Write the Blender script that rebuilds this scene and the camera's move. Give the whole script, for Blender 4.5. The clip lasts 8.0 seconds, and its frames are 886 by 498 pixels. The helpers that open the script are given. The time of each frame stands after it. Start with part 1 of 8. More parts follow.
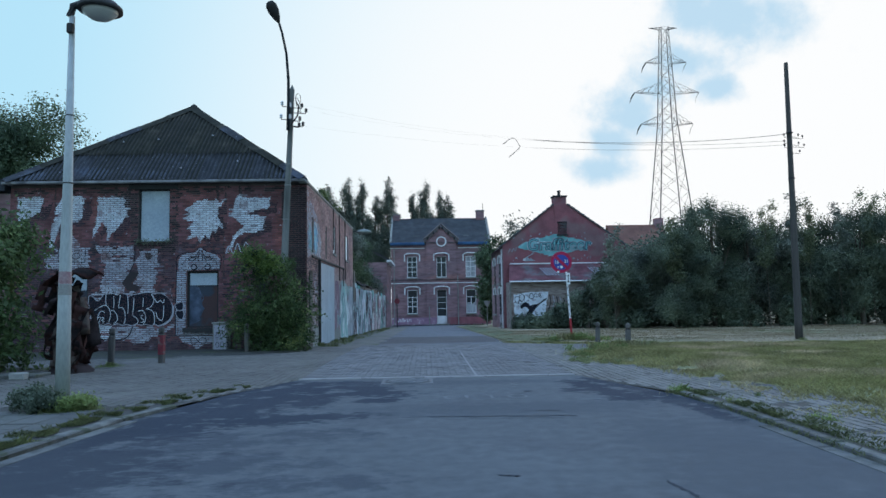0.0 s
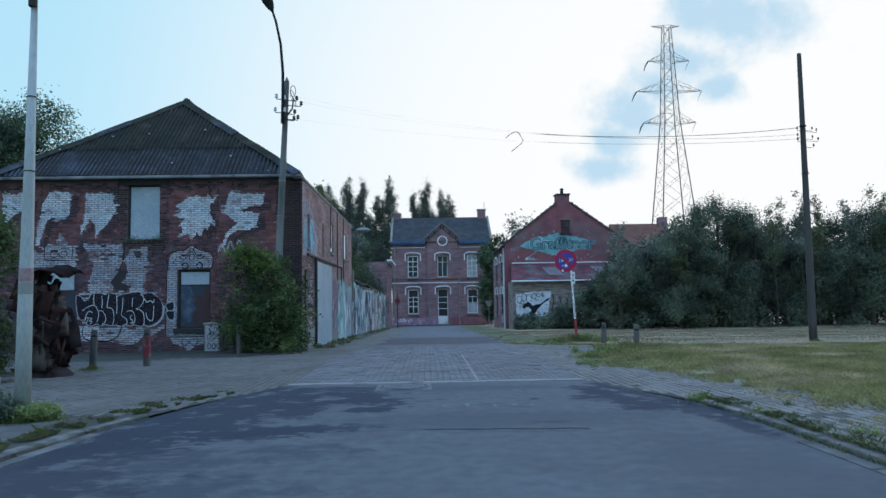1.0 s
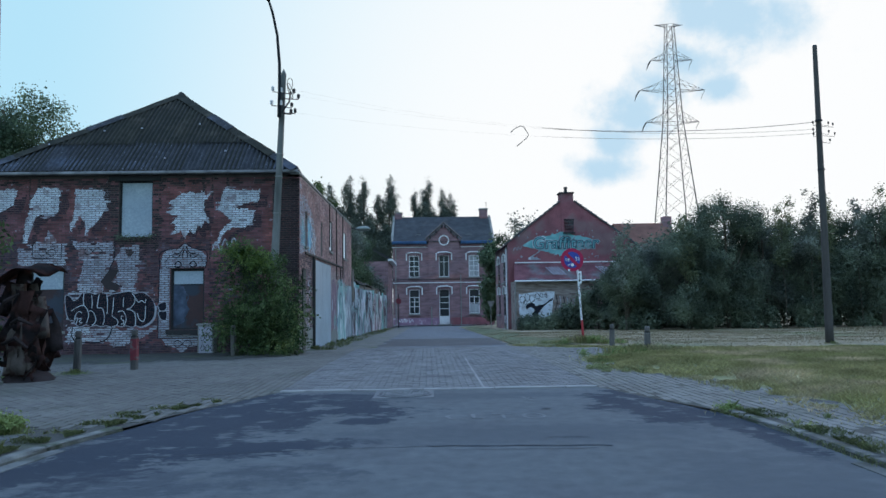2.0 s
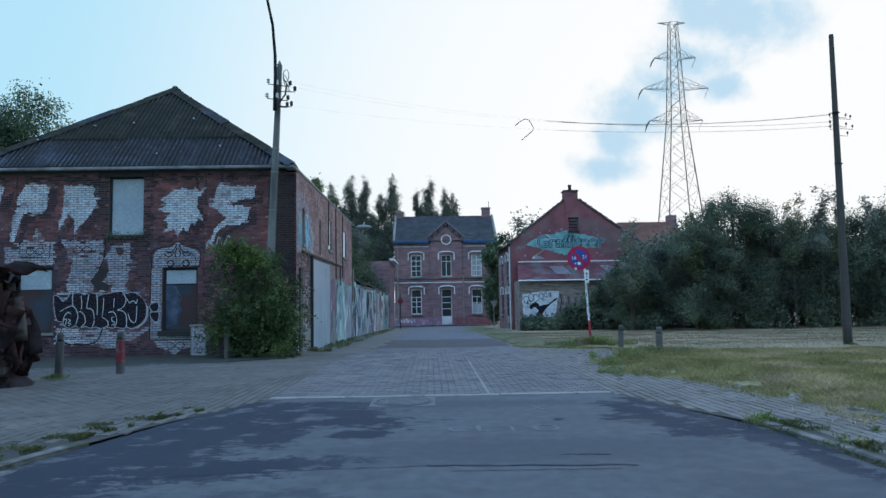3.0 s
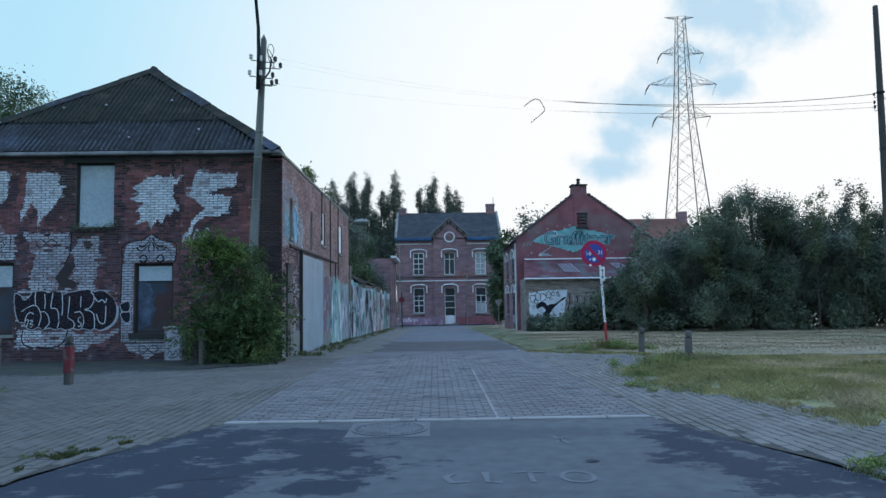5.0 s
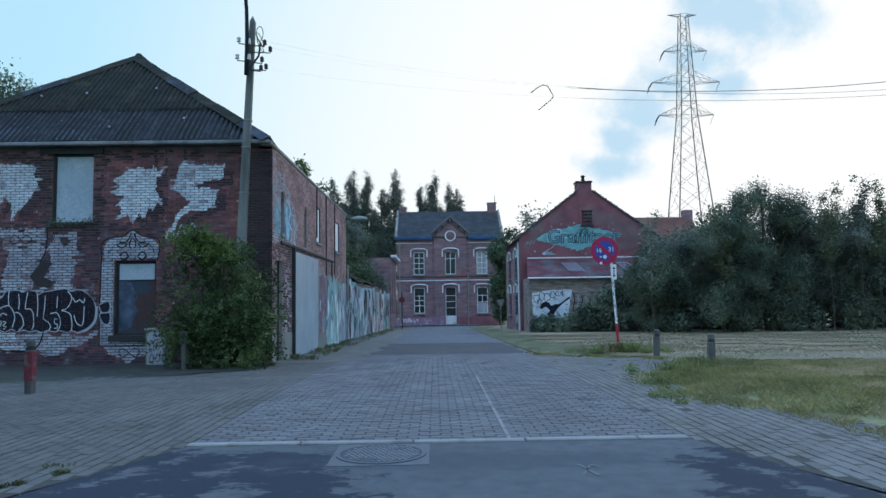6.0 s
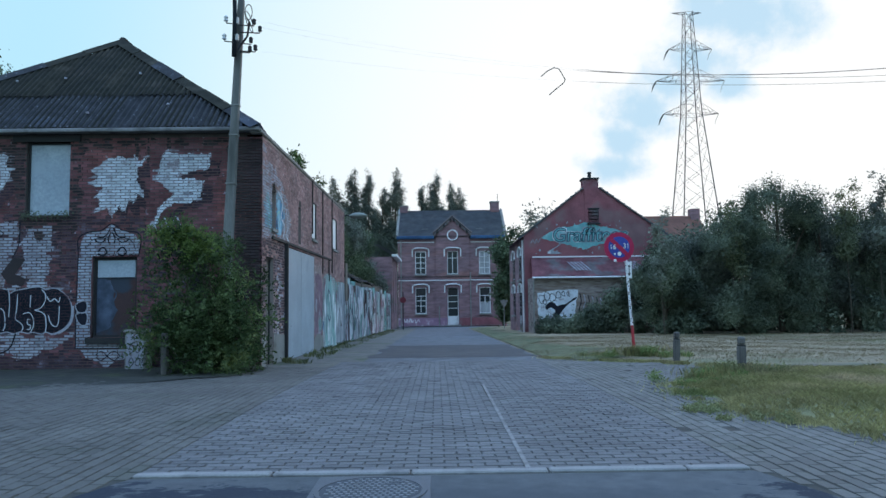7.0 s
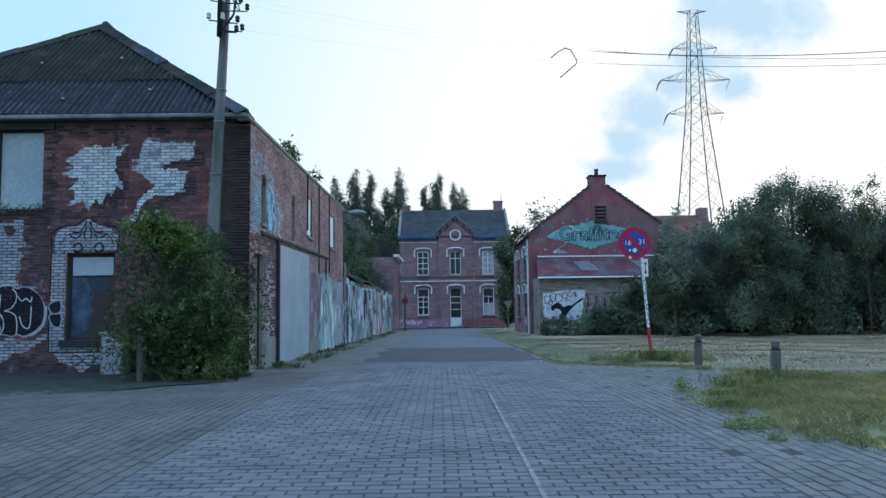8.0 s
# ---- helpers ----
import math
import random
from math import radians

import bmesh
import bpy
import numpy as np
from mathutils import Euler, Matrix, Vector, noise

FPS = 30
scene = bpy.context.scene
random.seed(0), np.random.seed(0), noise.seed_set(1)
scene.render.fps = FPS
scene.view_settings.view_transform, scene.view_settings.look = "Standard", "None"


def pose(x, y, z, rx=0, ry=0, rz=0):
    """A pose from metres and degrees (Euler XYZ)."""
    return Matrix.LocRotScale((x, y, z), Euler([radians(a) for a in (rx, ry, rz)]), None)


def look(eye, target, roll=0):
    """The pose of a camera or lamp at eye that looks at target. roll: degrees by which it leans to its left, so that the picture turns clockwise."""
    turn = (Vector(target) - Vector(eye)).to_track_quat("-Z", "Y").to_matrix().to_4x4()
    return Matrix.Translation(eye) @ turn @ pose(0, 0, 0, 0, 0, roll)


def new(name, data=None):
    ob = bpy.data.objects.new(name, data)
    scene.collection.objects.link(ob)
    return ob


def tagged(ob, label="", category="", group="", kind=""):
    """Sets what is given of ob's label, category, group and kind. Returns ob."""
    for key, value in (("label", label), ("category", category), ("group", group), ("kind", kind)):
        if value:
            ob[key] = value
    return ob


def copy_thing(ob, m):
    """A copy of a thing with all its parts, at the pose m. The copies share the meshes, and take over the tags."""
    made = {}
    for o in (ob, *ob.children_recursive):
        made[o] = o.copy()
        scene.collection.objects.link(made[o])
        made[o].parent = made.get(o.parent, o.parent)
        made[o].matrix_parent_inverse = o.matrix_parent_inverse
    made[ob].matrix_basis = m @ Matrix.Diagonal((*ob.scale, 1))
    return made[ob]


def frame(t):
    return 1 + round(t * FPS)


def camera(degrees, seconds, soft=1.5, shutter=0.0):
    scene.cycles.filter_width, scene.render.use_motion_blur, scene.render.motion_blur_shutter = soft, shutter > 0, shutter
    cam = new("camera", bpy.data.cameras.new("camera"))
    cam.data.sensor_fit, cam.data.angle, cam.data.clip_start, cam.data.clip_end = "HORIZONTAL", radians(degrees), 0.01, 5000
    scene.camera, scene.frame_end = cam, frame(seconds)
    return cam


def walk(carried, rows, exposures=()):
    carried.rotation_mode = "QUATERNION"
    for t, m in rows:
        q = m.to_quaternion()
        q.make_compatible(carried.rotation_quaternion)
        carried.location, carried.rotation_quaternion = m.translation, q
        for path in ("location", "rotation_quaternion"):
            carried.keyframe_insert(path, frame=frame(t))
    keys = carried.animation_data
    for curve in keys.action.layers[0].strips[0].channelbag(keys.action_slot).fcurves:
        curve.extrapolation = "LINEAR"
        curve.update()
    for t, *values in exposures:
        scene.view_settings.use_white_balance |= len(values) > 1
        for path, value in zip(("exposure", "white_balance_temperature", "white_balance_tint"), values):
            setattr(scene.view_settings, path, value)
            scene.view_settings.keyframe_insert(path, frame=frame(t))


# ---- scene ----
cam = camera(64.2, 8.0)
PATH = [
    (0, (-0.095, 0.375, 1.187), (-0.044, 2.368, 1.336), -0.9),
    (0.5, (-0.063, 0.755, 1.187), (-0.014, 2.749, 1.336), -0.9),
    (1, (-0.044, 1.116, 1.184), (0.003, 3.11, 1.333), -0.9),
    (1.5, (-0.056, 1.473, 1.196), (-0.01, 3.467, 1.345), -0.8),
    (3, (-0.037, 2.524, 1.196), (0.0, 4.518, 1.345), -0.9),
    (3.5, (0.001, 2.92, 1.203), (0.035, 4.914, 1.351), -0.8),
    (4, (0.004, 3.371, 1.212), (0.039, 5.365, 1.359), -0.8),
    (4.5, (0.051, 3.824, 1.218), (0.081, 5.818, 1.363), -0.8),
    (6, (0.062, 5.391, 1.224), (0.086, 7.386, 1.369), -0.8),
    (6.5, (0.051, 5.959, 1.216), (0.073, 7.953, 1.362), -0.8),
    (7, (0.053, 6.528, 1.213), (0.072, 8.523, 1.359), -0.7),
    (7.5, (0.049, 7.079, 1.203), (0.066, 9.074, 1.351), -0.7),
    (8, (0.078, 7.619, 1.183), (0.089, 9.613, 1.333), -0.7),
]
walk(cam, [(t, look(eye, target, roll)) for t, eye, target, roll in PATH], [(0, 0.0), (4.0, 0.0), (8.0, 0.1)])

from mathutils.geometry import delaunay_2d_cdt

# ---- world, sun ----
ZENITH = (1.05, 1.66, 2.85, 1)
SUN_AZ, SUN_EL = 34.0, 9.0   # degrees: to the right of the street, just over the trees
world = bpy.data.worlds.new("world")
scene.world = world
world.use_nodes = True
wn, wl = world.node_tree.nodes, world.node_tree.links
wn.clear()


def wnode(kind, **kw):
    n = wn.new(kind)
    for k, v in kw.items():
        n.inputs[k].default_value = v
    return n


w_out = wn.new("ShaderNodeOutputWorld")
w_bg = wnode("ShaderNodeBackground", Strength=1.0)
w_co = wn.new("ShaderNodeTexCoord")
sky = wn.new("ShaderNodeTexSky")
sky.sky_type, sky.sun_disc = "NISHITA", False
sky.sun_elevation, sky.sun_rotation = radians(SUN_EL), radians(SUN_AZ)
sky.air_density, sky.dust_density, sky.ozone_density = 1.2, 1.0, 2.5
w_sky = wn.new("ShaderNodeVectorMath")
w_sky.operation = "SCALE"
w_sky.inputs["Scale"].default_value = 0.13
wl.new(sky.outputs[0], w_sky.inputs[0])
# thin bright cloud, thickest towards the low sun, torn where the blue shows through
w_dot = wn.new("ShaderNodeVectorMath")
w_dot.operation = "DOT_PRODUCT"
w_dot.inputs[1].default_value = (0.42, 0.90, 0.10)
wl.new(w_co.outputs["Generated"], w_dot.inputs[0])
w_map = wnode("ShaderNodeMapRange", **{"From Min": 0.56, "From Max": 0.98, "To Min": 0.0, "To Max": 1.0})
w_map.interpolation_type = "SMOOTHSTEP"
wl.new(w_dot.outputs["Value"], w_map.inputs["Value"])
# smoke-like blue rift that rises from the roofs to the upper right
w_sep = wn.new("ShaderNodeSeparateXYZ")
wl.new(w_co.outputs["Generated"], w_sep.inputs[0])


def wmath(op, a, b=None, c=None):
    n = wn.new("ShaderNodeMath")
    n.operation = op
    for i, v in enumerate((a, b, c)):
        if v is None:
            continue
        if isinstance(v, (int, float)):
            n.inputs[i].default_value = v
        else:
            wl.new(v, n.inputs[i])
    return n.outputs[0]


w_noise = wnode("ShaderNodeTexNoise", Scale=16.0, Detail=6.0, Roughness=0.6)
wl.new(w_co.outputs["Generated"], w_noise.inputs["Vector"])
ax = wmath("DIVIDE", w_sep.outputs[0], wmath("MAXIMUM", w_sep.outputs[1], 0.05))
az = wmath("DIVIDE", w_sep.outputs[2], wmath("MAXIMUM", w_sep.outputs[1], 0.05))
nz = wmath("MULTIPLY", wmath("SUBTRACT", w_noise.outputs["Fac"], 0.5), 2.6)
rift_d = None
for cx_, cz_, rx_, rz_ in ((0.455, 0.415, 0.110, 0.060), (0.375, 0.345, 0.060, 0.040), (0.300, 0.272, 0.055, 0.040), (0.268, 0.228, 0.034, 0.032), (0.250, 0.188, 0.046, 0.022), (0.425, 0.305, 0.036, 0.022), (0.338, 0.310, 0.046, 0.034)):
    d_ = wmath("ADD", wmath("POWER", wmath("MULTIPLY", wmath("SUBTRACT", ax, cx_), 1 / rx_), 2.0), wmath("POWER", wmath("MULTIPLY", wmath("SUBTRACT", az, cz_), 1 / rz_), 2.0))
    rift_d = d_ if rift_d is None else wmath("SMOOTH_MIN", rift_d, d_, 0.5)
rift_d = wmath("ADD", wmath("SQRT", wmath("MAXIMUM", rift_d, 0.0)), nz)
rift = wnode("ShaderNodeMapRange", **{"From Min": 0.30, "From Max": 1.55, "To Min": 0.85, "To Max": 0.0})
rift.interpolation_type = "SMOOTHSTEP"
wl.new(rift_d, rift.inputs["Value"])
front = wnode("ShaderNodeMapRange", **{"From Min": 0.3, "From Max": 0.6})
wl.new(w_sep.outputs[1], front.inputs["Value"])
rift_f = wmath("MULTIPLY", rift.outputs[0], front.outputs[0])
cloud_f = w_map.outputs[0]
w_mix = wn.new("ShaderNodeMix")
w_mix.data_type = "RGBA"
wl.new(cloud_f, w_mix.inputs["Factor"])
base_mix = wn.new("ShaderNodeMix")
base_mix.data_type = "RGBA"
base_mix.inputs["Factor"].default_value = 0.80
wl.new(w_sky.outputs[0], base_mix.inputs["A"])
base_mix.inputs["B"].default_value = (0.545, 0.91, 1.11, 1)   # high thin haze
wl.new(base_mix.outputs["Result"], w_mix.inputs["A"])
w_mix.inputs["B"].default_value = (0.975, 0.99, 1.0, 1)
w_rift = wn.new("ShaderNodeMix")
w_rift.data_type = "RGBA"
wl.new(rift_f, w_rift.inputs["Factor"])
wl.new(w_mix.outputs["Result"], w_rift.inputs["A"])
w_rift.inputs["B"].default_value = (0.44, 0.68, 0.87, 1)
# an overcast sky is brightest and bluest overhead
w_up = wnode("ShaderNodeMapRange", **{"From Min": 0.40, "From Max": 0.95, "To Min": 0.0, "To Max": 1.0})
w_up.interpolation_type = "SMOOTHSTEP"
wl.new(w_sep.outputs[2], w_up.inputs["Value"])
w_top = wn.new("ShaderNodeMix")
w_top.data_type = "RGBA"
wl.new(w_up.outputs[0], w_top.inputs["Factor"])
wl.new(w_rift.outputs["Result"], w_top.inputs["A"])
w_top.inputs["B"].default_value = ZENITH
wl.new(w_top.outputs["Result"], w_bg.inputs["Color"])
wl.new(w_bg.outputs[0], w_out.inputs["Surface"])

sun = new("sun", bpy.data.lights.new("sun", "SUN"))
sun.data.energy, sun.data.angle, sun.data.color = 0.5, radians(14), (1.0, 0.86, 0.72)
sx, sy = math.sin(radians(SUN_AZ)), math.cos(radians(SUN_AZ))
sun.matrix_world = look((0, 0, 30), (-sx * 10, -sy * 10, 30 - 10 * math.tan(radians(SUN_EL))))


# ---- materials ----
def pmat(name, c1, c2, scale=2.0, fine=40.0, rough=0.85, bump=0.3, metal=0.0, rand="", spread=0.25, third=None, third_at=0.62,
         third_scale=0.7, stretch=(1, 1, 1), spec=0.3, bump_dist=0.01, transmit=0.0, mottle=None, fleck=None):
    """Two colours mixed by coarse and fine noise, an optional third in stains, brightness varied by object or island."""
    m = bpy.data.materials.new(name)
    m.use_nodes = True
    n, l = m.node_tree.nodes, m.node_tree.links
    b = n["Principled BSDF"]
    co = n.new("ShaderNodeNewGeometry")
    mp = n.new("ShaderNodeMapping")
    mp.inputs["Scale"].default_value = stretch
    l.new(co.outputs["Position"], mp.inputs["Vector"])

    def tex(s, d=4.0):
        t = n.new("ShaderNodeTexNoise")
        t.inputs["Scale"].default_value, t.inputs["Detail"].default_value = s, d
        l.new(mp.outputs[0], t.inputs["Vector"])
        return t.outputs["Fac"]

    def mix(f, a, bb, kind="MIX"):
        x = n.new("ShaderNodeMix")
        x.data_type, x.blend_type = "RGBA", kind
        for sock, v in (("Factor", f), ("A", a), ("B", bb)):
            if isinstance(v, (int, float)):
                x.inputs[sock].default_value = v
            elif isinstance(v, tuple):
                x.inputs[sock].default_value = (*v, 1)
            else:
                l.new(v, x.inputs[sock])
        return x.outputs["Result"]

    def rng(v, a, bb, lo=0.0, hi=1.0):
        r = n.new("ShaderNodeMapRange")
        for k, q in (("From Min", a), ("From Max", bb), ("To Min", lo), ("To Max", hi)):
            r.inputs[k].default_value = q
        l.new(v, r.inputs["Value"])
        return r.outputs[0]

    coarse, small = tex(scale), tex(fine, 3.0)
    col = mix(rng(coarse, 0.34, 0.66), c1, c2)
    col = mix(rng(small, 0.3, 0.75, 0.0, 0.45), col, tuple(0.55 * v for v in c1))
    if third:
        col = mix(rng(tex(third_scale, 6.0), third_at, third_at + 0.1), col, third)
    if fleck:
        col = mix(rng(tex(fleck[0], 5.0), fleck[1], fleck[1] + 0.07), col, fleck[2])
    if mottle:
        mo = rng(tex(mottle[0], 6.0), 0.3, 0.7, 1.0 - mottle[1], 1.0 + mottle[1])
        mc = n.new("ShaderNodeCombineXYZ")
        for i in range(3):
            l.new(mo, mc.inputs[i])
        col = mix(1.0, col, mc.outputs[0], "MULTIPLY")
    if rand:
        if rand == "object":
            r = n.new("ShaderNodeObjectInfo").outputs["Random"]
        else:
            r = co.outputs["Random Per Island"]
        v = rng(r, 0.0, 1.0, 1.0 - spread, 1.0 + spread)
        cc = n.new("ShaderNodeCombineXYZ")
        for i in range(3):
            l.new(v, cc.inputs[i])
        vm = n.new("ShaderNodeVectorMath")
        vm.operation = "MULTIPLY"
        l.new(col, vm.inputs[0])
        l.new(cc.outputs[0], vm.inputs[1])
        col = vm.outputs[0]
    l.new(col, b.inputs["Base Color"])
    rr = rng(coarse, 0.3, 0.7, max(0.05, rough - 0.1), min(1.0, rough + 0.08))
    l.new(rr, b.inputs["Roughness"])
    b.inputs["Metallic"].default_value = metal
    b.inputs["Specular IOR Level"].default_value = spec
    if bump:
        bp = n.new("ShaderNodeBump")
        bp.inputs["Strength"].default_value, bp.inputs["Distance"].default_value = bump, bump_dist
        l.new(small, bp.inputs["Height"])
        l.new(bp.outputs[0], b.inputs["Normal"])
    if transmit:
        tr = n.new("ShaderNodeBsdfTranslucent")
        l.new(col, tr.inputs["Color"])
        mx = n.new("ShaderNodeMixShader")
        mx.inputs[0].default_value = transmit
        l.new(b.outputs[0], mx.inputs[1])
        l.new(tr.outputs[0], mx.inputs[2])
        l.new(mx.outputs[0], n["Material Output"].inputs["Surface"])
    return m


M = {}
M["asphalt"] = pmat("asphalt", (0.105, 0.112, 0.120), (0.130, 0.136, 0.144), 0.5, 90, 0.9, 0.5, third=(0.094, 0.098, 0.104), third_at=0.56, third_scale=0.33, bump_dist=0.006, mottle=(3.0, 0.24), fleck=(38, 0.66, (0.155, 0.160, 0.166)), spec=0.15)
M["tar"] = pmat("tar", (0.034, 0.037, 0.042), (0.048, 0.051, 0.056), 1.2, 70, 0.8, 0.5, bump_dist=0.005, third=(0.075, 0.077, 0.082), third_at=0.64, third_scale=1.6)
M["paver"] = pmat("paver", (0.103, 0.104, 0.108), (0.135, 0.134, 0.136), 0.5, 60, 0.88, 0.4, rand="island", spread=0.16, third=(0.088, 0.089, 0.092), third_at=0.6, bump_dist=0.004, mottle=(1.1, 0.14))
M["paver_one"] = pmat("paver_one", (0.103, 0.104, 0.108), (0.135, 0.134, 0.136), 0.5, 60, 0.88, 0.4, rand="object", spread=0.16, third=(0.088, 0.089, 0.092), third_at=0.6, bump_dist=0.004, mottle=(1.1, 0.14))
M["side_paver"] = pmat("side_paver", (0.083, 0.082, 0.076), (0.108, 0.105, 0.097), 0.4, 60, 0.9, 0.4, rand="island", spread=0.12, third=(0.072, 0.075, 0.065), third_at=0.57, bump_dist=0.004, mottle=(1.3, 0.16))
M["joint"] = pmat("joint", (0.066, 0.065, 0.061), (0.090, 0.087, 0.078), 2.5, 50, 0.95, 0.4)
M["soil"] = pmat("soil", (0.125, 0.120, 0.070), (0.185, 0.162, 0.098), 0.8, 25, 0.95, 0.6, third=(0.215, 0.185, 0.13), third_at=0.55, third_scale=0.25, bump_dist=0.03)
M["kerb"] = pmat("kerb", (0.095, 0.098, 0.094), (0.130, 0.131, 0.124), 3, 60, 0.9, 0.4, rand="object", spread=0.2, third=(0.055, 0.062, 0.045), third_at=0.50, third_scale=3.5, mottle=(6, 0.25), spec=0.1)
M["road_white"] = pmat("road_white", (0.17, 0.17, 0.17), (0.24, 0.24, 0.235), 6, 60, 0.85, 0.3, third=(0.12, 0.12, 0.12), third_at=0.47, third_scale=9)
M["mortar"] = pmat("mortar", (0.085, 0.070, 0.066), (0.12, 0.10, 0.095), 2, 60, 0.95, 0.4, mottle=(2.2, 0.25))
M["brick"] = pmat("brick", (0.192, 0.076, 0.079), (0.142, 0.069, 0.081), 0.7, 70, 0.9, 0.5, rand="island", spread=0.30, third=(0.235, 0.084, 0.076), third_at=0.56, third_scale=0.5, bump_dist=0.004, mottle=(2.2, 0.28), fleck=(9, 0.67, (0.33, 0.32, 0.37)))
M["brick_one"] = pmat("brick_one", (0.192, 0.076, 0.079), (0.142, 0.069, 0.081), 0.7, 70, 0.9, 0.5, rand="object", spread=0.30, third=(0.235, 0.084, 0.076), third_at=0.56, third_scale=0.5, bump_dist=0.004, mottle=(2.2, 0.28), fleck=(9, 0.67, (0.33, 0.32, 0.37)))
M["side_brick"] = pmat("side_brick", (0.345, 0.196, 0.188), (0.290, 0.184, 0.186), 0.6, 70, 0.9, 0.5, rand="island", spread=0.32, third=(0.38, 0.31, 0.30), third_at=0.57, third_scale=0.45, bump_dist=0.004, mottle=(1.6, 0.28), fleck=(9, 0.63, (0.50, 0.47, 0.48)))
M["paint"] = pmat("paint", (0.64, 0.68, 0.74), (0.52, 0.56, 0.62), 1.2, 50, 0.8, 0.3, rand="island", spread=0.14, third=(0.28, 0.25, 0.28), third_at=0.58, third_scale=4, fleck=(14, 0.63, (0.19, 0.13, 0.14)), mottle=(2.5, 0.15))
M["paint_old"] = pmat("paint_old", (0.42, 0.43, 0.48), (0.33, 0.33, 0.39), 1.4, 50, 0.85, 0.3, rand="island", spread=0.25, third=(0.17, 0.12, 0.13), third_at=0.56, third_scale=2.5, fleck=(12, 0.60, (0.14, 0.09, 0.10)), mottle=(2.5, 0.2))
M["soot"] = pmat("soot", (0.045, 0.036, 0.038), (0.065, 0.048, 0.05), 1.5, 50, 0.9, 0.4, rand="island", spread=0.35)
M["blue_paint"] = pmat("blue_paint", (0.12, 0.33, 0.46), (0.34, 0.52, 0.62), 2.2, 30, 0.8, 0.2, rand="island", spread=0.25, third=(0.035, 0.15, 0.27), third_at=0.50, third_scale=2.6, mottle=(4, 0.25))
M["purple_paint"] = pmat("purple_paint", (0.22, 0.125, 0.19), (0.31, 0.19, 0.25), 2.2, 30, 0.85, 0.2, rand="island", spread=0.25, third=(0.42, 0.36, 0.40), third_at=0.58, third_scale=2.2)
M["underpaint"] = pmat("underpaint", (0.30, 0.30, 0.33), (0.21, 0.21, 0.24), 2.2, 50, 0.9, 0.3, mottle=(6, 0.3))
# near-black colour standing in for the shade in the roof troughs
M["trough_shade"] = pmat("trough_shade", (0.012, 0.013, 0.010), (0.020, 0.020, 0.015), 1.5, 30, 0.95, 0.4)
M["gravel"] = pmat("gravel", (0.118, 0.106, 0.086), (0.155, 0.136, 0.108), 1.1, 40, 0.95, 0.6, third=(0.10, 0.11, 0.07), third_at=0.55, third_scale=0.8, mottle=(3, 0.2))
M["sand"] = pmat("sand", (0.105, 0.104, 0.094), (0.142, 0.136, 0.120), 1.1, 40, 0.95, 0.6, third=(0.075, 0.088, 0.055), third_at=0.56, third_scale=0.8, mottle=(3, 0.2))
M["bollard_wood"] = pmat("bollard_wood", (0.088, 0.083, 0.080), (0.135, 0.127, 0.120), 4, 50, 0.92, 0.5, stretch=(1, 1, 0.15), third=(0.055, 0.052, 0.052), third_at=0.55, third_scale=5, mottle=(6, 0.25))
M["post_red"] = pmat("post_red", (0.40, 0.030, 0.040), (0.33, 0.028, 0.036), 5, 40, 0.7, 0.2, third=(0.22, 0.06, 0.06), third_at=0.58, third_scale=8)
M["mural_ink"] = pmat("mural_ink", (0.035, 0.10, 0.13), (0.05, 0.13, 0.16), 2, 40, 0.8, 0.1)
M["fence_paint"] = pmat("fence_paint", (0.18, 0.36, 0.35), (0.46, 0.55, 0.56), 1.6, 9, 0.8, 0.2, third=(0.68, 0.71, 0.74), third_at=0.53, third_scale=2.6, stretch=(1, 1, 0.45), mottle=(2, 0.3), fleck=(5, 0.62, (0.14, 0.19, 0.20)))
M["fence_grey"] = pmat("fence_grey", (0.19, 0.22, 0.25), (0.40, 0.44, 0.48), 1.4, 9, 0.8, 0.2, third=(0.66, 0.69, 0.72), third_at=0.56, third_scale=2.2, stretch=(1, 1, 0.4), mottle=(2, 0.3), fleck=(5, 0.62, (0.14, 0.17, 0.19)))
M["fence_teal"] = pmat("fence_teal", (0.14, 0.38, 0.34), (0.30, 0.50, 0.49), 1.2, 9, 0.8, 0.2, third=(0.11, 0.13, 0.17), third_at=0.55, third_scale=2.8, stretch=(1, 1, 0.35), mottle=(3, 0.3))
M["grass_dry"] = pmat("grass_dry", (0.262, 0.212, 0.132), (0.32, 0.260, 0.166), 0.4, 3, 0.85, 0, rand="island", spread=0.12, transmit=0.4, third=(0.19, 0.195, 0.105), third_at=0.54, third_scale=0.35, mottle=(0.5, 0.25), stretch=(0.5, 1.5, 1))
M["turf"] = pmat("turf", (0.150, 0.155, 0.072), (0.205, 0.195, 0.10), 0.6, 14, 0.95, 0.8, third=(0.25, 0.22, 0.135), third_at=0.54, third_scale=0.4, bump_dist=0.05, mottle=(1.5, 0.25))
M["turf_green"] = pmat("turf_green", (0.085, 0.098, 0.050), (0.130, 0.136, 0.074), 0.8, 30, 0.95, 0.6, third=(0.17, 0.15, 0.095), third_at=0.58, third_scale=0.5, bump_dist=0.05, mottle=(1.5, 0.3))
M["turf_dry"] = pmat("turf_dry", (0.222, 0.180, 0.116), (0.272, 0.222, 0.148), 0.5, 70, 0.95, 0.4, third=(0.135, 0.15, 0.08), third_at=0.57, third_scale=0.35, stretch=(0.5, 1.6, 1), bump_dist=0.05, mottle=(0.9, 0.22))
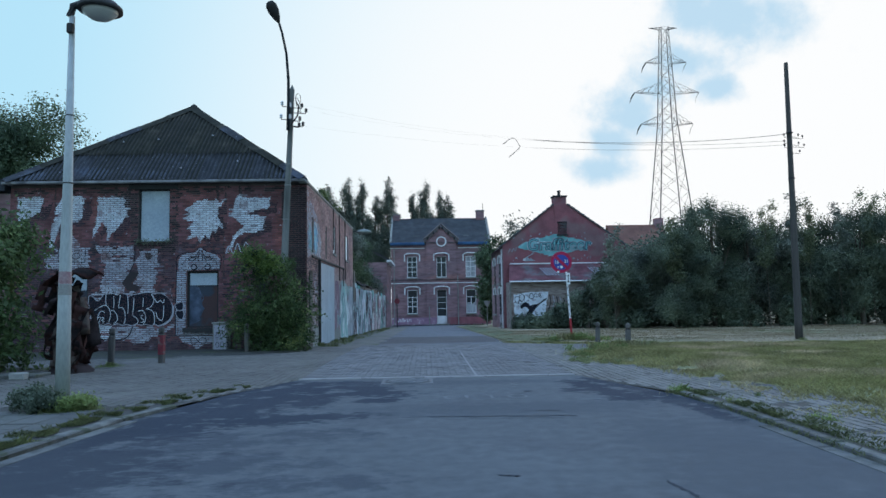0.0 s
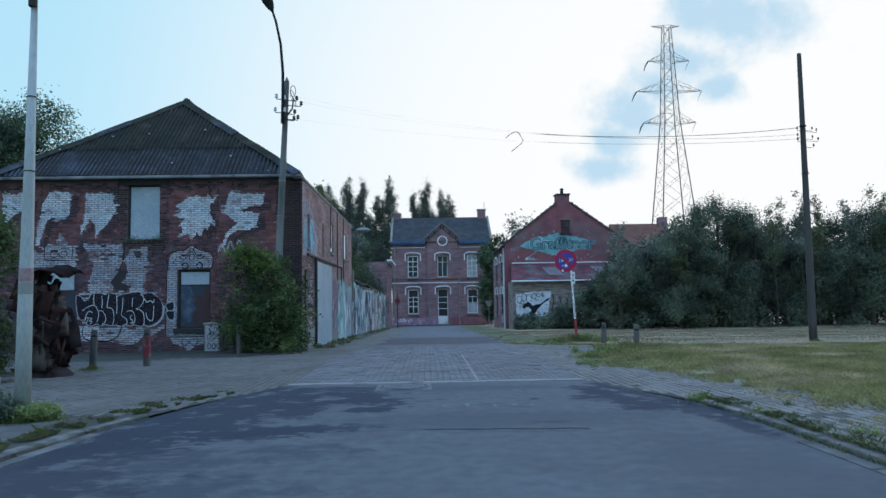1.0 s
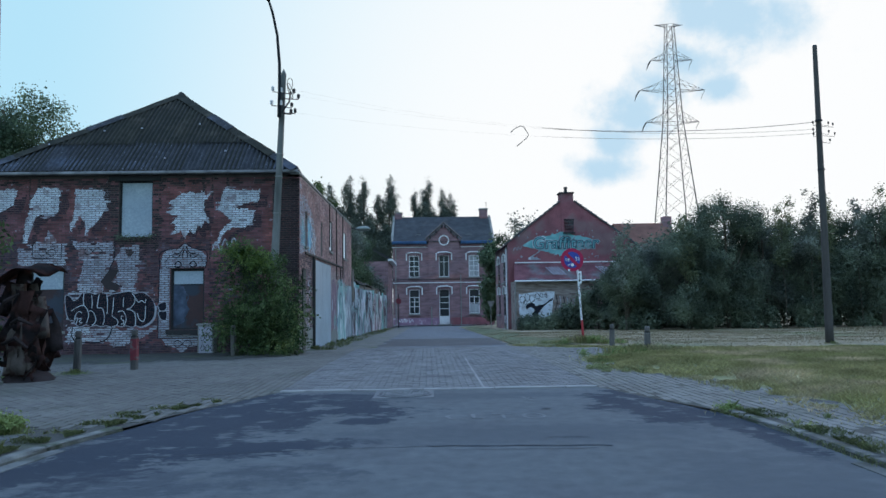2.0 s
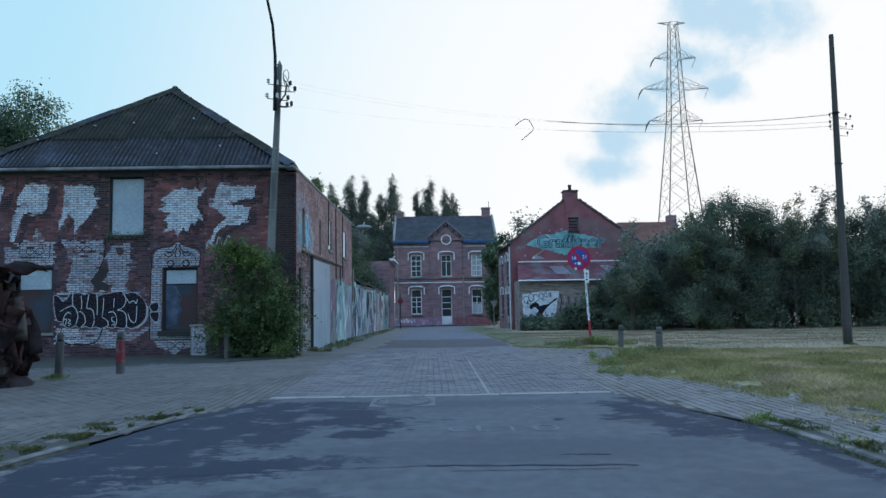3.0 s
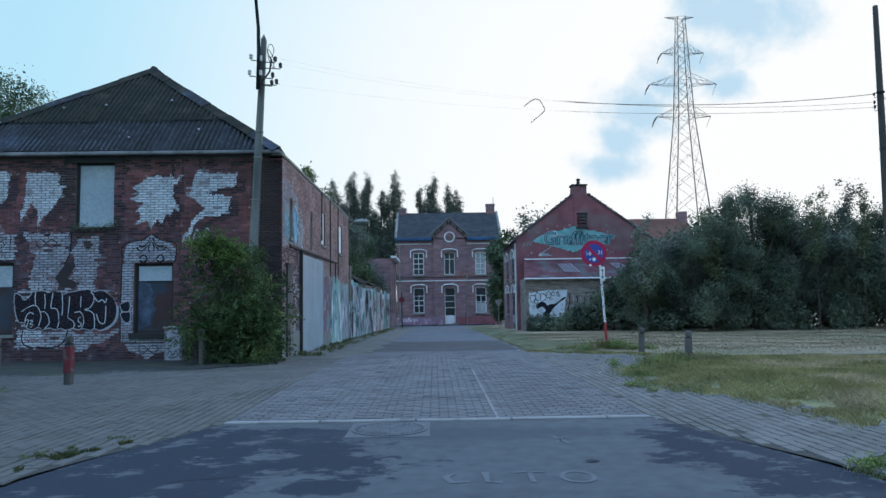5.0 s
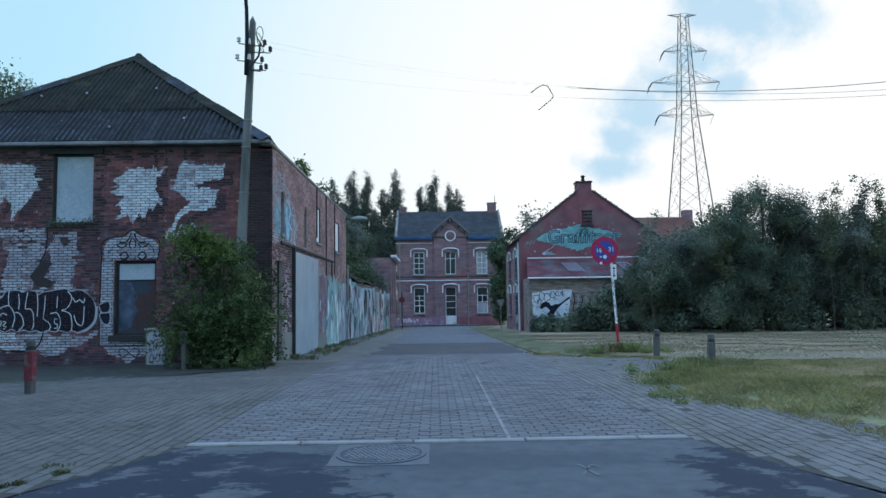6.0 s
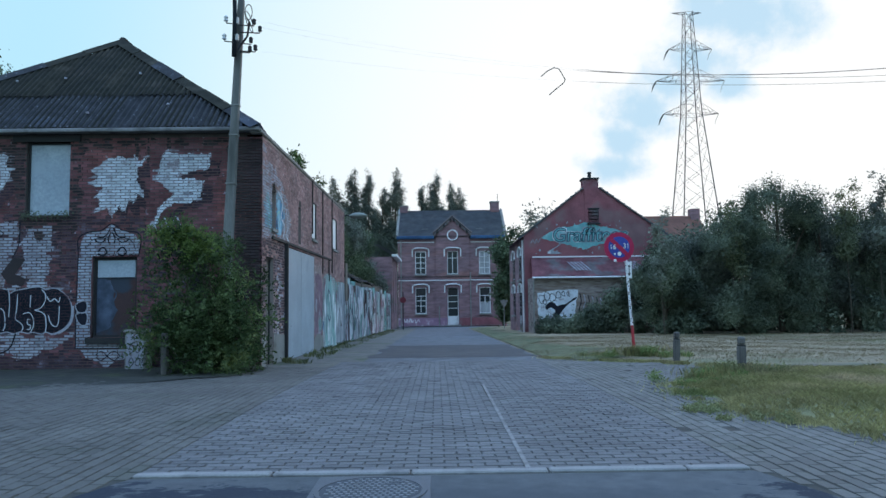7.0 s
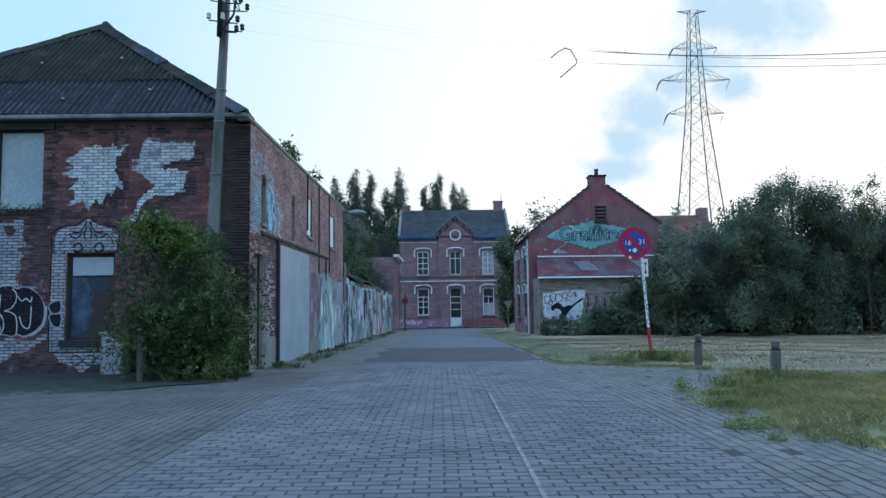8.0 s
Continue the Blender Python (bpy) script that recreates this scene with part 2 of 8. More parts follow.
M["weed_light"] = pmat("weed_light", (0.20, 0.27, 0.10), (0.30, 0.33, 0.14), 1.5, 8, 0.75, 0, rand="island", spread=0.3, transmit=0.4)
M["side_mortar"] = pmat("side_mortar", (0.26, 0.22, 0.205), (0.34, 0.295, 0.275), 2, 60, 0.95, 0.4)
M["infill"] = pmat("infill", (0.060, 0.040, 0.042), (0.095, 0.052, 0.050), 2, 60, 0.9, 0.4, third=(0.045, 0.055, 0.075), third_at=0.52, third_scale=1.8)
M["dull_red"] = pmat("dull_red", (0.20, 0.034, 0.045), (0.14, 0.03, 0.04), 5, 40, 0.8, 0.3, third=(0.13, 0.10, 0.10), third_at=0.58, third_scale=6)
M["old_paint_wood"] = pmat("old_paint_wood", (0.115, 0.095, 0.095), (0.16, 0.135, 0.13), 3, 30, 0.85, 0.3)
M["upper_board"] = pmat("upper_board", (0.28, 0.345, 0.415), (0.39, 0.455, 0.52), 0.9, 20, 0.25, 0.03, third=(0.32, 0.38, 0.445), third_at=0.5, third_scale=0.8, spec=0.4)
M["lamp_grey"] = pmat("lamp_grey", (0.18, 0.21, 0.19), (0.23, 0.26, 0.24), 3, 30, 0.6, 0.1)
M["strip"] = pmat("strip", (0.20, 0.20, 0.20), (0.26, 0.26, 0.25), 3, 60, 0.9, 0.4, third=(0.13, 0.13, 0.13), third_at=0.55, third_scale=2.5)
M["old_slab"] = pmat("old_slab", (0.072, 0.076, 0.073), (0.098, 0.100, 0.094), 1.2, 60, 0.9, 0.4, rand="island", spread=0.15, third=(0.062, 0.070, 0.055), third_at=0.53, third_scale=1.2, mottle=(2.5, 0.15))
M["gate_sheet"] = pmat("gate_sheet", (0.31, 0.365, 0.415), (0.38, 0.44, 0.49), 0.8, 30, 0.6, 0.1, third=(0.27, 0.315, 0.36), third_at=0.57, third_scale=0.8, mottle=(1.2, 0.12))
M["pole_grey"] = pmat("pole_grey", (0.155, 0.158, 0.153), (0.205, 0.207, 0.198), 4, 50, 0.9, 0.5, stretch=(1, 1, 0.15), third=(0.09, 0.092, 0.085), third_at=0.56, third_scale=2, mottle=(3, 0.2))
M["leaf_far"] = pmat("leaf_far", (0.100, 0.122, 0.104), (0.165, 0.188, 0.150), 0.5, 4, 0.75, 0, rand="island", spread=0.25, transmit=0.3, spec=0.12)
M["roof_moss"] = pmat("roof_moss", (0.024, 0.025, 0.019), (0.036, 0.034, 0.026), 0.9, 30, 0.95, 0.5, third=(0.048, 0.044, 0.034), third_at=0.56, third_scale=1.2, bump_dist=0.01, mottle=(5, 0.35), spec=0.15)
M["leaf_lime"] = pmat("leaf_lime", (0.125, 0.185, 0.052), (0.20, 0.265, 0.080), 1.2, 8, 0.7, 0, rand="island", spread=0.3, transmit=0.4, spec=0.1)
M["leaf_sprig"] = pmat("leaf_sprig", (0.115, 0.140, 0.085), (0.180, 0.202, 0.118), 0.7, 8, 0.7, 0, rand="island", spread=0.4, transmit=0.45, spec=0.12)
M["side_joint"] = pmat("side_joint", (0.038, 0.039, 0.036), (0.054, 0.053, 0.047), 1.5, 50, 0.95, 0.4, third=(0.060, 0.068, 0.040), third_at=0.58, third_scale=0.8)
M["manhole_iron"] = pmat("manhole_iron", (0.082, 0.090, 0.101), (0.105, 0.114, 0.124), 3, 60, 0.7, 0.3, third=(0.08, 0.086, 0.095), third_at=0.55, third_scale=5, spec=0.2)
M["dim_brick"] = pmat("dim_brick", (0.062, 0.046, 0.060), (0.088, 0.054, 0.066), 1.2, 60, 0.9, 0.4, rand="island", spread=0.35, third=(0.13, 0.115, 0.14), third_at=0.6, third_scale=3, mottle=(3, 0.3))
M["dim_blue"] = pmat("dim_blue", (0.050, 0.068, 0.105), (0.095, 0.125, 0.185), 3, 40, 0.7, 0.1, mottle=(5, 0.4))
M["right_paver"] = pmat("right_paver", (0.108, 0.107, 0.101), (0.140, 0.137, 0.127), 0.4, 60, 0.9, 0.4, rand="island", spread=0.14, third=(0.092, 0.095, 0.082), third_at=0.57, bump_dist=0.004, mottle=(1.3, 0.18))
M["gutter_grey"] = pmat("gutter_grey", (0.17, 0.17, 0.175), (0.23, 0.23, 0.235), 1.5, 40, 0.9, 0.3, third=(0.09, 0.09, 0.095), third_at=0.55, third_scale=2, mottle=(3, 0.25))
M["gutter_stone"] = pmat("gutter_stone", (0.098, 0.104, 0.103), (0.130, 0.134, 0.131), 2, 60, 0.92, 0.5, rand="object", spread=0.12, third=(0.058, 0.062, 0.056), third_at=0.52, third_scale=3, mottle=(5, 0.2), spec=0.1)
M["moss_weed"] = pmat("moss_weed", (0.12, 0.15, 0.065), (0.20, 0.215, 0.10), 1.5, 8, 0.8, 0, rand="island", spread=0.35, transmit=0.3, mottle=(3, 0.3))
M["dark_purple"] = pmat("dark_purple", (0.050, 0.033, 0.043), (0.066, 0.038, 0.047), 1.6, 50, 0.85, 0.3, rand="island", spread=0.25, mottle=(3, 0.3))
M["leaf_broad"] = pmat("leaf_broad", (0.066, 0.102, 0.062), (0.134, 0.178, 0.104), 0.7, 8, 0.7, 0, rand="island", spread=0.35, transmit=0.35, mottle=(0.7, 0.4), spec=0.1)
M["paint_mask"] = pmat("paint_mask", (0.42, 0.44, 0.50), (0.33, 0.35, 0.41), 1.6, 50, 0.85, 0.3, rand="island", spread=0.16, third=(0.20, 0.18, 0.22), third_at=0.56, third_scale=3, fleck=(12, 0.62, (0.16, 0.11, 0.13)), mottle=(2.5, 0.22))
M["foot_dirt_shade"] = pmat("foot_dirt_shade", (0.027, 0.030, 0.027), (0.044, 0.045, 0.038), 1.2, 40, 0.95, 0.5, third=(0.040, 0.050, 0.027), third_at=0.55, third_scale=1.0, mottle=(4, 0.3))
M["stud_iron"] = pmat("stud_iron", (0.155, 0.165, 0.175), (0.20, 0.21, 0.22), 3, 60, 0.7, 0.3, third=(0.09, 0.098, 0.105), third_at=0.55, third_scale=5, spec=0.2)
M["cover_iron"] = pmat("cover_iron", (0.052, 0.060, 0.070), (0.070, 0.078, 0.088), 3, 60, 0.8, 0.3, spec=0.15)
M["curtain"] = pmat("curtain", (0.34, 0.35, 0.37), (0.46, 0.47, 0.48), 1.5, 30, 0.9, 0.1, stretch=(3, 1, 0.3), mottle=(2, 0.2))
M["crack_dirt"] = pmat("crack_dirt", (0.034, 0.041, 0.052), (0.050, 0.058, 0.068), 6, 60, 0.9, 0.4, spec=0.1)
M["faint_chalk"] = pmat("faint_chalk", (0.112, 0.120, 0.130), (0.148, 0.155, 0.163), 8, 60, 0.9, 0.3, third=(0.104, 0.112, 0.121), third_at=0.60, third_scale=12, spec=0.1)
M["ink"] = pmat("ink", (0.013, 0.013, 0.020), (0.024, 0.023, 0.034), 2, 40, 0.8, 0.2, spec=0.15)
M["roof_sheet"] = pmat("roof_sheet", (0.034, 0.037, 0.042), (0.050, 0.053, 0.060), 0.9, 30, 0.95, 0.5, third=(0.062, 0.071, 0.092), third_at=0.53, third_scale=0.9, bump_dist=0.01, mottle=(4, 0.3), fleck=(16, 0.64, (0.15, 0.16, 0.19)), spec=0.15)
M["slate"] = pmat("slate", (0.074, 0.081, 0.090), (0.098, 0.106, 0.116), 0.6, 12, 0.85, 0.3, bump_dist=0.02, mottle=(1.5, 0.25), third=(0.10, 0.098, 0.10), third_at=0.6, third_scale=0.8)
M["concrete"] = pmat("concrete", (0.22, 0.22, 0.21), (0.28, 0.28, 0.265), 2, 60, 0.9, 0.4, third=(0.13, 0.13, 0.118), third_at=0.57, third_scale=1.5)
M["metal"] = pmat("metal", (0.33, 0.36, 0.36), (0.40, 0.425, 0.42), 1.5, 40, 0.6, 0.08, third=(0.25, 0.26, 0.25), third_at=0.58, spec=0.3, stretch=(1, 1, 0.3))
M["board"] = pmat("board", (0.44, 0.48, 0.50), (0.52, 0.56, 0.58), 0.8, 30, 0.5, 0.1, third=(0.38, 0.39, 0.40), third_at=0.6, third_scale=0.8, stretch=(1, 1, 0.3))
M["dark"] = pmat("dark", (0.03, 0.03, 0.032), (0.045, 0.043, 0.043), 3, 40, 0.8, 0.3)
M["wood"] = pmat("wood", (0.13, 0.115, 0.10), (0.19, 0.17, 0.15), 3, 50, 0.9, 0.5, stretch=(1, 1, 0.15), third=(0.08, 0.075, 0.07), third_at=0.6)
M["pole_wood"] = pmat("pole_wood", (0.056, 0.050, 0.047), (0.092, 0.082, 0.075), 4, 50, 0.9, 0.5, stretch=(1, 1, 0.1))
M["white"] = pmat("white", (0.74, 0.75, 0.76), (0.80, 0.80, 0.80), 3, 40, 0.6, 0.15, third=(0.55, 0.55, 0.54), third_at=0.62)
M["old_white"] = pmat("old_white", (0.74, 0.74, 0.76), (0.80, 0.80, 0.81), 3, 40, 0.7, 0.15, third=(0.40, 0.39, 0.40), third_at=0.60)
M["worn_red"] = pmat("worn_red", (0.27, 0.13, 0.145), (0.36, 0.30, 0.30), 9, 50, 0.8, 0.2, third=(0.38, 0.38, 0.37), third_at=0.52, third_scale=7)
M["blue"] = pmat("blue", (0.028, 0.075, 0.165), (0.038, 0.10, 0.20), 2, 40, 0.7, 0.1, mottle=(2, 0.25))
M["house_brick"] = pmat("house_brick", (0.275, 0.160, 0.174), (0.205, 0.136, 0.154), 0.7, 12, 0.9, 0.3, third=(0.26, 0.135, 0.13), third_at=0.58, third_scale=0.35, bump_dist=0.02, stretch=(0.5, 0.5, 1.8), mottle=(2.4, 0.32), fleck=(3.0, 0.66, (0.33, 0.25, 0.24)))
M["gable_brick"] = pmat("gable_brick", (0.272, 0.094, 0.108), (0.222, 0.094, 0.107), 0.5, 14, 0.9, 0.3, third=(0.18, 0.105, 0.11), third_at=0.54, bump_dist=0.02, mottle=(1.4, 0.22))
M["old_brick"] = pmat("old_brick", (0.20, 0.15, 0.13), (0.36, 0.31, 0.29), 3.5, 14, 0.92, 0.4, third=(0.12, 0.085, 0.08), third_at=0.55, third_scale=2.5, stretch=(0.6, 1, 3.0), bump_dist=0.02)
M["red_sheet"] = pmat("red_sheet", (0.145, 0.054, 0.062), (0.112, 0.053, 0.061), 0.8, 20, 0.9, 0.3, third=(0.10, 0.09, 0.092), third_at=0.50, mottle=(2, 0.3), spec=0.15)
M["orange_tile"] = pmat("orange_tile", (0.34, 0.165, 0.125), (0.28, 0.145, 0.115), 1, 12, 0.85, 0.3, mottle=(1.5, 0.2))
M["teal"] = pmat("teal", (0.15, 0.38, 0.40), (0.21, 0.46, 0.46), 0.9, 20, 0.8, 0.1, third=(0.30, 0.40, 0.42), third_at=0.58, third_scale=2, mottle=(2, 0.25))
M["green_paint"] = pmat("green_paint", (0.17, 0.35, 0.335), (0.36, 0.46, 0.48), 0.9, 9, 0.8, 0.2, third=(0.62, 0.66, 0.69), third_at=0.53, third_scale=1.6, stretch=(1, 1, 0.45), mottle=(2, 0.25))
M["red"] = pmat("red", (0.43, 0.016, 0.075), (0.37, 0.014, 0.065), 4, 40, 0.5, 0.1)
M["sign_blue"] = pmat("sign_blue", (0.035, 0.06, 0.30), (0.045, 0.07, 0.34), 4, 40, 0.5, 0.1)
M["rust"] = pmat("rust", (0.042, 0.022, 0.021), (0.070, 0.032, 0.028), 3, 40, 0.9, 0.5, metal=0.1, third=(0.016, 0.013, 0.014), third_at=0.48, third_scale=3, mottle=(4, 0.4), spec=0.1)
M["scrap_dark"] = pmat("scrap_dark", (0.022, 0.018, 0.019), (0.040, 0.028, 0.028), 3, 40, 0.9, 0.5, mottle=(4, 0.4), spec=0.1)
M["scrap_grey"] = pmat("scrap_grey", (0.075, 0.062, 0.058), (0.12, 0.095, 0.085), 4, 40, 0.9, 0.4, third=(0.05, 0.03, 0.028), third_at=0.52, third_scale=5, spec=0.1)
M["steel"] = pmat("steel", (0.024, 0.030, 0.039), (0.036, 0.043, 0.053), 1, 20, 0.85, 0.1, spec=0.1)
M["insulator"] = pmat("insulator", (0.55, 0.55, 0.56), (0.62, 0.62, 0.62), 5, 40, 0.3, 0.0)
M["cable"] = pmat("cable", (0.02, 0.02, 0.022), (0.03, 0.03, 0.032), 5, 40, 0.6, 0.0)
M["bark"] = pmat("bark", (0.08, 0.065, 0.05), (0.12, 0.10, 0.08), 4, 30, 0.95, 0.6, stretch=(1, 1, 0.3))
M["leaf"] = pmat("leaf", (0.044, 0.076, 0.032), (0.112, 0.154, 0.062), 1.6, 12, 0.7, 0, rand="island", spread=0.4, transmit=0.33, third=(0.26, 0.30, 0.115), third_at=0.62, third_scale=1.0, mottle=(2.0, 0.4), spec=0.12)
M["leaf_grey"] = pmat("leaf_grey", (0.115, 0.138, 0.118), (0.200, 0.222, 0.178), 0.7, 8, 0.8, 0, rand="island", spread=0.2, transmit=0.28, mottle=(0.7, 0.42), spec=0.1)
M["leaf_dark"] = pmat("leaf_dark", (0.080, 0.106, 0.080), (0.160, 0.190, 0.128), 0.7, 8, 0.8, 0, rand="island", spread=0.22, transmit=0.25, mottle=(0.7, 0.45), spec=0.1)
M["grass"] = pmat("grass", (0.36, 0.355, 0.15), (0.52, 0.46, 0.235), 0.6, 3, 0.8, 0, rand="island", spread=0.25, transmit=0.4, third=(0.62, 0.51, 0.325), third_at=0.52, third_scale=0.45, mottle=(1.4, 0.3))
M["weed_dry"] = pmat("weed_dry", (0.19, 0.22, 0.095), (0.27, 0.27, 0.135), 1.5, 8, 0.8, 0, rand="island", spread=0.3, transmit=0.35)
M["weed"] = pmat("weed", (0.16, 0.24, 0.075), (0.24, 0.29, 0.105), 1.5, 8, 0.75, 0, rand="island", spread=0.35, transmit=0.4)
M["asphalt_near"] = pmat("asphalt_near", (0.084, 0.093, 0.099), (0.104, 0.112, 0.118), 0.5, 120, 0.92, 0.6, third=(0.078, 0.084, 0.090), third_at=0.54, third_scale=0.9, bump_dist=0.006, mottle=(7.0, 0.13), fleck=(60, 0.66, (0.15, 0.155, 0.16)), spec=0.08)


def add_stains(m, stains, colour, lo=4.55, hi=4.95, most=0.95, size=1.7, fray_scale=6.0, fray_part=1.2, gain=3.4):
    """Spilt tar: soft-edged, streaked ellipses (x, y, rx, ry, degrees) over a road material."""
    n, l = m.node_tree.nodes, m.node_tree.links
    b = n["Principled BSDF"]
    old = b.inputs["Base Color"].links[0].from_socket
    geo = n.new("ShaderNodeNewGeometry")
    warp = n.new("ShaderNodeTexNoise")
    warp.inputs["Scale"].default_value, warp.inputs["Detail"].default_value, warp.inputs["Roughness"].default_value = size, 9.0, 0.72
    squash = n.new("ShaderNodeMapping")
    squash.inputs["Scale"].default_value = (0.8, 1.25, 1.0)
    l.new(geo.outputs["Position"], squash.inputs["Vector"])
    l.new(squash.outputs[0], warp.inputs["Vector"])
    total = None
    for x, y, rx, ry, deg in stains:
        mp = n.new("ShaderNodeMapping")
        mp.vector_type = "TEXTURE"
        mp.inputs["Location"].default_value, mp.inputs["Rotation"].default_value = (x, y, 0), (0, 0, radians(deg))
        mp.inputs["Scale"].default_value = (rx, ry, 1.0)
        l.new(geo.outputs["Position"], mp.inputs["Vector"])
        ln = n.new("ShaderNodeVectorMath")
        ln.operation = "LENGTH"
        l.new(mp.outputs[0], ln.inputs[0])
        if total is None:
            total = ln.outputs["Value"]
        else:
            mn = n.new("ShaderNodeMath")
            mn.operation = "MINIMUM"
            l.new(total, mn.inputs[0])
            l.new(ln.outputs["Value"], mn.inputs[1])
            total = mn.outputs[0]
    ad = n.new("ShaderNodeMath")
    ad.operation = "MULTIPLY_ADD"
    fray = n.new("ShaderNodeTexNoise")
    fray.inputs["Scale"].default_value, fray.inputs["Detail"].default_value, fray.inputs["Roughness"].default_value = fray_scale, 7.0, 0.75
    l.new(squash.outputs[0], fray.inputs["Vector"])
    wsum = n.new("ShaderNodeMath")
    wsum.operation = "MULTIPLY_ADD"
    l.new(fray.outputs["Fac"], wsum.inputs[0])
    wsum.inputs[1].default_value = fray_part
    l.new(warp.outputs["Fac"], wsum.inputs[2])
    l.new(wsum.outputs[0], ad.inputs[0])
    ad.inputs[1].default_value = gain
    l.new(total, ad.inputs[2])
    rg = n.new("ShaderNodeMapRange")
    for k, v in (("From Min", lo), ("From Max", hi), ("To Min", most), ("To Max", 0.0)):
        rg.inputs[k].default_value = v
    rg.interpolation_type = "SMOOTHSTEP"
    l.new(ad.outputs[0], rg.inputs["Value"])
    mx = n.new("ShaderNodeMix")
    mx.data_type = "RGBA"
    mx.inputs["B"].default_value = (*colour, 1)
    l.new(rg.outputs[0], mx.inputs["Factor"])
    l.new(old, mx.inputs["A"])
    l.new(mx.outputs["Result"], b.inputs["Base Color"])


add_stains(M["asphalt_near"], [(-1.80, 10.85, 0.30, 0.55, -26), (-2.17, 10.0, 0.34, 0.70, -24), (-2.49, 9.25, 0.34, 0.60, -20), (-2.72, 8.6, 0.26, 0.60, -15), (-2.86, 7.9, 0.24, 0.60, -10), (-2.97, 7.2, 0.20, 0.60, -6),
                               (-1.50, 9.15, 0.32, 0.48, 0), (-1.08, 11.0, 0.46, 0.28, 0), (-0.82, 9.8, 0.64, 0.36, 0), (-0.72, 9.08, 0.22, 0.26, 0), (-1.35, 7.97, 0.64, 0.22, 0), (-2.25, 8.35, 0.55, 0.60, -20), (-2.0, 7.75, 0.80, 0.28, 0), (-1.85, 9.45, 0.40, 0.40, 0), (-2.6, 7.2, 0.50, 0.30, 0), (-2.2, 9.2, 0.42, 0.50, -20), (-1.62, 10.2, 0.34, 0.42, 0), (-0.95, 10.45, 0.50, 0.34, 0), (-2.75, 9.3, 0.22, 0.8, -14), (-2.93, 8.9, 0.16, 0.6, -12), (-2.50, 10.45, 0.20, 0.6, -24), (-2.2, 11.1, 0.18, 0.4, -30), (2.40, 10.75, 0.12, 0.5, 16), (2.60, 10.0, 0.16, 0.5, 14), (2.82, 9.2, 0.18, 0.6, 8), (2.98, 8.5, 0.12, 0.6, 4),
                               (2.12, 10.4, 0.20, 0.55, 14), (2.25, 9.6, 0.34, 0.50, 10), (2.42, 8.95, 0.36, 0.36, 0), (2.75, 8.45, 0.15, 0.50, 4), (2.86, 7.75, 0.13, 0.60, 3), (1.93, 9.75, 0.28, 0.14, 0)], (0.027, 0.034, 0.046))
add_stains(M["asphalt_near"], [(-2.1, 6.7, 0.9, 0.6, 0), (-1.2, 6.9, 0.8, 0.4, 0), (-1.6, 5.8, 1.0, 0.5, 0), (-1.0, 5.2, 0.8, 0.35, 0)], (0.040, 0.047, 0.058), 4.1, 5.0, 0.7, 1.8, 5.0, 1.2, 3.6)
add_stains(M["asphalt_near"], [(-3.15, 6.5, 0.35, 1.6, 0), (-2.8, 5.2, 0.75, 1.2, 0), (-2.3, 4.4, 0.9, 0.6, 0), (-2.6, 6.0, 0.45, 0.8, 0)], (0.030, 0.036, 0.046), 4.75, 5.7, 0.85, 1.4, 6.0, 1.0, 4.2)
add_stains(M["asphalt_near"], [(0.8, 8.3, 1.6, 0.4, 0), (2.3, 5.8, 0.6, 1.6, 0), (0.4, 4.0, 2.3, 0.5, 0), (2.78, 5.0, 0.22, 1.6, 4), (-2.4, 3.9, 1.0, 0.8, 0), (0.3, 10.9, 1.2, 0.25, 0)], (0.056, 0.064, 0.073), 3.6, 4.8, 0.6, 1.2, 5.0, 1.0, 3.0)
glass = bpy.data.materials.new("glass")
glass.use_nodes = True
_g = glass.node_tree.nodes["Principled BSDF"]
_g.inputs["Base Color"].default_value, _g.inputs["Roughness"].default_value = (0.03, 0.035, 0.04, 1), 0.08
_g.inputs["Specular IOR Level"].default_value = 0.3
M["glass"] = glass
bowl = bpy.data.materials.new("bowl")
bowl.use_nodes = True
_g = bowl.node_tree.nodes["Principled BSDF"]
_g.inputs["Base Color"].default_value, _g.inputs["Roughness"].default_value = (0.52, 0.52, 0.48, 1), 0.25
M["bowl"] = bowl


# ---- mesh helpers ----
def gz(x, y):
    """Height of the ground: level up to the brick road, then falling gently away."""
    d = min(max(y - 14.0, 0.0), 61.0)
    return -0.0216 * d * d / (d + 4.0)


def put(name, data, mat, parent=None, smooth=False):
    ob = new(name, data)
    if mat:
        data.materials.append(M[mat] if isinstance(mat, str) else mat)
    if smooth:
        data.polygons.foreach_set("use_smooth", [True] * len(data.polygons))
    if parent:
        ob.parent = parent
        ob.matrix_parent_inverse = parent.matrix_basis.inverted()
    return ob


def part(name, bm, mat, parent=None, label="", smooth=False):
    data = bpy.data.meshes.new(name)
    bm.to_mesh(data)
    bm.free()
    ob = put(name, data, mat, parent, smooth)
    return tagged(ob, label) if label else ob


def raw(name, verts, faces, mat, parent=None, label="", smooth=False):
    data = bpy.data.meshes.new(name)
    data.from_pydata([tuple(map(float, v)) for v in verts], [], [tuple(map(int, f)) for f in faces])
    data.validate()
    ob = put(name, data, mat, parent, smooth)
    return tagged(ob, label) if label else ob


def thing(name, at, label, category, group="", kind=""):
    ob = new(name)
    ob.empty_display_size = 0.2
    ob.matrix_basis = Matrix.Translation(at)
    return tagged(ob, label, category, group, kind)


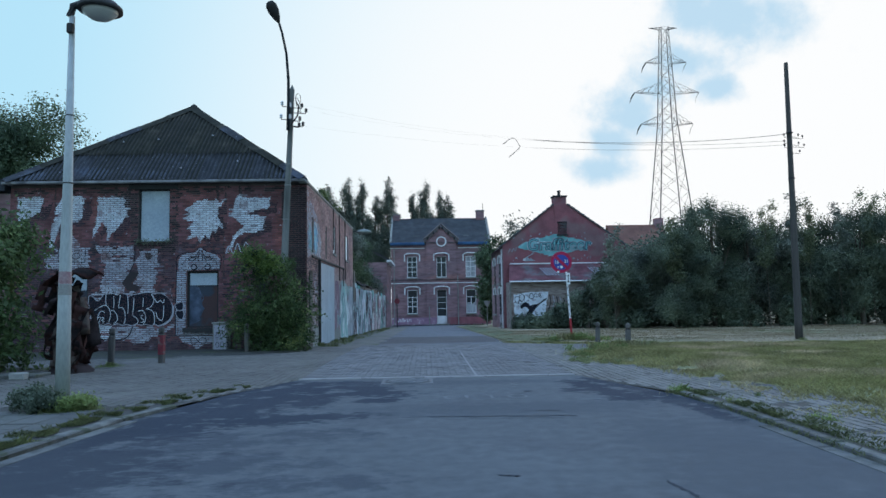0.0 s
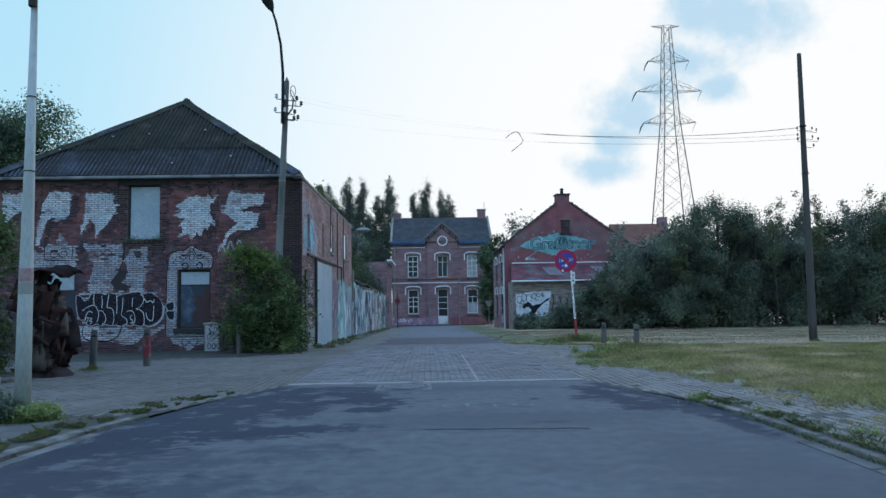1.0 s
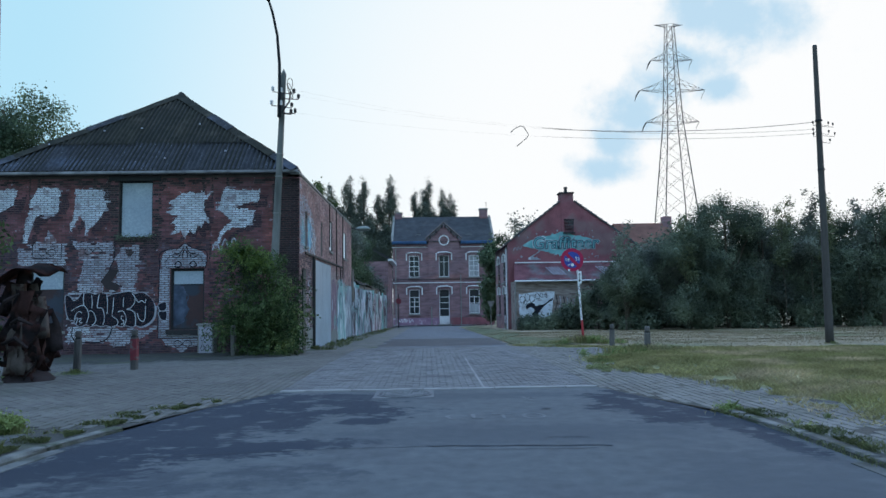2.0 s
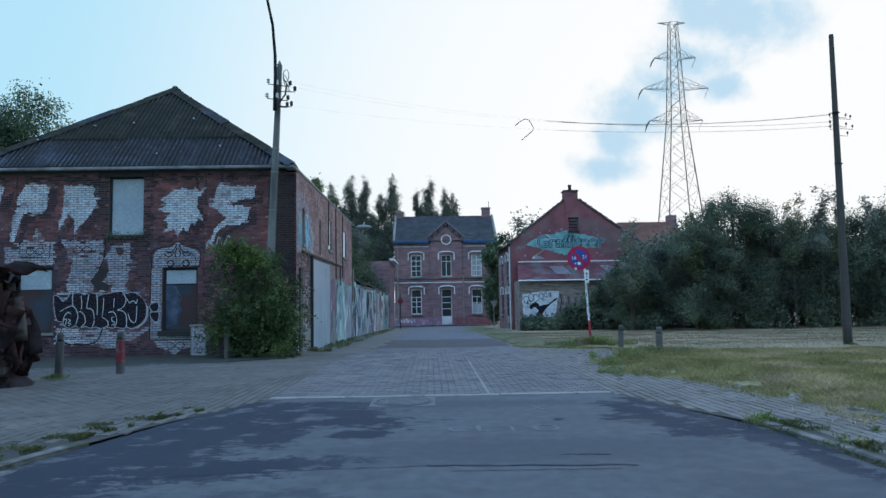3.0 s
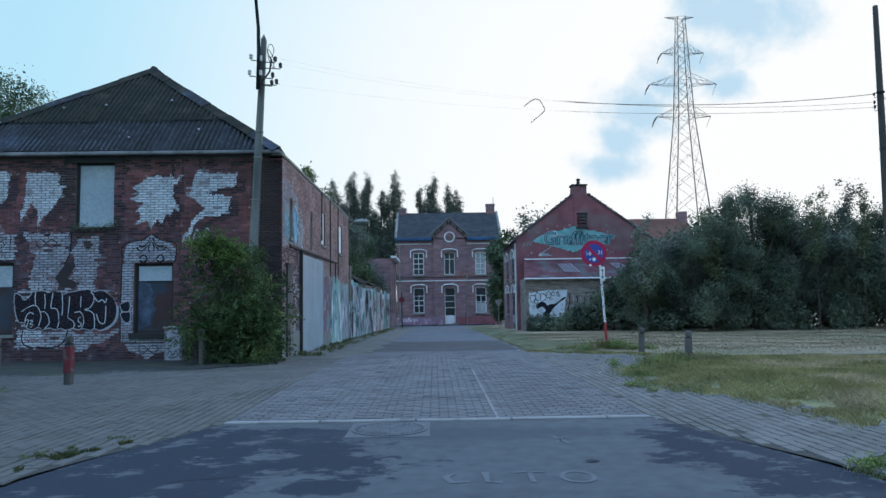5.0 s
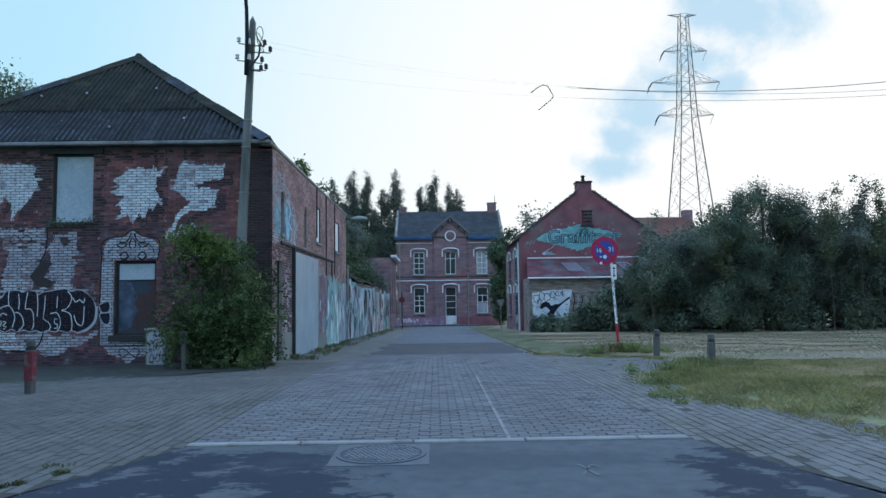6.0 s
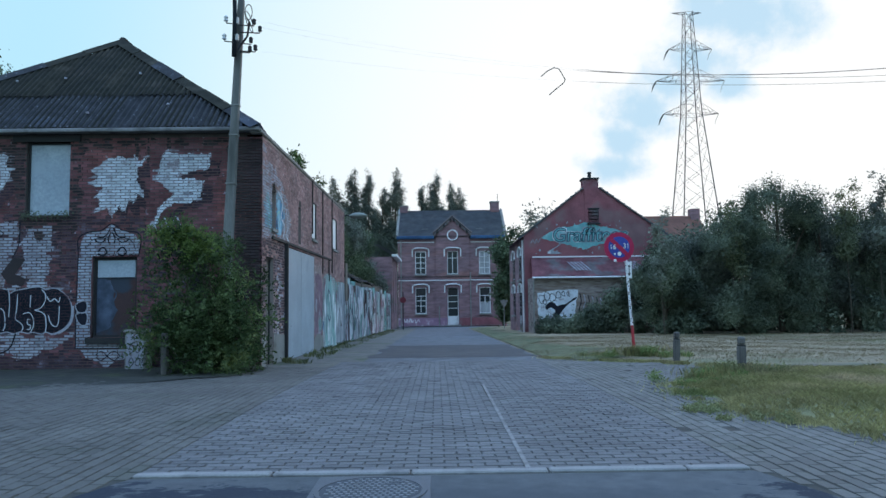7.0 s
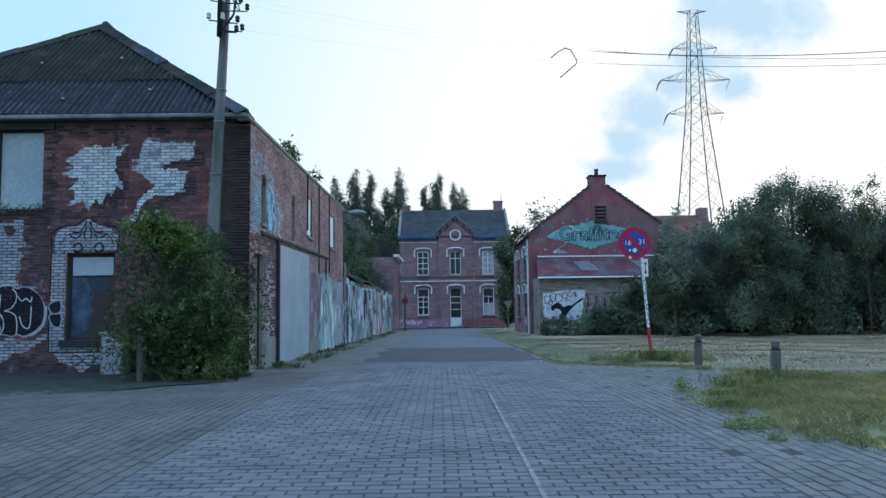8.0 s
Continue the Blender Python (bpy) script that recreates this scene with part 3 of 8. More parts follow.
def box(bm, x0, x1, y0, y1, z0, z1, bevel=0.0):
    r = bmesh.ops.create_cube(bm, size=1.0)
    for v in r["verts"]:
        v.co = Vector(((x0 + x1) / 2 + v.co.x * (x1 - x0), (y0 + y1) / 2 + v.co.y * (y1 - y0), (z0 + z1) / 2 + v.co.z * (z1 - z0)))
    if bevel:
        es = list({e for v in r["verts"] for e in v.link_edges})
        bmesh.ops.bevel(bm, geom=es, offset=bevel, segments=1, affect="EDGES", profile=0.5)
    return bm


def bx(*a, bevel=0.0):
    return box(bmesh.new(), *a, bevel=bevel)


def tube(bm, pts, radii, n=8, cap=True):
    """A round bar through pts; radii one for all or one each."""
    pts = [Vector(p) for p in pts]
    if isinstance(radii, (int, float)):
        radii = [radii] * len(pts)
    rings = []
    for i, p in enumerate(pts):
        d = (pts[min(i + 1, len(pts) - 1)] - pts[max(i - 1, 0)]).normalized()
        a = d.cross(Vector((0, 0, 1)) if abs(d.z) < 0.9 else Vector((0, 1, 0))).normalized()
        b = d.cross(a)
        rings.append([bm.verts.new(p + radii[i] * (a * math.cos(2 * math.pi * k / n) + b * math.sin(2 * math.pi * k / n))) for k in range(n)])
    for r0, r1 in zip(rings, rings[1:]):
        for k in range(n):
            bm.faces.new((r0[k], r0[(k + 1) % n], r1[(k + 1) % n], r1[k]))
    if cap:
        bm.faces.new(rings[0][::-1])
        bm.faces.new(rings[-1])
    return bm


def spin(bm, profile, at, n=20, axis="z"):
    """A turned shape: profile of (radius, height) round an upright axis, or round y with axis='y'."""
    rings = []
    for r, h in profile:
        ring = []
        for k in range(n):
            c, s = r * math.cos(2 * math.pi * k / n), r * math.sin(2 * math.pi * k / n)
            p = Vector((c, s, h)) if axis == "z" else Vector((c, h, s))
            ring.append(bm.verts.new(Vector(at) + p))
        rings.append(ring)
    for r0, r1 in zip(rings, rings[1:]):
        for k in range(n):
            bm.faces.new((r0[k], r0[(k + 1) % n], r1[(k + 1) % n], r1[k]))
    bm.faces.new(rings[0][::-1])
    bm.faces.new(rings[-1])
    bmesh.ops.recalc_face_normals(bm, faces=bm.faces)
    return bm


class Plane2:
    """A wall's own coordinates: u along it, v up, w out of its face."""

    def __init__(self, origin, u, w):
        self.o, self.u, self.w, self.v = Vector(origin), Vector(u).normalized(), Vector(w).normalized(), Vector((0, 0, 1))

    def at(self, u, v, w=0.0):
        return self.o + self.u * u + self.v * v + self.w * w


def wall_mesh(pl, u0, u1, v0, v1, holes, thick, top=None):
    """Wall with openings through it: only its outer faces and the reveals. holes: (u0, u1, v0, v1)."""
    us = sorted({u0, u1, *[c for h in holes for c in h[:2]]})
    vs = sorted({v0, v1, *[c for h in holes for c in h[2:]]})
    us, vs = [u for u in us if u0 <= u <= u1], [v for v in vs if v0 <= v <= v1]

    def solid(i, j):
        if not (0 <= i < len(us) - 1 and 0 <= j < len(vs) - 1):
            return False
        cu, cv = (us[i] + us[i + 1]) / 2, (vs[j] + vs[j + 1]) / 2
        return not any(h[0] < cu < h[1] and h[2] < cv < h[3] for h in holes)

    bm = bmesh.new()

    def quad(*ps):
        bm.faces.new([bm.verts.new(pl.at(*p)) for p in ps])
    for i in range(len(us) - 1):
        for j in range(len(vs) - 1):
            if not solid(i, j):
                continue
            a, b, c, d = us[i], us[i + 1], vs[j], vs[j + 1]
            quad((a, c, 0), (b, c, 0), (b, d, 0), (a, d, 0))
            quad((b, c, -thick), (a, c, -thick), (a, d, -thick), (b, d, -thick))
            if not solid(i - 1, j):
                quad((a, c, -thick), (a, c, 0), (a, d, 0), (a, d, -thick))
            if not solid(i + 1, j):
                quad((b, c, 0), (b, c, -thick), (b, d, -thick), (b, d, 0))
            if not solid(i, j - 1):
                quad((a, c, -thick), (b, c, -thick), (b, c, 0), (a, c, 0))
            if not solid(i, j + 1):
                quad((a, d, 0), (b, d, 0), (b, d, -thick), (a, d, -thick))
    bmesh.ops.remove_doubles(bm, verts=bm.verts, dist=1e-5)
    bmesh.ops.recalc_face_normals(bm, faces=bm.faces)
    return bm


def brick_rects(u0, u1, v0, v1, holes, length=0.20, course=0.061, joint=0.009):
    """The brick faces of a wall in running bond, cut at its openings."""
    out = []
    for j in range(int((v1 - v0) / course)):
        a, b = v0 + j * course, v0 + (j + 1) * course - joint
        u = u0 - (length / 2 if j % 2 else 0)
        while u < u1:
            spans = [(max(u, u0), min(u + length - joint, u1))]
            for h in holes:
                if h[2] < (a + b) / 2 < h[3]:
                    spans = [q for s in spans for q in ((s[0], min(s[1], h[0])), (max(s[0], h[1]), s[1])) if q[1] - q[0] > 0.03]
            out += [(s[0], s[1], a, b) for s in spans if s[1] - s[0] > 0.03]
            u += length
    return out


def bricks_joined(name, pl, rects, mat, parent, depth=0.008, label=""):
    rng = random.Random(len(rects))
    vs, fs = [], []
    for a, b, c, d in rects:
        w = depth + rng.uniform(-0.003, 0.003)
        k = len(vs)
        vs += [pl.at(*p) for p in ((a, c, 0), (b, c, 0), (b, d, 0), (a, d, 0), (a + .003, c + .003, w), (b - .003, c + .003, w), (b - .003, d - .003, w), (a + .003, d - .003, w))]
        fs += [(k + 4, k + 5, k + 6, k + 7), (k, k + 1, k + 5, k + 4), (k + 1, k + 2, k + 6, k + 5), (k + 2, k + 3, k + 7, k + 6), (k + 3, k, k + 4, k + 7)]
    ob = raw(name, vs, fs, mat, parent, label)
    return tagged(ob, kind="stuff")


def clip_poly(poly, a, b, c, d):
    """The part of a flat outline inside the rectangle."""
    for axis, lim, sign in ((0, a, 1), (0, b, -1), (1, c, 1), (1, d, -1)):
        out = []
        for i, p in enumerate(poly):
            q = poly[(i + 1) % len(poly)]
            pin, qin = sign * (p[axis] - lim) >= 0, sign * (q[axis] - lim) >= 0
            if pin:
                out.append(p)
            if pin != qin:
                t = (lim - p[axis]) / (q[axis] - p[axis])
                out.append((p[0] + t * (q[0] - p[0]), p[1] + t * (q[1] - p[1])))
        poly = out
        if len(poly) < 3:
            return []
    return poly


def ragged(poly, step=0.06, amp=0.02, seed=1):
    """An outline with its edges broken up."""
    rng, out = random.Random(seed), []
    for i, p in enumerate(poly):
        q = poly[(i + 1) % len(poly)]
        n = max(1, int(math.hypot(q[0] - p[0], q[1] - p[1]) / step))
        for k in range(n):
            t = k / n
            out.append((p[0] + t * (q[0] - p[0]) + rng.uniform(-amp, amp), p[1] + t * (q[1] - p[1]) + rng.uniform(-amp, amp)))
    return out


def paint_on(name, pl, poly, rects, mat, parent, w=0.0125, label="", miss=0.0, seed=3):
    """Paint that covers the faces of the bricks inside an outline and leaves the joints open."""
    rng = random.Random(seed)
    lo = [min(p[i] for p in poly) for i in (0, 1)]
    hi = [max(p[i] for p in poly) for i in (0, 1)]
    vs, fs = [], []
    for a, b, c, d in rects:
        if b < lo[0] or a > hi[0] or d < lo[1] or c > hi[1] or rng.random() < miss:
            continue
        q = clip_poly(poly, a + .004, b - .004, c + .004, d - .004)
        if len(q) >= 3:
            fs.append(tuple(range(len(vs), len(vs) + len(q))))
            vs += [pl.at(p[0], p[1], w) for p in q]
    return tagged(raw(name, vs, fs, mat, parent, label), kind="stuff")


def ribbon(name, pl, pts, width, mat, parent, w=0.016, closed=False, label=""):
    """A sprayed line on a wall, through points of its face."""
    if closed:
        pts = list(pts) + [pts[0]]
    vs, fs = [], []
    for i, p in enumerate(pts):
        a, b = pts[max(i - 1, 0)], pts[min(i + 1, len(pts) - 1)]
        dx, dy = b[0] - a[0], b[1] - a[1]
        q = math.hypot(dx, dy) or 1
        nx, ny = -dy / q * width / 2, dx / q * width / 2
        vs += [pl.at(p[0] + nx, p[1] + ny, w), pl.at(p[0] - nx, p[1] - ny, w)]
        if i:
            fs.append((2 * i - 2, 2 * i - 1, 2 * i + 1, 2 * i))
    return raw(name, vs, fs, mat, parent, label)


def curve2(ctrl, n=8, closed=True):
    """A smooth line through control points (Catmull-Rom)."""
    m, out = len(ctrl), []
    for i in range(m if closed else m - 1):
        p = [ctrl[(i + k - 1) % m] if closed else ctrl[min(max(i + k - 1, 0), m - 1)] for k in range(4)]
        for j in range(n):
            t = j / n
            out.append(tuple(0.5 * (2 * p[1][c] + (p[2][c] - p[0][c]) * t + (2 * p[0][c] - 5 * p[1][c] + 4 * p[2][c] - p[3][c]) * t * t
                                    + (3 * p[1][c] - p[0][c] - 3 * p[2][c] + p[3][c]) * t ** 3) for c in (0, 1)))
    if not closed:
        out.append(tuple(ctrl[-1]))
    return out


def leaf_cloud(name, lobes, count, size, mat, parent=None, seed=1, clump=0.22, per=14, shell=0.35, droop=0.0, label="", face=1.1, spray=False):
    """A crown of single leaves: clumps set through lobes (x, y, z, rx, ry, rz), densest towards their skins.
    Leaves turn their faces outward; spray sets each clump along an arching twig."""
    g = np.random.default_rng(seed)
    lobes = np.array(lobes, float)
    vol = np.prod(lobes[:, 3:], axis=1) ** 0.75
    nc = max(1, count // per)
    pick = g.choice(len(lobes), nc, p=vol / vol.sum())
    d = g.normal(size=(nc, 3))
    d /= np.linalg.norm(d, axis=1)[:, None]
    r = shell + (1 - shell) * g.random(nc) ** 0.6
    r *= g.uniform(0.76, 1.16, nc)
    cen = lobes[pick, :3] + d * r[:, None] * lobes[pick, 3:]
    n = nc * per
    out = np.repeat(d + np.array([0, 0, 0.35]), per, axis=0)
    nrm = out * face + g.normal(size=(n, 3)) * 0.75
    nrm /= np.linalg.norm(nrm, axis=1)[:, None]
    if spray:
        axis = d + g.normal(size=(nc, 3)) * 0.6 + np.array([0, 0, 0.25])
        axis /= np.linalg.norm(axis, axis=1)[:, None]
        length = clump * 3.4 * g.uniform(0.6, 1.3, (nc, 1))
        t = np.tile(np.linspace(0.05, 1.0, per), nc)[:, None]
        ax_ = np.repeat(axis * length, per, axis=0)
        side = np.cross(np.repeat(axis, per, axis=0), nrm)
        side /= np.maximum(np.linalg.norm(side, axis=1)[:, None], 1e-6)
        flip = np.where(np.arange(n) % 2, 1.0, -1.0)[:, None]
        p = np.repeat(cen, per, axis=0) + ax_ * t + side * flip * size * 0.9
        p[:, 2] -= (np.repeat(length, per, axis=0) * t * t)[:, 0] * (0.25 + droop)
        p += g.normal(size=(n, 3)) * clump * 0.10
        a = side * flip + np.repeat(axis, per, axis=0) * 0.8
    else:
        p = np.repeat(cen, per, axis=0) + g.normal(size=(n, 3)) * clump * g.uniform(0.5, 1.3, (nc, 1)).repeat(per, axis=0)
        a = np.cross(nrm, g.normal(size=(n, 3)))
        a[:, 2] -= droop
    a /= np.maximum(np.linalg.norm(a, axis=1)[:, None], 1e-6)
    b = np.cross(nrm, a)
    b /= np.maximum(np.linalg.norm(b, axis=1)[:, None], 1e-6)
    s = size * g.uniform(0.6, 1.4, (n, 1))
    v = np.empty((n, 4, 3))
    v[:, 0], v[:, 1], v[:, 2], v[:, 3] = p - a * s, p + b * s * 0.45, p + a * s, p - b * s * 0.45
    return np_mesh(name, v.reshape(-1, 3), np.arange(n * 4).reshape(-1, 4), mat, parent, label)


def np_mesh(name, v, f, mat, parent=None, label=""):
    data = bpy.data.meshes.new(name)
    k = f.shape[1]
    data.vertices.add(len(v))
    data.vertices.foreach_set("co", v.astype(np.float32).ravel())
    data.loops.add(f.size)
    data.loops.foreach_set("vertex_index", f.astype(np.int32).ravel())
    data.polygons.add(len(f))
    data.polygons.foreach_set("loop_start", np.arange(0, f.size, k, dtype=np.int32))
    data.update(calc_edges=True)
    data.validate()
    ob = put(name, data, mat, parent)
    return tagged(ob, label) if label else ob


def blades(name, pts, height, width, mat, parent=None, seed=1, lean=0.5, label=""):
    """Grass: one bent blade at each point (n x 3)."""
    g = np.random.default_rng(seed)
    n = len(pts)
    ang = g.random(n) * 2 * np.pi
    h = height * g.uniform(0.4, 1.3, n)
    dirx, diry = np.cos(ang), np.sin(ang)
    out = lean * g.random(n) * h
    side = np.stack([-diry, dirx, np.zeros(n)], 1) * (width * g.uniform(0.6, 1.3, n))[:, None]
    mid = pts + np.stack([dirx * out * 0.3, diry * out * 0.3, h * 0.6], 1)
    tip = pts + np.stack([dirx * out, diry * out, h], 1)
    v = np.stack([pts - side, pts + side, mid + side * 0.7, tip, mid - side * 0.7], 1)
    return np_mesh(name, v.reshape(-1, 3), np.arange(n * 5).reshape(-1, 5), mat, parent, label)


gz_np = np.vectorize(gz)


# ---- ground, roads ----
def lerp_list(pts, y):
    for (y0, x0), (y1, x1) in zip(pts, pts[1:]):
        if y <= y1:
            return x0 + (x1 - x0) * max(0.0, (y - y0)) / (y1 - y0)
    return pts[-1][1]


EDGE_L = [(-14, -3.5), (5.0, -3.5), (7.7, -3.27), (9.9, -2.75), (11.55, -2.1)]
EDGE_R = [(-14, 3.1), (8.0, 3.08), (9.2, 3.0), (10.4, 2.62), (11.55, 2.27)]
GRASS = [(-14, 4.05), (7.0, 4.0), (9.0, 4.15), (9.9, 4.25), (10.5, 4.24), (11.2, 4.2), (12.3, 4.1), (12.8, 3.9), (13.3, 3.65), (13.9, 3.38), (14.6, 3.25), (15.5, 3.3), (16.5, 3.5), (17.2, 3.9), (18.3, 5.2), (19.6, 5.3), (20.9, 4.5), (21.6, 3.5), (22.6, 2.7), (24.0, 2.5), (40.0, 2.47), (61.5, 2.47), (66.0, 4.6)]


def lumps(x, y, size):
    """Unevenness of rough ground."""
    return size * noise.noise(Vector((x * 0.6, y * 0.6, 0))) + size * 0.25 * noise.noise(Vector((x * 1.5, y * 1.5, 5)))


def sheet(name, left, right, ys, dz, mat, nx=4, label="", lump=0.0, kind="structure"):
    """A strip of ground between two edges given as x for each y."""
    vs, fs = [], []
    for j, y in enumerate(ys):
        a, b = left(y), right(y)
        for i in range(nx + 1):
            x = a + (b - a) * i / nx
            h = dz(x, y) if callable(dz) else dz
            if lump and 0 < i:
                h += lumps(x, y, lump)
            vs.append((x, y, gz(x, y) + h))
    for j in range(len(ys) - 1):
        for i in range(nx):
            k = j * (nx + 1) + i
            fs.append((k, k + 1, k + nx + 2, k + nx + 1))
    ob = raw(name, vs, fs, mat, None, label, smooth=True)
    return tagged(ob, kind=kind)


def span(a, b, step):
    n = max(1, round((b - a) / step))
    return [a + (b - a) * i / n for i in range(n + 1)]


gx = [-1500, -600, -250, -100, -50, -25, -12, 0, 12, 25, 50, 100, 250, 600, 1500]
gy = [-600, -200, -60, -20, 0, 10] + span(14, 80, 3) + [100, 150, 300, 700, 2000, 3500]
gv = [(x, y, gz(x, y) - 0.05) for y in gy for x in gx]
gf = [(j * len(gx) + i, j * len(gx) + i + 1, (j + 1) * len(gx) + i + 1, (j + 1) * len(gx) + i) for j in range(len(gy) - 1) for i in range(len(gx) - 1)]
tagged(raw("ground", gv, gf, "soil", None, "bare earth and worn grass under the whole place", True), kind="structure")

tagged(sheet("road", lambda y: lerp_list(EDGE_L, y), lambda y: lerp_list(EDGE_R, y), span(-14, 11.56, 0.4), 0.0, "asphalt_near", 8), "worn grey asphalt road with tar repairs", "road")
tagged(sheet("road_bed", lambda y: -2.15, lambda y: 2.35, span(11.5, 22.4, 0.5), -0.012, "joint", 4), "sandy bed under the paving bricks", "road")
tagged(sheet("road_far", lambda y: -1.6 if y < 64 else -1.6 - (y - 64) * 0.6, lambda y: 2.45 if y < 62 else 2.45 + (y - 62) * 0.5, span(22.3, 71.5, 1.0), 0.0, "asphalt", 6), "old asphalt street between walls and verge", "road")
tagged(sheet("road_patch", lambda y: -1.58 + 0.12 * math.sin(y * 2), lambda y: 2.42 + 0.1 * math.sin(y * 1.7), span(23.6, 30.5, 0.3), 0.005, "tar", 6), "dark newer asphalt patch across the street", "road")
tagged(sheet("pavement_far", lambda y: -6.0, lambda y: 12.0, span(71.5, 73.6, 0.7), 0.09, "concrete", 6), "pale kerb and pavement before the big house", "pavement")


def walk_lift(x, y):
    return 0.042 * min(1.0, max(0.0, (11.2 - y) / 3.0))


tagged(sheet("pavement_left", lambda y: -16.0, lambda y: lerp_list(EDGE_L, y) if y < 11.55 else max(-2.1, -2.1 + 0.02 * (y - 11.55)), span(-14, 21.1, 0.5), lambda x, y: walk_lift(x, y) - 0.008, "side_joint", 10), "sandy bed of the pavement", "pavement")
tagged(sheet("pavement_right", lambda y: lerp_list(EDGE_R, y) if y < 11.55 else 2.3, lambda y: lerp_list(GRASS, y) + 0.5, span(-14, 22.6, 0.5), lambda x, y: walk_lift(x, y) - 0.008, "side_joint", 5), "sandy bed of the pavement", "pavement")
tagged(sheet("verge", lambda y: -3.62, lambda y: -1.55, span(21.1, 66, 1.0), lambda x, y: -0.006, "sand", 4, lump=0.02), "weedy earth verge along the fence", "verge")


def pave(name, cells, mat, parent=None, lift=None, depth=0.014, seed=4):
    """Paving bricks (x0, x1, y0, y1) joined into one mesh, each a little off level."""
    rng = random.Random(seed)
    vs, fs = [], []
    for a, b, c, d in cells:
        k = len(vs)
        h = gz((a + b) / 2, (c + d) / 2) + (lift(a, c) if lift else 0) + rng.uniform(-0.0025, 0.0025)
        tx, ty = rng.uniform(-0.002, 0.002), rng.uniform(-0.002, 0.002)
        e = 0.006
        vs += [(a, c, h - depth), (b, c, h - depth), (b, d, h - depth), (a, d, h - depth),
               (a + e, c + e, h - tx - ty), (b - e, c + e, h + tx - ty), (b - e, d - e, h + tx + ty), (a + e, d - e, h - tx + ty)]
        fs += [(k + 4, k + 5, k + 6, k + 7), (k, k + 1, k + 5, k + 4), (k + 1, k + 2, k + 6, k + 5), (k + 2, k + 3, k + 7, k + 6), (k + 3, k, k + 4, k + 7)]
    return tagged(raw(name, vs, fs, mat, parent), kind="stuff")


def cells_across(x0, x1, y0, y1, ln=0.20, wd=0.10, j=0.008):
    out, row, y = [], 0, y0
    while y < y1:
        x = x0 - (ln / 2 if row % 2 else 0)
        while x < x1:
            a, b = max(x, x0), min(x + ln - j, x1)
            if b - a > 0.03:
                out.append((a, b, y, y + wd - j))
            x += ln
        y += wd
        row += 1
    return out


def cells_along(left, right, y0, y1, ln=0.22, wd=0.11, j=0.008, from_right=None):
    """Bricks with their long side along the street, between two edges."""
    lo = min(left(y) for y in span(y0, y1, 0.5))
    if from_right is not None:
        lo = from_right - wd * math.ceil((from_right - lo) / wd)
    hi = max(right(y) for y in span(y0, y1, 0.5))
    out, col, x = [], 0, lo
    while x < hi:
        y = y0 - (ln / 2 if col % 2 else 0)
        while y < y1:
            m = y + ln / 2
            if left(m) <= x and x + wd <= right(m) + 0.02 and y > y0 - 0.01:
                out.append((x, x + wd - j, y, y + ln - j))
            y += ln
        x += wd
        col += 1
    return out


# ---- plants of the field ----
g0 = np.random.default_rng(11)


def field_lift(x, y):
    k = min(1.0, max(0.0, (abs(y - 19.3) - 0.7) / 0.9))
    return 0.01 * (1 - k) + k * (-0.015 + 0.09 * min(1.0, max(0.0, (x - lerp_list(GRASS, y)) / 1.0)) ** 0.7)


tagged(sheet("field", lambda y: lerp_list(GRASS, y), lambda y: 60.0, span(-14, 18.6, 0.4), field_lift, "turf", 120, lump=0.05), "rough green and yellow grass of the field", "field")
tagged(sheet("track", lambda y: lerp_list(GRASS, y), lambda y: 60.0, span(18.6, 20.0, 0.35), lambda x, y: 0.010, "gravel", 120, lump=0.05), "grey gravel track across the field", "track")
tagged(sheet("field_far", lambda y: lerp_list(GRASS, y), lambda y: 60.0, span(20.0, 66, 0.6), field_lift, "turf_dry", 120, lump=0.05), "dry mown grass at the far side of the field", "field")


tagged(sheet("verge_right", lambda y: lerp_list(GRASS, y) + 0.05, lambda y: lerp_list(GRASS, y) + 1.3 + 0.5 * math.sin(y * 0.8) + 0.3 * math.sin(y * 2.3), span(21.8, 64, 0.6), lambda x, y: 0.02 + field_lift(x, y), "turf_green", 4, lump=0.05), "green weedy verge beside the street", "verge")


def scatter(n, x0, x1, y0, y1, keep, seed):
    g = np.random.default_rng(seed)
    p = np.stack([g.uniform(x0, x1, n), g.uniform(y0, y1, n)], 1)
    k = np.array([keep(a, b) for a, b in p])
    p = p[k]
    z = np.array([gz(a, b) + field_lift(a, b) + lumps(a, b, 0.05) for a, b in p])
    return np.column_stack([p, z])


def in_field(x, y):
    e = lerp_list(GRASS, y)
    if x < e + 0.1 + 0.35 * noise.noise(Vector((x * 2, y * 2, 3))):
        return False
    if 18.6 < y < 20.1 and x > 5.0 and noise.noise(Vector((x * 0.6, y * 1.2, 9))) > -0.35:   # gravel track
        return False
    return noise.noise(Vector((x * 0.5, y * 0.9, 1))) > -0.85


grass_near = scatter(240000, 2.4, 15, 5.0, 19, in_field, 5)
grass_back = scatter(60000, 3.6, 13, -6.0, 5.0, in_field, 15)
tagged(blades("grass", grass_back, 0.062, 0.004, "grass", seed=17, lean=1.5), "short yellow-green grass of the mown field", "grass", kind="stuff")
grass_far = scatter(170000, 2.4, 32, 19, 36.5, in_field, 6)
tagged(blades("grass", grass_near, 0.062, 0.0030, "grass", seed=7, lean=1.5), "short yellow-green grass of the mown field", "grass", kind="stuff")
tagged(blades("grass_far", grass_far, 0.032, 0.004, "grass_dry", seed=8, lean=1.8), "dry straw-coloured grass at the far side", "grass", kind="stuff")


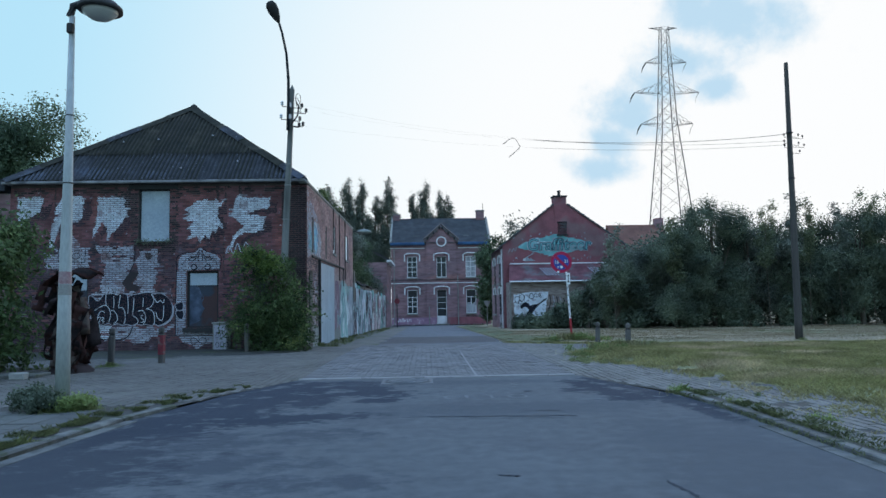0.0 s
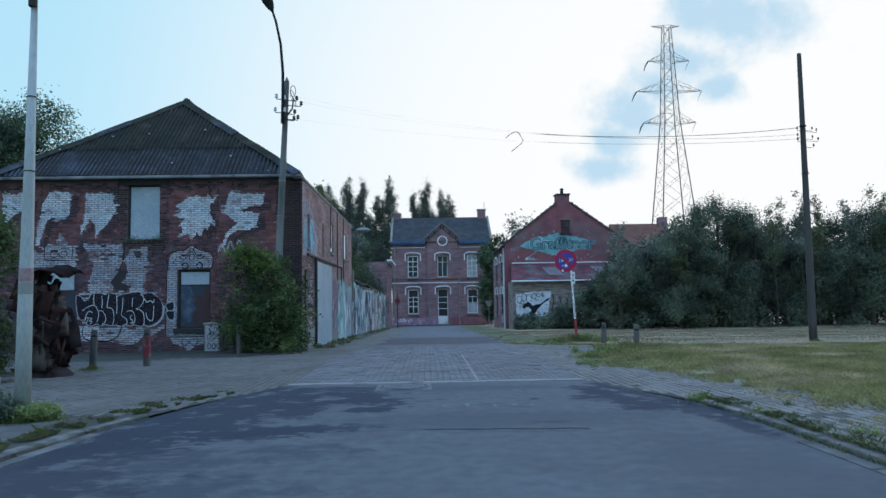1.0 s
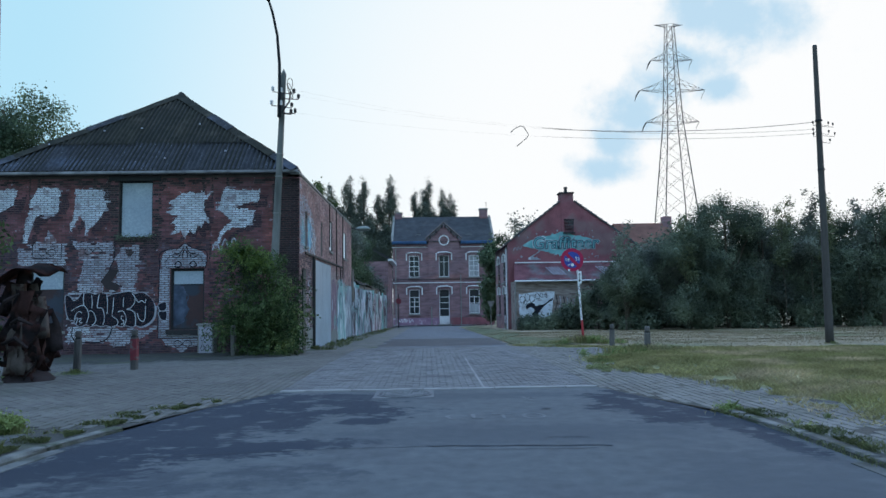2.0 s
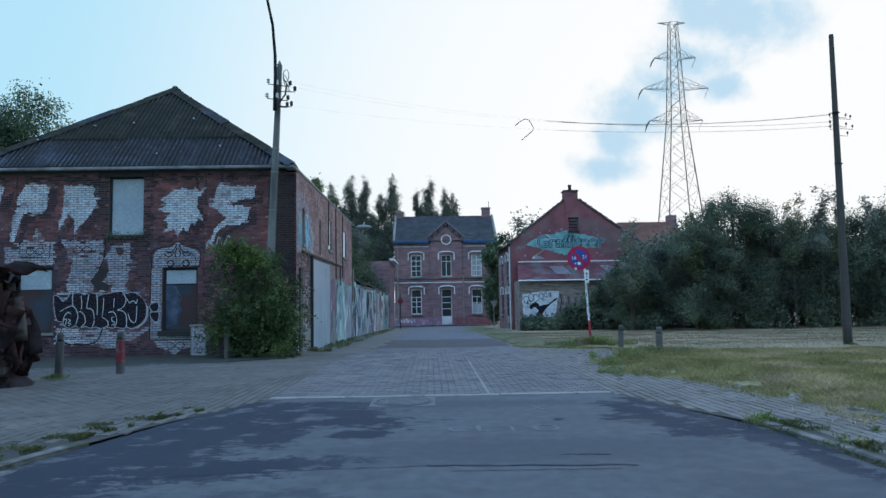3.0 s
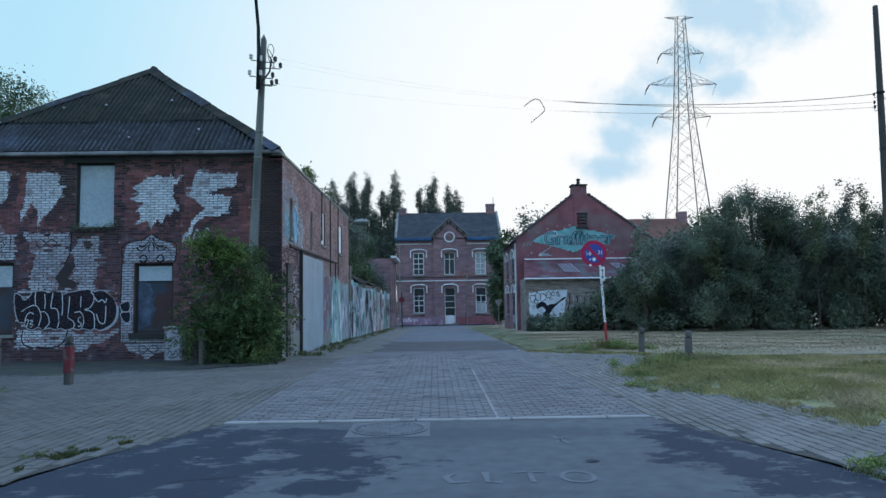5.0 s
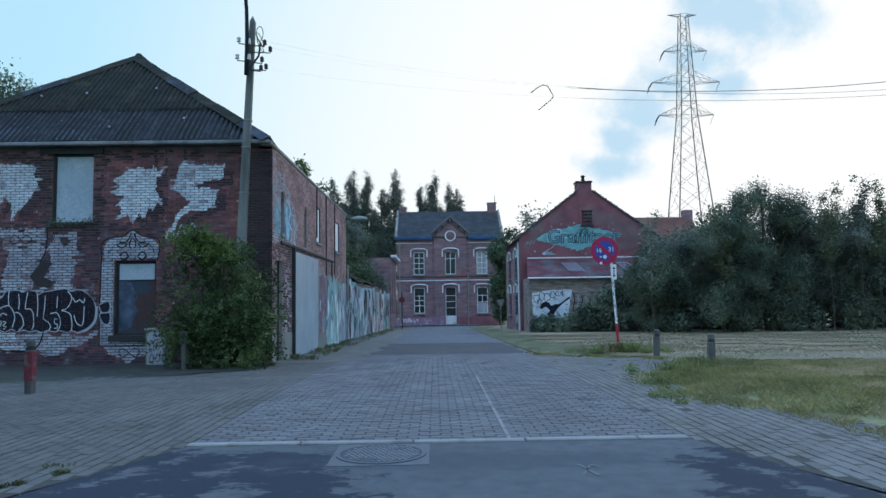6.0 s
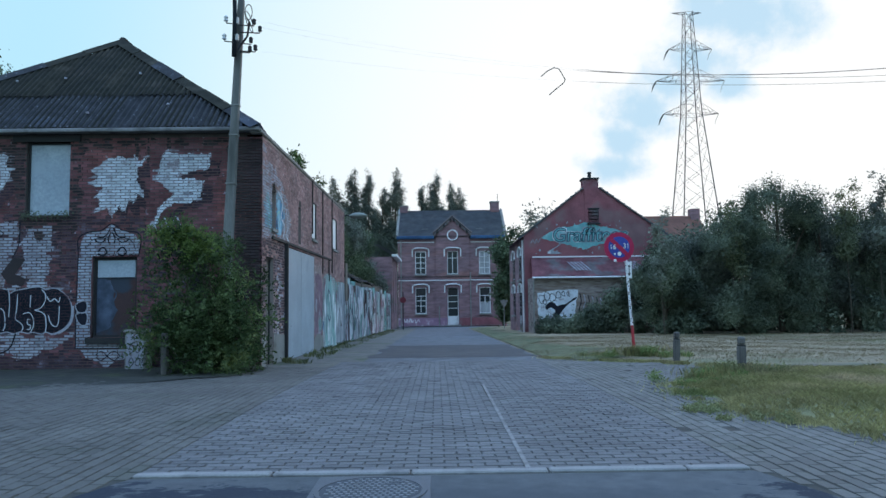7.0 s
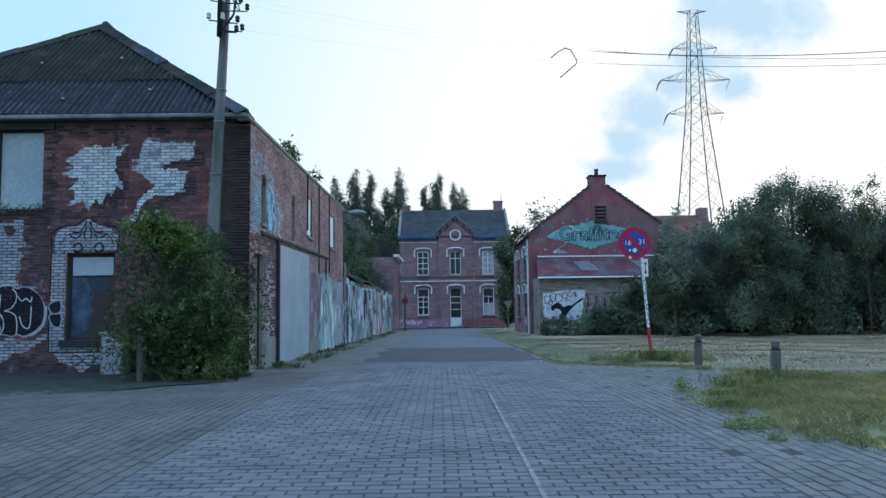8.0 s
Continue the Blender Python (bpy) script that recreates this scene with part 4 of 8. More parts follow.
def tuft(at, n, radius, height, mat="weed_light", width=0.006, seed=1, label="green tuft of weeds growing from the paving", lean=1.3):
    g = np.random.default_rng(seed)
    n *= 2
    r = radius * np.abs(g.normal(size=n)) * 0.55
    a = g.random(n) * 2 * np.pi
    p = np.column_stack([at[0] + r * np.cos(a), at[1] + r * np.sin(a), np.full(n, at[2] - 0.01)])
    tall = min(height, 0.07) * np.exp(-(r / radius) ** 2) * g.uniform(0.15, 1.5, n)
    return tagged(blades("weed_tuft", p, tall, width * 0.28, mat, seed=seed + 1000, lean=lean * 0.6), label, "weeds", "weeds along the street", "stuff")


# ---- brick building on the corner ----
FA = Plane2((-12.2, 21.18, 0), (1, 0, 0), (0, -1, 0))      # its front: u = x + 12.2
SI = Plane2((-3.57, 21.18, 0), (0, 1, 0), (1, 0, 0))       # its street side: u = y - 21.18
corner = thing("brick_building", (-7.9, 24.0, -0.3), "two-storey derelict red brick building covered in graffiti, under corrugated roof sheets", "building")
FH = [(3.72, 4.63, 3.05, 4.62), (5.15, 6.06, 0.54, 2.20), (1.35, 2.29, 0.55, 2.25), (7.08, 7.50, 1.10, 2.20)]
SH = [(0.85, 1.22, 2.85, 3.72), (3.85, 4.2, 2.76, 3.75), (5.86, 6.62, 3.06, 4.18), (9.98, 11.0, 3.06, 4.18), (0.36, 1.05, -0.4, 2.2), (2.25, 6.2, -0.5, 2.58)]
fwall = part("front_wall", wall_mesh(FA, 0, 8.63, -0.5, 4.88, FH, 0.32), "mortar", corner, "dark red brick front wall with white graffiti")
swall = part("side_wall", wall_mesh(SI, 0.0, 13.1, -0.9, 4.74, SH, 0.32), "side_mortar", corner, "weathered brick side wall")
part("back_wall", bx(-12.2, -3.6, 34.0, 34.28, -0.9, 4.8), "mortar", corner)
part("west_wall", bx(-12.2, -11.9, 21.5, 34.0, -0.9, 4.8), "mortar", corner)
part("upper_floor", bx(-11.9, -3.9, 21.5, 34.0, 2.62, 2.75), "dark", corner)
part("ground_slab", bx(-11.9, -3.9, 21.5, 34.0, -0.4, -0.3), "dark", corner)
FR = brick_rects(0.0, 8.63, -0.3, 4.76, FH)
SR = brick_rects(0.0, 13.1, -0.6, 4.72, SH)

# corrugated hip roof
roof_z, apex = 4.87, Vector((-7.92, 24.3, 7.94))


def corrugated(parent, x0, x1, y_low, z_low, top, mat, period=0.125, amp=0.028, rows=((0.0, 0.335), (0.31, 1.0)), width=0.98):
    """Roof face of wavy sheets in a triangle from an eave to a peak; each upper row laps over the lower."""
    run, rise = top.y - y_low, top.z - z_low
    L = math.hypot(run, rise)
    nrm = Vector((0, -rise / L, run / L))
    rng = random.Random(5)
    for ri, (t0, t1) in enumerate(rows):
        xs = x0
        while xs < x1:
            xe = min(xs + width, x1)
            vs, fs, prev = [], [], None
            n = max(2, int((xe - xs) / (period / 8)))
            off, low = rng.uniform(0, 0.008), rng.uniform(-0.006, 0.006)
            for i in range(n + 1):
                x = xs + (xe - xs) * i / n
                lim = (x - x0) / (top.x - x0) if x < top.x else (x1 - x) / (x1 - top.x)
                b = min(t1, lim)
                if b <= t0:
                    prev = None
                    continue
                w = amp * math.cos(2 * math.pi * (x - x0) / period) + 0.03 * ri + off
                cur = []
                for t in (t0 + low, b):
                    cur.append(len(vs))
                    vs.append(Vector((x, y_low + run * t, z_low + rise * t)) + nrm * w)
                if prev:
                    fs.append((prev[0], cur[0], cur[1], prev[1]))
                prev = cur
            if fs:
                o = raw("roof_sheet", vs, fs, "roof_moss" if ri else mat, parent, "", True)
                # shade of the troughs put in as a darker colour, broken up by noise
                o.data.materials.append(M["trough_shade"])
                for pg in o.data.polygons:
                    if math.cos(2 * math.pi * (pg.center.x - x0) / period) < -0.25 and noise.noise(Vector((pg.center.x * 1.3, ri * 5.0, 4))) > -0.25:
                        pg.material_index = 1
            xs = xe


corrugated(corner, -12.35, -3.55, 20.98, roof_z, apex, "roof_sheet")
for nm, xe in (("roof_side", -3.55), ("roof_side", -12.35)):
    bm = bmesh.new()
    q = [bm.verts.new(v) for v in ((xe, 21.1, roof_z - 0.04), (xe, 34.3, roof_z - 0.04), (apex.x, 34.3, apex.z - 0.06), (apex.x, 24.3, apex.z - 0.06))]
    bm.faces.new(q)
    bmesh.ops.solidify(bm, geom=bm.faces[:], thickness=0.03)
    part(nm, bm, "roof_sheet", corner)
def hip_cap(corner_at, sign):
    """Flat bent flashing along a hip: overlapping lengths, one flange on the front slope and one on the side."""
    rng = random.Random(3 + sign)
    run, rise = apex.y - 20.98, apex.z - roof_z
    nrm = Vector((0, -rise, run)).normalized()
    a = Vector(corner_at)
    d = (apex - a).normalized()
    inward = nrm.cross(d).normalized() * (-1 if nrm.cross(d).x * sign > 0 else 1)
    side = Vector((sign * 0.55, 0.25, -0.55)).normalized()
    n = 6
    for k in range(n):
        p, q = a.lerp(apex, k / n), a.lerp(apex, min(1.0, (k + 1.08) / n))
        up = nrm * (0.05 + 0.012 * (k % 2) + rng.uniform(0, 0.008))
        w = 0.25 + rng.uniform(-0.015, 0.015)
        bm = bmesh.new()
        v = [bm.verts.new(c) for c in (p + up + inward * w, q + up + inward * w, q + up * 1.3, p + up * 1.3, p + up * 0.3 + side * 0.1, q + up * 0.3 + side * 0.1)]
        bm.faces.new((v[0], v[1], v[2], v[3]))
        bm.faces.new((v[3], v[2], v[5], v[4]))
        bmesh.ops.recalc_face_normals(bm, faces=bm.faces)
        bmesh.ops.solidify(bm, geom=bm.faces[:], thickness=0.012)
        part("ridge_cap", bm, "roof_moss" if k % 3 else "roof_sheet", corner)


hip_cap((-3.58, 21.0, roof_z + 0.02), 1)
hip_cap((-12.33, 21.0, roof_z + 0.02), -1)
part("ridge_cap", tube(bmesh.new(), [apex + Vector((0, -0.05, 0.02)), (apex.x, 34.4, apex.z + 0.02)], 0.09, 10), "roof_moss", corner)
for dx, f in ((-2.9, 0.30), (-1.6, 0.47), (0.6, 0.12), (1.1, 0.55), (-0.55, 0.50), (2.2, 0.20)):
    c = Vector((apex.x + dx, 20.98 + 3.32 * f - 0.04, roof_z + 3.07 * f + 0.05))
    part("dropping", spin(bmesh.new(), [(0.030, -0.02), (0.034, 0.0), (0.014, 0.02)], c, 7), "paint_old", corner, "pale spot on the roof sheets")
part("roof_knob", spin(bmesh.new(), [(0.08, -0.1), (0.10, 0.0), (0.08, 0.05), (0.03, 0.08)], apex + Vector((0, 0, 0.03)), 10), "dark", corner)
bm = bx(-12.35, -3.575, 20.93, 21.14, 4.775, 4.855, bevel=0.015)
part("gutter", bm, "gutter_grey", corner, "pale grey concrete gutter under the roof edge")
bm = bx(-3.80, -3.535, 21.0, 34.3, 4.74, 4.83, bevel=0.02)
part("coping", bm, "concrete", corner, "weathered concrete coping on the side wall")
part("fascia", bx(-12.3, -3.6, 21.145, 21.17, 4.775, 4.98), "dark", corner)
part("lintel", bx(-8.75, -7.35, 21.13, 21.5, 4.62, 4.76), "dark", corner)


def board_window(pl, h, parent, name, mat, inset=0.12, frame_w=0.05, fmat="dark", sill=True, label=""):
    """Opening shut with a sheet or pane in a frame, over a sill."""
    u0, u1, v0, v1 = h
    def slab(a, b, c, d, w0, w1):
        bm = bmesh.new()
        vv = [bm.verts.new(pl.at(*p)) for p in ((a, c, w0), (b, c, w0), (b, d, w0), (a, d, w0), (a, c, w1), (b, c, w1), (b, d, w1), (a, d, w1))]
        for f in ((0, 1, 2, 3), (7, 6, 5, 4), (0, 4, 5, 1), (1, 5, 6, 2), (2, 6, 7, 3), (3, 7, 4, 0)):
            bm.faces.new([vv[i] for i in f])
        bmesh.ops.recalc_face_normals(bm, faces=bm.faces)
        return bm
    win = part("window", slab(u0 + frame_w, u1 - frame_w, v0 + frame_w, v1 - frame_w, -inset - 0.02, -inset), mat, parent, label)
    for s in ((u0, u0 + frame_w, v0, v1), (u1 - frame_w, u1, v0, v1), (u0 + frame_w, u1 - frame_w, v0, v0 + frame_w), (u0 + frame_w, u1 - frame_w, v1 - frame_w, v1)):
        part("frame", slab(*s, -inset - 0.05, -inset + 0.03), fmat, win)
    if sill:
        part("sill", slab(u0 - 0.06, u1 + 0.06, v0 - 0.07, v0, -0.2, 0.06), "concrete", win)
    return win, slab


board_window(FA, FH[0], corner, "window", "upper_board", 0.10, 0.04, "dark", False, "blank grey sheet that shuts the upper window")
win2, slab = board_window(FA, FH[1], corner, "window", "infill", 0.10, 0.05, "dark", False, "bricked-up lower window under a grey sheet")
part("sheet", slab(5.22, 6.0, 1.78, 2.13, -0.10, -0.07), "upper_board", win2, "pale sheet over the top of the opening")
part("sill", slab(5.05, 6.16, 0.42, 0.54, -0.2, 0.07), "dark", win2)
win3, _ = board_window(FA, FH[2], corner, "window", "infill", 0.10, 0.05, "dark", True, "bricked-up window under a pale board")
part("sheet", slab(1.42, 2.22, 1.68, 2.18, -0.11, -0.08), "upper_board", win3)
board_window(FA, FH[3], corner, "window", "dark", 0.12, 0.04, "wood", True, "small dark window behind the shrub")
board_window(SI, SH[0], corner, "window", "board", 0.10, 0.04, "dark", True, "narrow boarded side window")
board_window(SI, SH[1], corner, "window", "dark", 0.12, 0.04, "dark", False, "narrow dark slit window")
for h in SH[2:4]:
    board_window(SI, h, corner, "window", "white", 0.03, 0.035, "dark", True, "window shut with a white sheet in a dark reveal")
for h in SH[:2]:
    c_ = (h[0] + h[1]) / 2
    r_ = (h[1] - h[0]) / 2
    bm = bmesh.new()
    bm.faces.new([bm.verts.new(SI.at(c_ + r_ * math.cos(a), h[3] - 0.02 + 1.1 * r_ * math.sin(a), 0.0125)) for a in (math.pi * q / 10 for q in range(11))])
    part("arch", bm, "dark", corner, "dark arched top of the slit window")
board_window(SI, SH[4], corner, "door", "wood", 0.10, 0.05, "dark", False, "grey weathered side door")
gate = part("gate", slab(0, 0.01, 0, 0.01, 0, 0.01), "gate_sheet", corner, "large flat grey steel sheet gate")
bm = bmesh.new()
for a, b in ((2.27, 4.2), (4.22, 6.18)):
    box(bm, SI.o.x - 0.03, SI.o.x + 0.015, 21.18 + a, 21.18 + b, -0.42, 2.55, bevel=0.006)
gate.data.clear_geometry()
bm.to_mesh(gate.data)
bm.free()
part("gate_post", bx(-3.60, -3.48, 23.36, 23.44, -0.4, 2.62), "dark", gate)
part("beam", bx(-3.58, -3.52, 22.0, 30.7, 2.61, 2.68, bevel=0.01), "dark", corner, "rusted steel beam over the gate")
for yy, z0, z1 in ((27.05, 3.2, 4.8), (28.9, 2.1, 4.8), (30.9, 2.2, 4.8), (30.2, 1.9, 2.6)):
    part("wall_pipe", tube(bmesh.new(), [(-3.545, yy, z0), (-3.545, yy, z1)], 0.02, 8), "dark", corner)

# lower wing further left
wing = thing("brick_wing", (-14.5, 23, -0.3), "lower brick wing with a dark roof beside the corner building", "building")
part("wall", bx(-18, -12.22, 21.2, 21.5, -0.4, 4.55), "house_brick", wing)
part("roof", wall_mesh(Plane2((-18, 20.95, 4.6), (1, 0, 0), (0, -0.5, 0.0)), 0, 5.75, 0.0, 0.35, [], 1.0), "roof_sheet", wing)

# ---- fence, shed and cottage along the street ----
fence = thing("panel_fence", (-3.57, 45, -0.6), "tall fence of corrugated sheets painted over with pale graffiti", "fence")
yy, k = 34.35, 0
frng = random.Random(8)
while yy < 61.5:
    w = frng.uniform(1.6, 2.4)
    top = 2.08 - 0.012 * (yy - 34) + frng.uniform(-0.16, 0.12)
    vs, fs = [], []
    n = int(w / 0.06)
    for i in range(n + 1):
        y = yy + w * i / n
        x = -3.57 + 0.018 * math.cos(i * math.pi / 1.5)
        vs += [(x, y, gz(0, y) - 0.05), (x, y, top), (x - 0.02, y, top), (x - 0.02, y, gz(0, y) - 0.05)]
        if i:
            q = 4 * i
            fs += [(q - 4, q, q + 1, q - 3), (q - 3, q + 1, q + 2, q - 2), (q - 2, q + 2, q + 3, q - 1)]
    raw("panel", vs, fs, ("fence_paint", "fence_teal", "fence_grey", "fence_paint", "fence_grey")[k % 5], fence)
    part("post", bx(-3.66, -3.59, yy - 0.04, yy + 0.03, gz(0, yy) - 0.1, top - 0.1), "wood", fence)
    yy += w + 0.03
    k += 1

part("board", bx(-3.56, -3.53, 34.4, 35.0, 1.25, 2.75, bevel=0.008), "wood", fence, "bare brown board")
for k in range(4):
    part("stake", tube(bmesh.new(), [(-3.62, 35.9 + 5.2 * k, 1.6 - 0.05 * k), (-3.60 + 0.02 * k, 35.95 + 5.2 * k, 2.45 - 0.12 * k)], 0.03, 6), "wood", fence)
srng = random.Random(14)
for q in range(95):
    y = 34.6 + 26.5 * srng.random() ** 1.3
    top, low = 1.95 - 0.012 * (y - 34), gz(0, y)
    w_, h_ = srng.uniform(0.2, 0.9), srng.uniform(0.6, 1.9)
    z = srng.uniform(low + 0.1, top - 0.2)
    pts = [(y + w_ * math.cos(a) * srng.uniform(0.5, 1.1), min(top, max(low, z + h_ / 2 * math.sin(a) * srng.uniform(0.6, 1.1)))) for a in (2 * math.pi * k2 / 9 for k2 in range(9))]
    raw("spray_patch", [(-3.549 + 0.0006 * (q % 8), a, b) for a, b in pts], [tuple(range(9))], srng.choice(("fence_teal", "paint", "paint", "paint_old", "dim_blue", "soot", "purple_paint", "dim_brick")), fence)
FP = Plane2((-3.545, 0, 0), (0, 1, 0), (1, 0, 0))
for q in range(70):
    y = 35.0 + 25 * srng.random() ** 1.4
    top, low = 1.85 - 0.012 * (y - 34), gz(0, y) + 0.15
    z = srng.uniform(low + 0.2, top - 0.1)
    s = [(y + srng.uniform(-0.6, 0.6), min(top, max(low, z + srng.uniform(-0.5, 0.5)))) for _ in range(5)]
    ribbon("scrawl", FP, curve2(s, 5, False), srng.uniform(0.03, 0.07), srng.choice(("ink", "ink", "paint", "fence_teal", "dim_blue", "soot")), fence, w=0.003 + 0.0005 * (q % 6))
for q in range(150):
    y = 34.6 + 26.3 * srng.random() ** 1.2
    top, low = 2.0 - 0.012 * (y - 34), gz(0, y)
    z1_ = srng.uniform(low + 0.6, top)
    len_ = srng.uniform(0.3, 1.3)
    w_ = srng.uniform(0.03, 0.12)
    z0_ = max(low + 0.02, z1_ - len_)
    raw("paint_run", [(-3.5425 + 0.0004 * (q % 6), y - w_, z1_), (-3.5425 + 0.0004 * (q % 6), y + w_, z1_ - 0.05), (-3.5425 + 0.0004 * (q % 6), y + w_ * 0.4, z0_), (-3.5425 + 0.0004 * (q % 6), y - w_ * 0.3, z0_ + 0.08)], [(0, 1, 2, 3)], srng.choice(("paint", "paint", "soot", "dim_blue", "fence_teal", "paint_old")), fence)
shed = thing("lean_to_shed", (-5, 44, -0.6), "low shed with a sagging dark slate roof behind the fence", "shed")
bm = bmesh.new()
vs = []
for i in range(13):
    y = 34.5 + i * 1.9
    s = 0.08 * math.sin(i * 1.3)
    vs.append([bm.verts.new((-3.75, y, 2.32 - 0.012 * (y - 34) + s)), bm.verts.new((-6.2, y, 3.4 - 0.01 * (y - 34) + s))])
for a, b in zip(vs, vs[1:]):
    bm.faces.new((a[0], b[0], b[1], a[1]))
bmesh.ops.solidify(bm, geom=bm.faces[:], thickness=0.06)
part("roof", bm, "roof_moss", shed)
for k in range(6):
    x_, z_ = -3.85 - 0.42 * k, 2.40 + 0.185 * k
    part("batten", tube(bmesh.new(), [(x_, 34.5 + 1.9 * i, z_ - (0.012 - 0.0004 * k) * 1.9 * i + 0.08 * math.sin(i * 1.3)) for i in range(13)], 0.022, 5), "slate", shed)
part("wall", bx(-3.95, -3.8, 34.5, 57, -1.0, 2.15), "wood", shed)
part("back_wall", bx(-6.2, -6.0, 34.5, 57, -1.0, 3.2), "wood", shed)

cottage = thing("brick_cottage", (-5.5, 64, -1.0), "small brick cottage with a pale roof edge at the street's end", "house")
part("wall", wall_mesh(Plane2((-3.45, 62.0, 0), (0, 1, 0), (1, 0, 0)), 0, 7.5, -1.4, 4.7, [(1.2, 2.1, 0.2, 3.6), (4.4, 5.3, 0.2, 3.6)], 0.3), "house_brick", cottage)
part("gable_wall", bx(-8, -3.76, 62.0, 62.3, -1.4, 4.7), "house_brick", cottage)
part("door", bx(-3.62, -3.58, 63.2, 64.1, -0.4, 3.6), "wood", cottage)
part("shutter", bx(-3.62, -3.58, 66.4, 67.3, 0.2, 3.6), "wood", cottage)
part("eaves_board", bx(-3.45, -3.05, 61.8, 69.7, 4.72, 4.9), "white", cottage, "pale boxed eaves")
bm = bmesh.new()
q = [bm.verts.new(v) for v in ((-3.1, 61.8, 4.92), (-3.1, 69.7, 4.92), (-6.5, 69.7, 6.8), (-6.5, 61.8, 6.8))]
bm.faces.new(q)
bmesh.ops.solidify(bm, geom=bm.faces[:], thickness=0.08)
part("roof", bm, "slate", cottage)

# ---- big house at the street's end ----
HY = 73.5
HP = Plane2((0, HY, 0), (1, 0, 0), (0, -1, 0))
house = thing("town_house", (1.6, 78, -1.2), "two-storey brick house with slate roof, blue gutters and white window hoods", "house")
HC = (-1.45, 1.58, 4.62)
HH = [(c - 0.52, c + 0.52, 3.72, 5.9) for c in HC] + [(c - 0.52, c + 0.52, 0.0, 2.45) for c in (HC[0], HC[2])] + [(HC[1] - 0.52, HC[1] + 0.52, -1.1, 2.45)]
part("front_wall", wall_mesh(HP, -3.6, 6.6, -1.5, 7.1, HH, 0.4), "house_brick", house)
part("bay", wall_mesh(Plane2((0, HY - 0.15, 0), (1, 0, 0), (0, -1, 0)), 0.0, 3.15, -1.5, 7.4, [HH[1], HH[5]], 0.14), "house_brick", house)
bm = bmesh.new()
for w in (HY - 0.15, HY + 0.4):
    bm.faces.new([bm.verts.new(v) for v in ((0.0, w, 7.4), (3.15, w, 7.4), (3.15, w, 7.6), (1.58, w, 9.0), (0.0, w, 7.6))])
bmesh.ops.bridge_loops(bm, edges=bm.edges[:])
bmesh.ops.recalc_face_normals(bm, faces=bm.faces)
part("pediment", bm, "house_brick", house)
for sgn in (-1, 1):
    for i in range(6):
        t0, t1 = i / 6, (i + 1) / 6
        a = Vector((1.58 + sgn * (1.85 - 1.85 * t0), HY - 0.28, 7.62 + 1.62 * t0))
        b = Vector((1.58 + sgn * (1.85 - 1.85 * t1), HY - 0.28, 7.62 + 1.62 * t1))
        part("bargeboard", tube(bmesh.new(), [a, b], 0.11, 4), "old_paint_wood", house)
        c = a.lerp(b, 0.5)
        part("bargeboard_tooth", bx(c.x - 0.09, c.x + 0.09, HY - 0.36, HY - 0.22, c.z - 0.42, c.z - 0.12, bevel=0.04), "dark" if i % 2 else "old_paint_wood", house)
    for i in range(3):
        part("bracket", bx(1.58 + sgn * (0.5 + 0.45 * i) - 0.07, 1.58 + sgn * (0.5 + 0.45 * i) + 0.07, HY - 0.34, HY - 0.16, 8.35 - 0.4 * i, 8.65 - 0.4 * i), "old_paint_wood", house)
part("side_wall", bx(-3.6, -3.2, HY + 0.4, 82.5, -1.5, 7.1), "house_brick", house)
part("side_wall", bx(6.2, 6.6, HY + 0.4, 82.5, -1.5, 7.1), "house_brick", house)
part("back_wall", bx(-3.2, 6.2, 82.1, 82.5, -1.5, 7.1), "house_brick", house)
bm = bmesh.new()
rv = [(-3.7, HY - 0.25, 7.3), (6.7, HY - 0.25, 7.3), (6.7, 78.0, 10.38), (-3.7, 78.0, 10.38), (-3.7, 82.8, 7.3), (6.7, 82.8, 7.3)]
q = [bm.verts.new(v) for v in rv]
for f in ((0, 1, 2, 3), (3, 2, 5, 4), (0, 3, 4), (1, 5, 2)):
    bm.faces.new([q[i] for i in f])
bmesh.ops.solidify(bm, geom=bm.faces[:], thickness=0.1)
part("roof", bm, "slate", house, "dark slate roof")
for x in (-3.72, 6.60):
    part("verge", tube(bmesh.new(), [(x + 0.06, HY - 0.3, 7.34), (x + 0.06, 78.0, 10.45)], 0.12, 4), "concrete", house)
for x0, x1, zt in ((5.6, 6.45, 11.1), (-3.55, -2.8, 10.75)):
    ch = part("chimney", bx(x0, x1, 77.6, 78.5, 9.6, zt), "house_brick", house)
    part("chimney_cap", bx(x0 - 0.06, x1 + 0.06, 77.54, 78.56, zt, zt + 0.12), "concrete", ch)
part("aerial", tube(bmesh.new(), [(6.35, 78, 11.2), (6.35, 78, 12.0)], 0.025, 6), "cable", house)
for x0, x1 in ((-3.7, -0.15), (3.3, 6.65)):
    part("gutter", bx(x0, x1, HY - 0.34, HY - 0.02, 7.06, 7.36, bevel=0.04), "blue", house, "bright blue painted box gutter")
    part("cornice_line", bx(x0, x1, HY - 0.06, HY - 0.003, 6.73, 6.79), "old_white", house)
part("string_course", bx(-3.6, 6.6, HY - 0.19, HY - 0.155, 3.10, 3.18), "old_white", house, "white string course between the storeys")
part("string_course", bx(-3.6, 6.6, HY - 0.19, HY - 0.155, 3.44, 3.5), "dark", house)
part("plinth", bx(-3.6, 1.0, HY - 0.2, HY - 0.16, -1.5, -0.4), "purple_paint", house)
part("plinth", bx(2.2, 6.6, HY - 0.2, HY - 0.16, -1.5, -0.4), "gable_brick", house)
bm = bmesh.new()
R, r = 0.53, 0.42
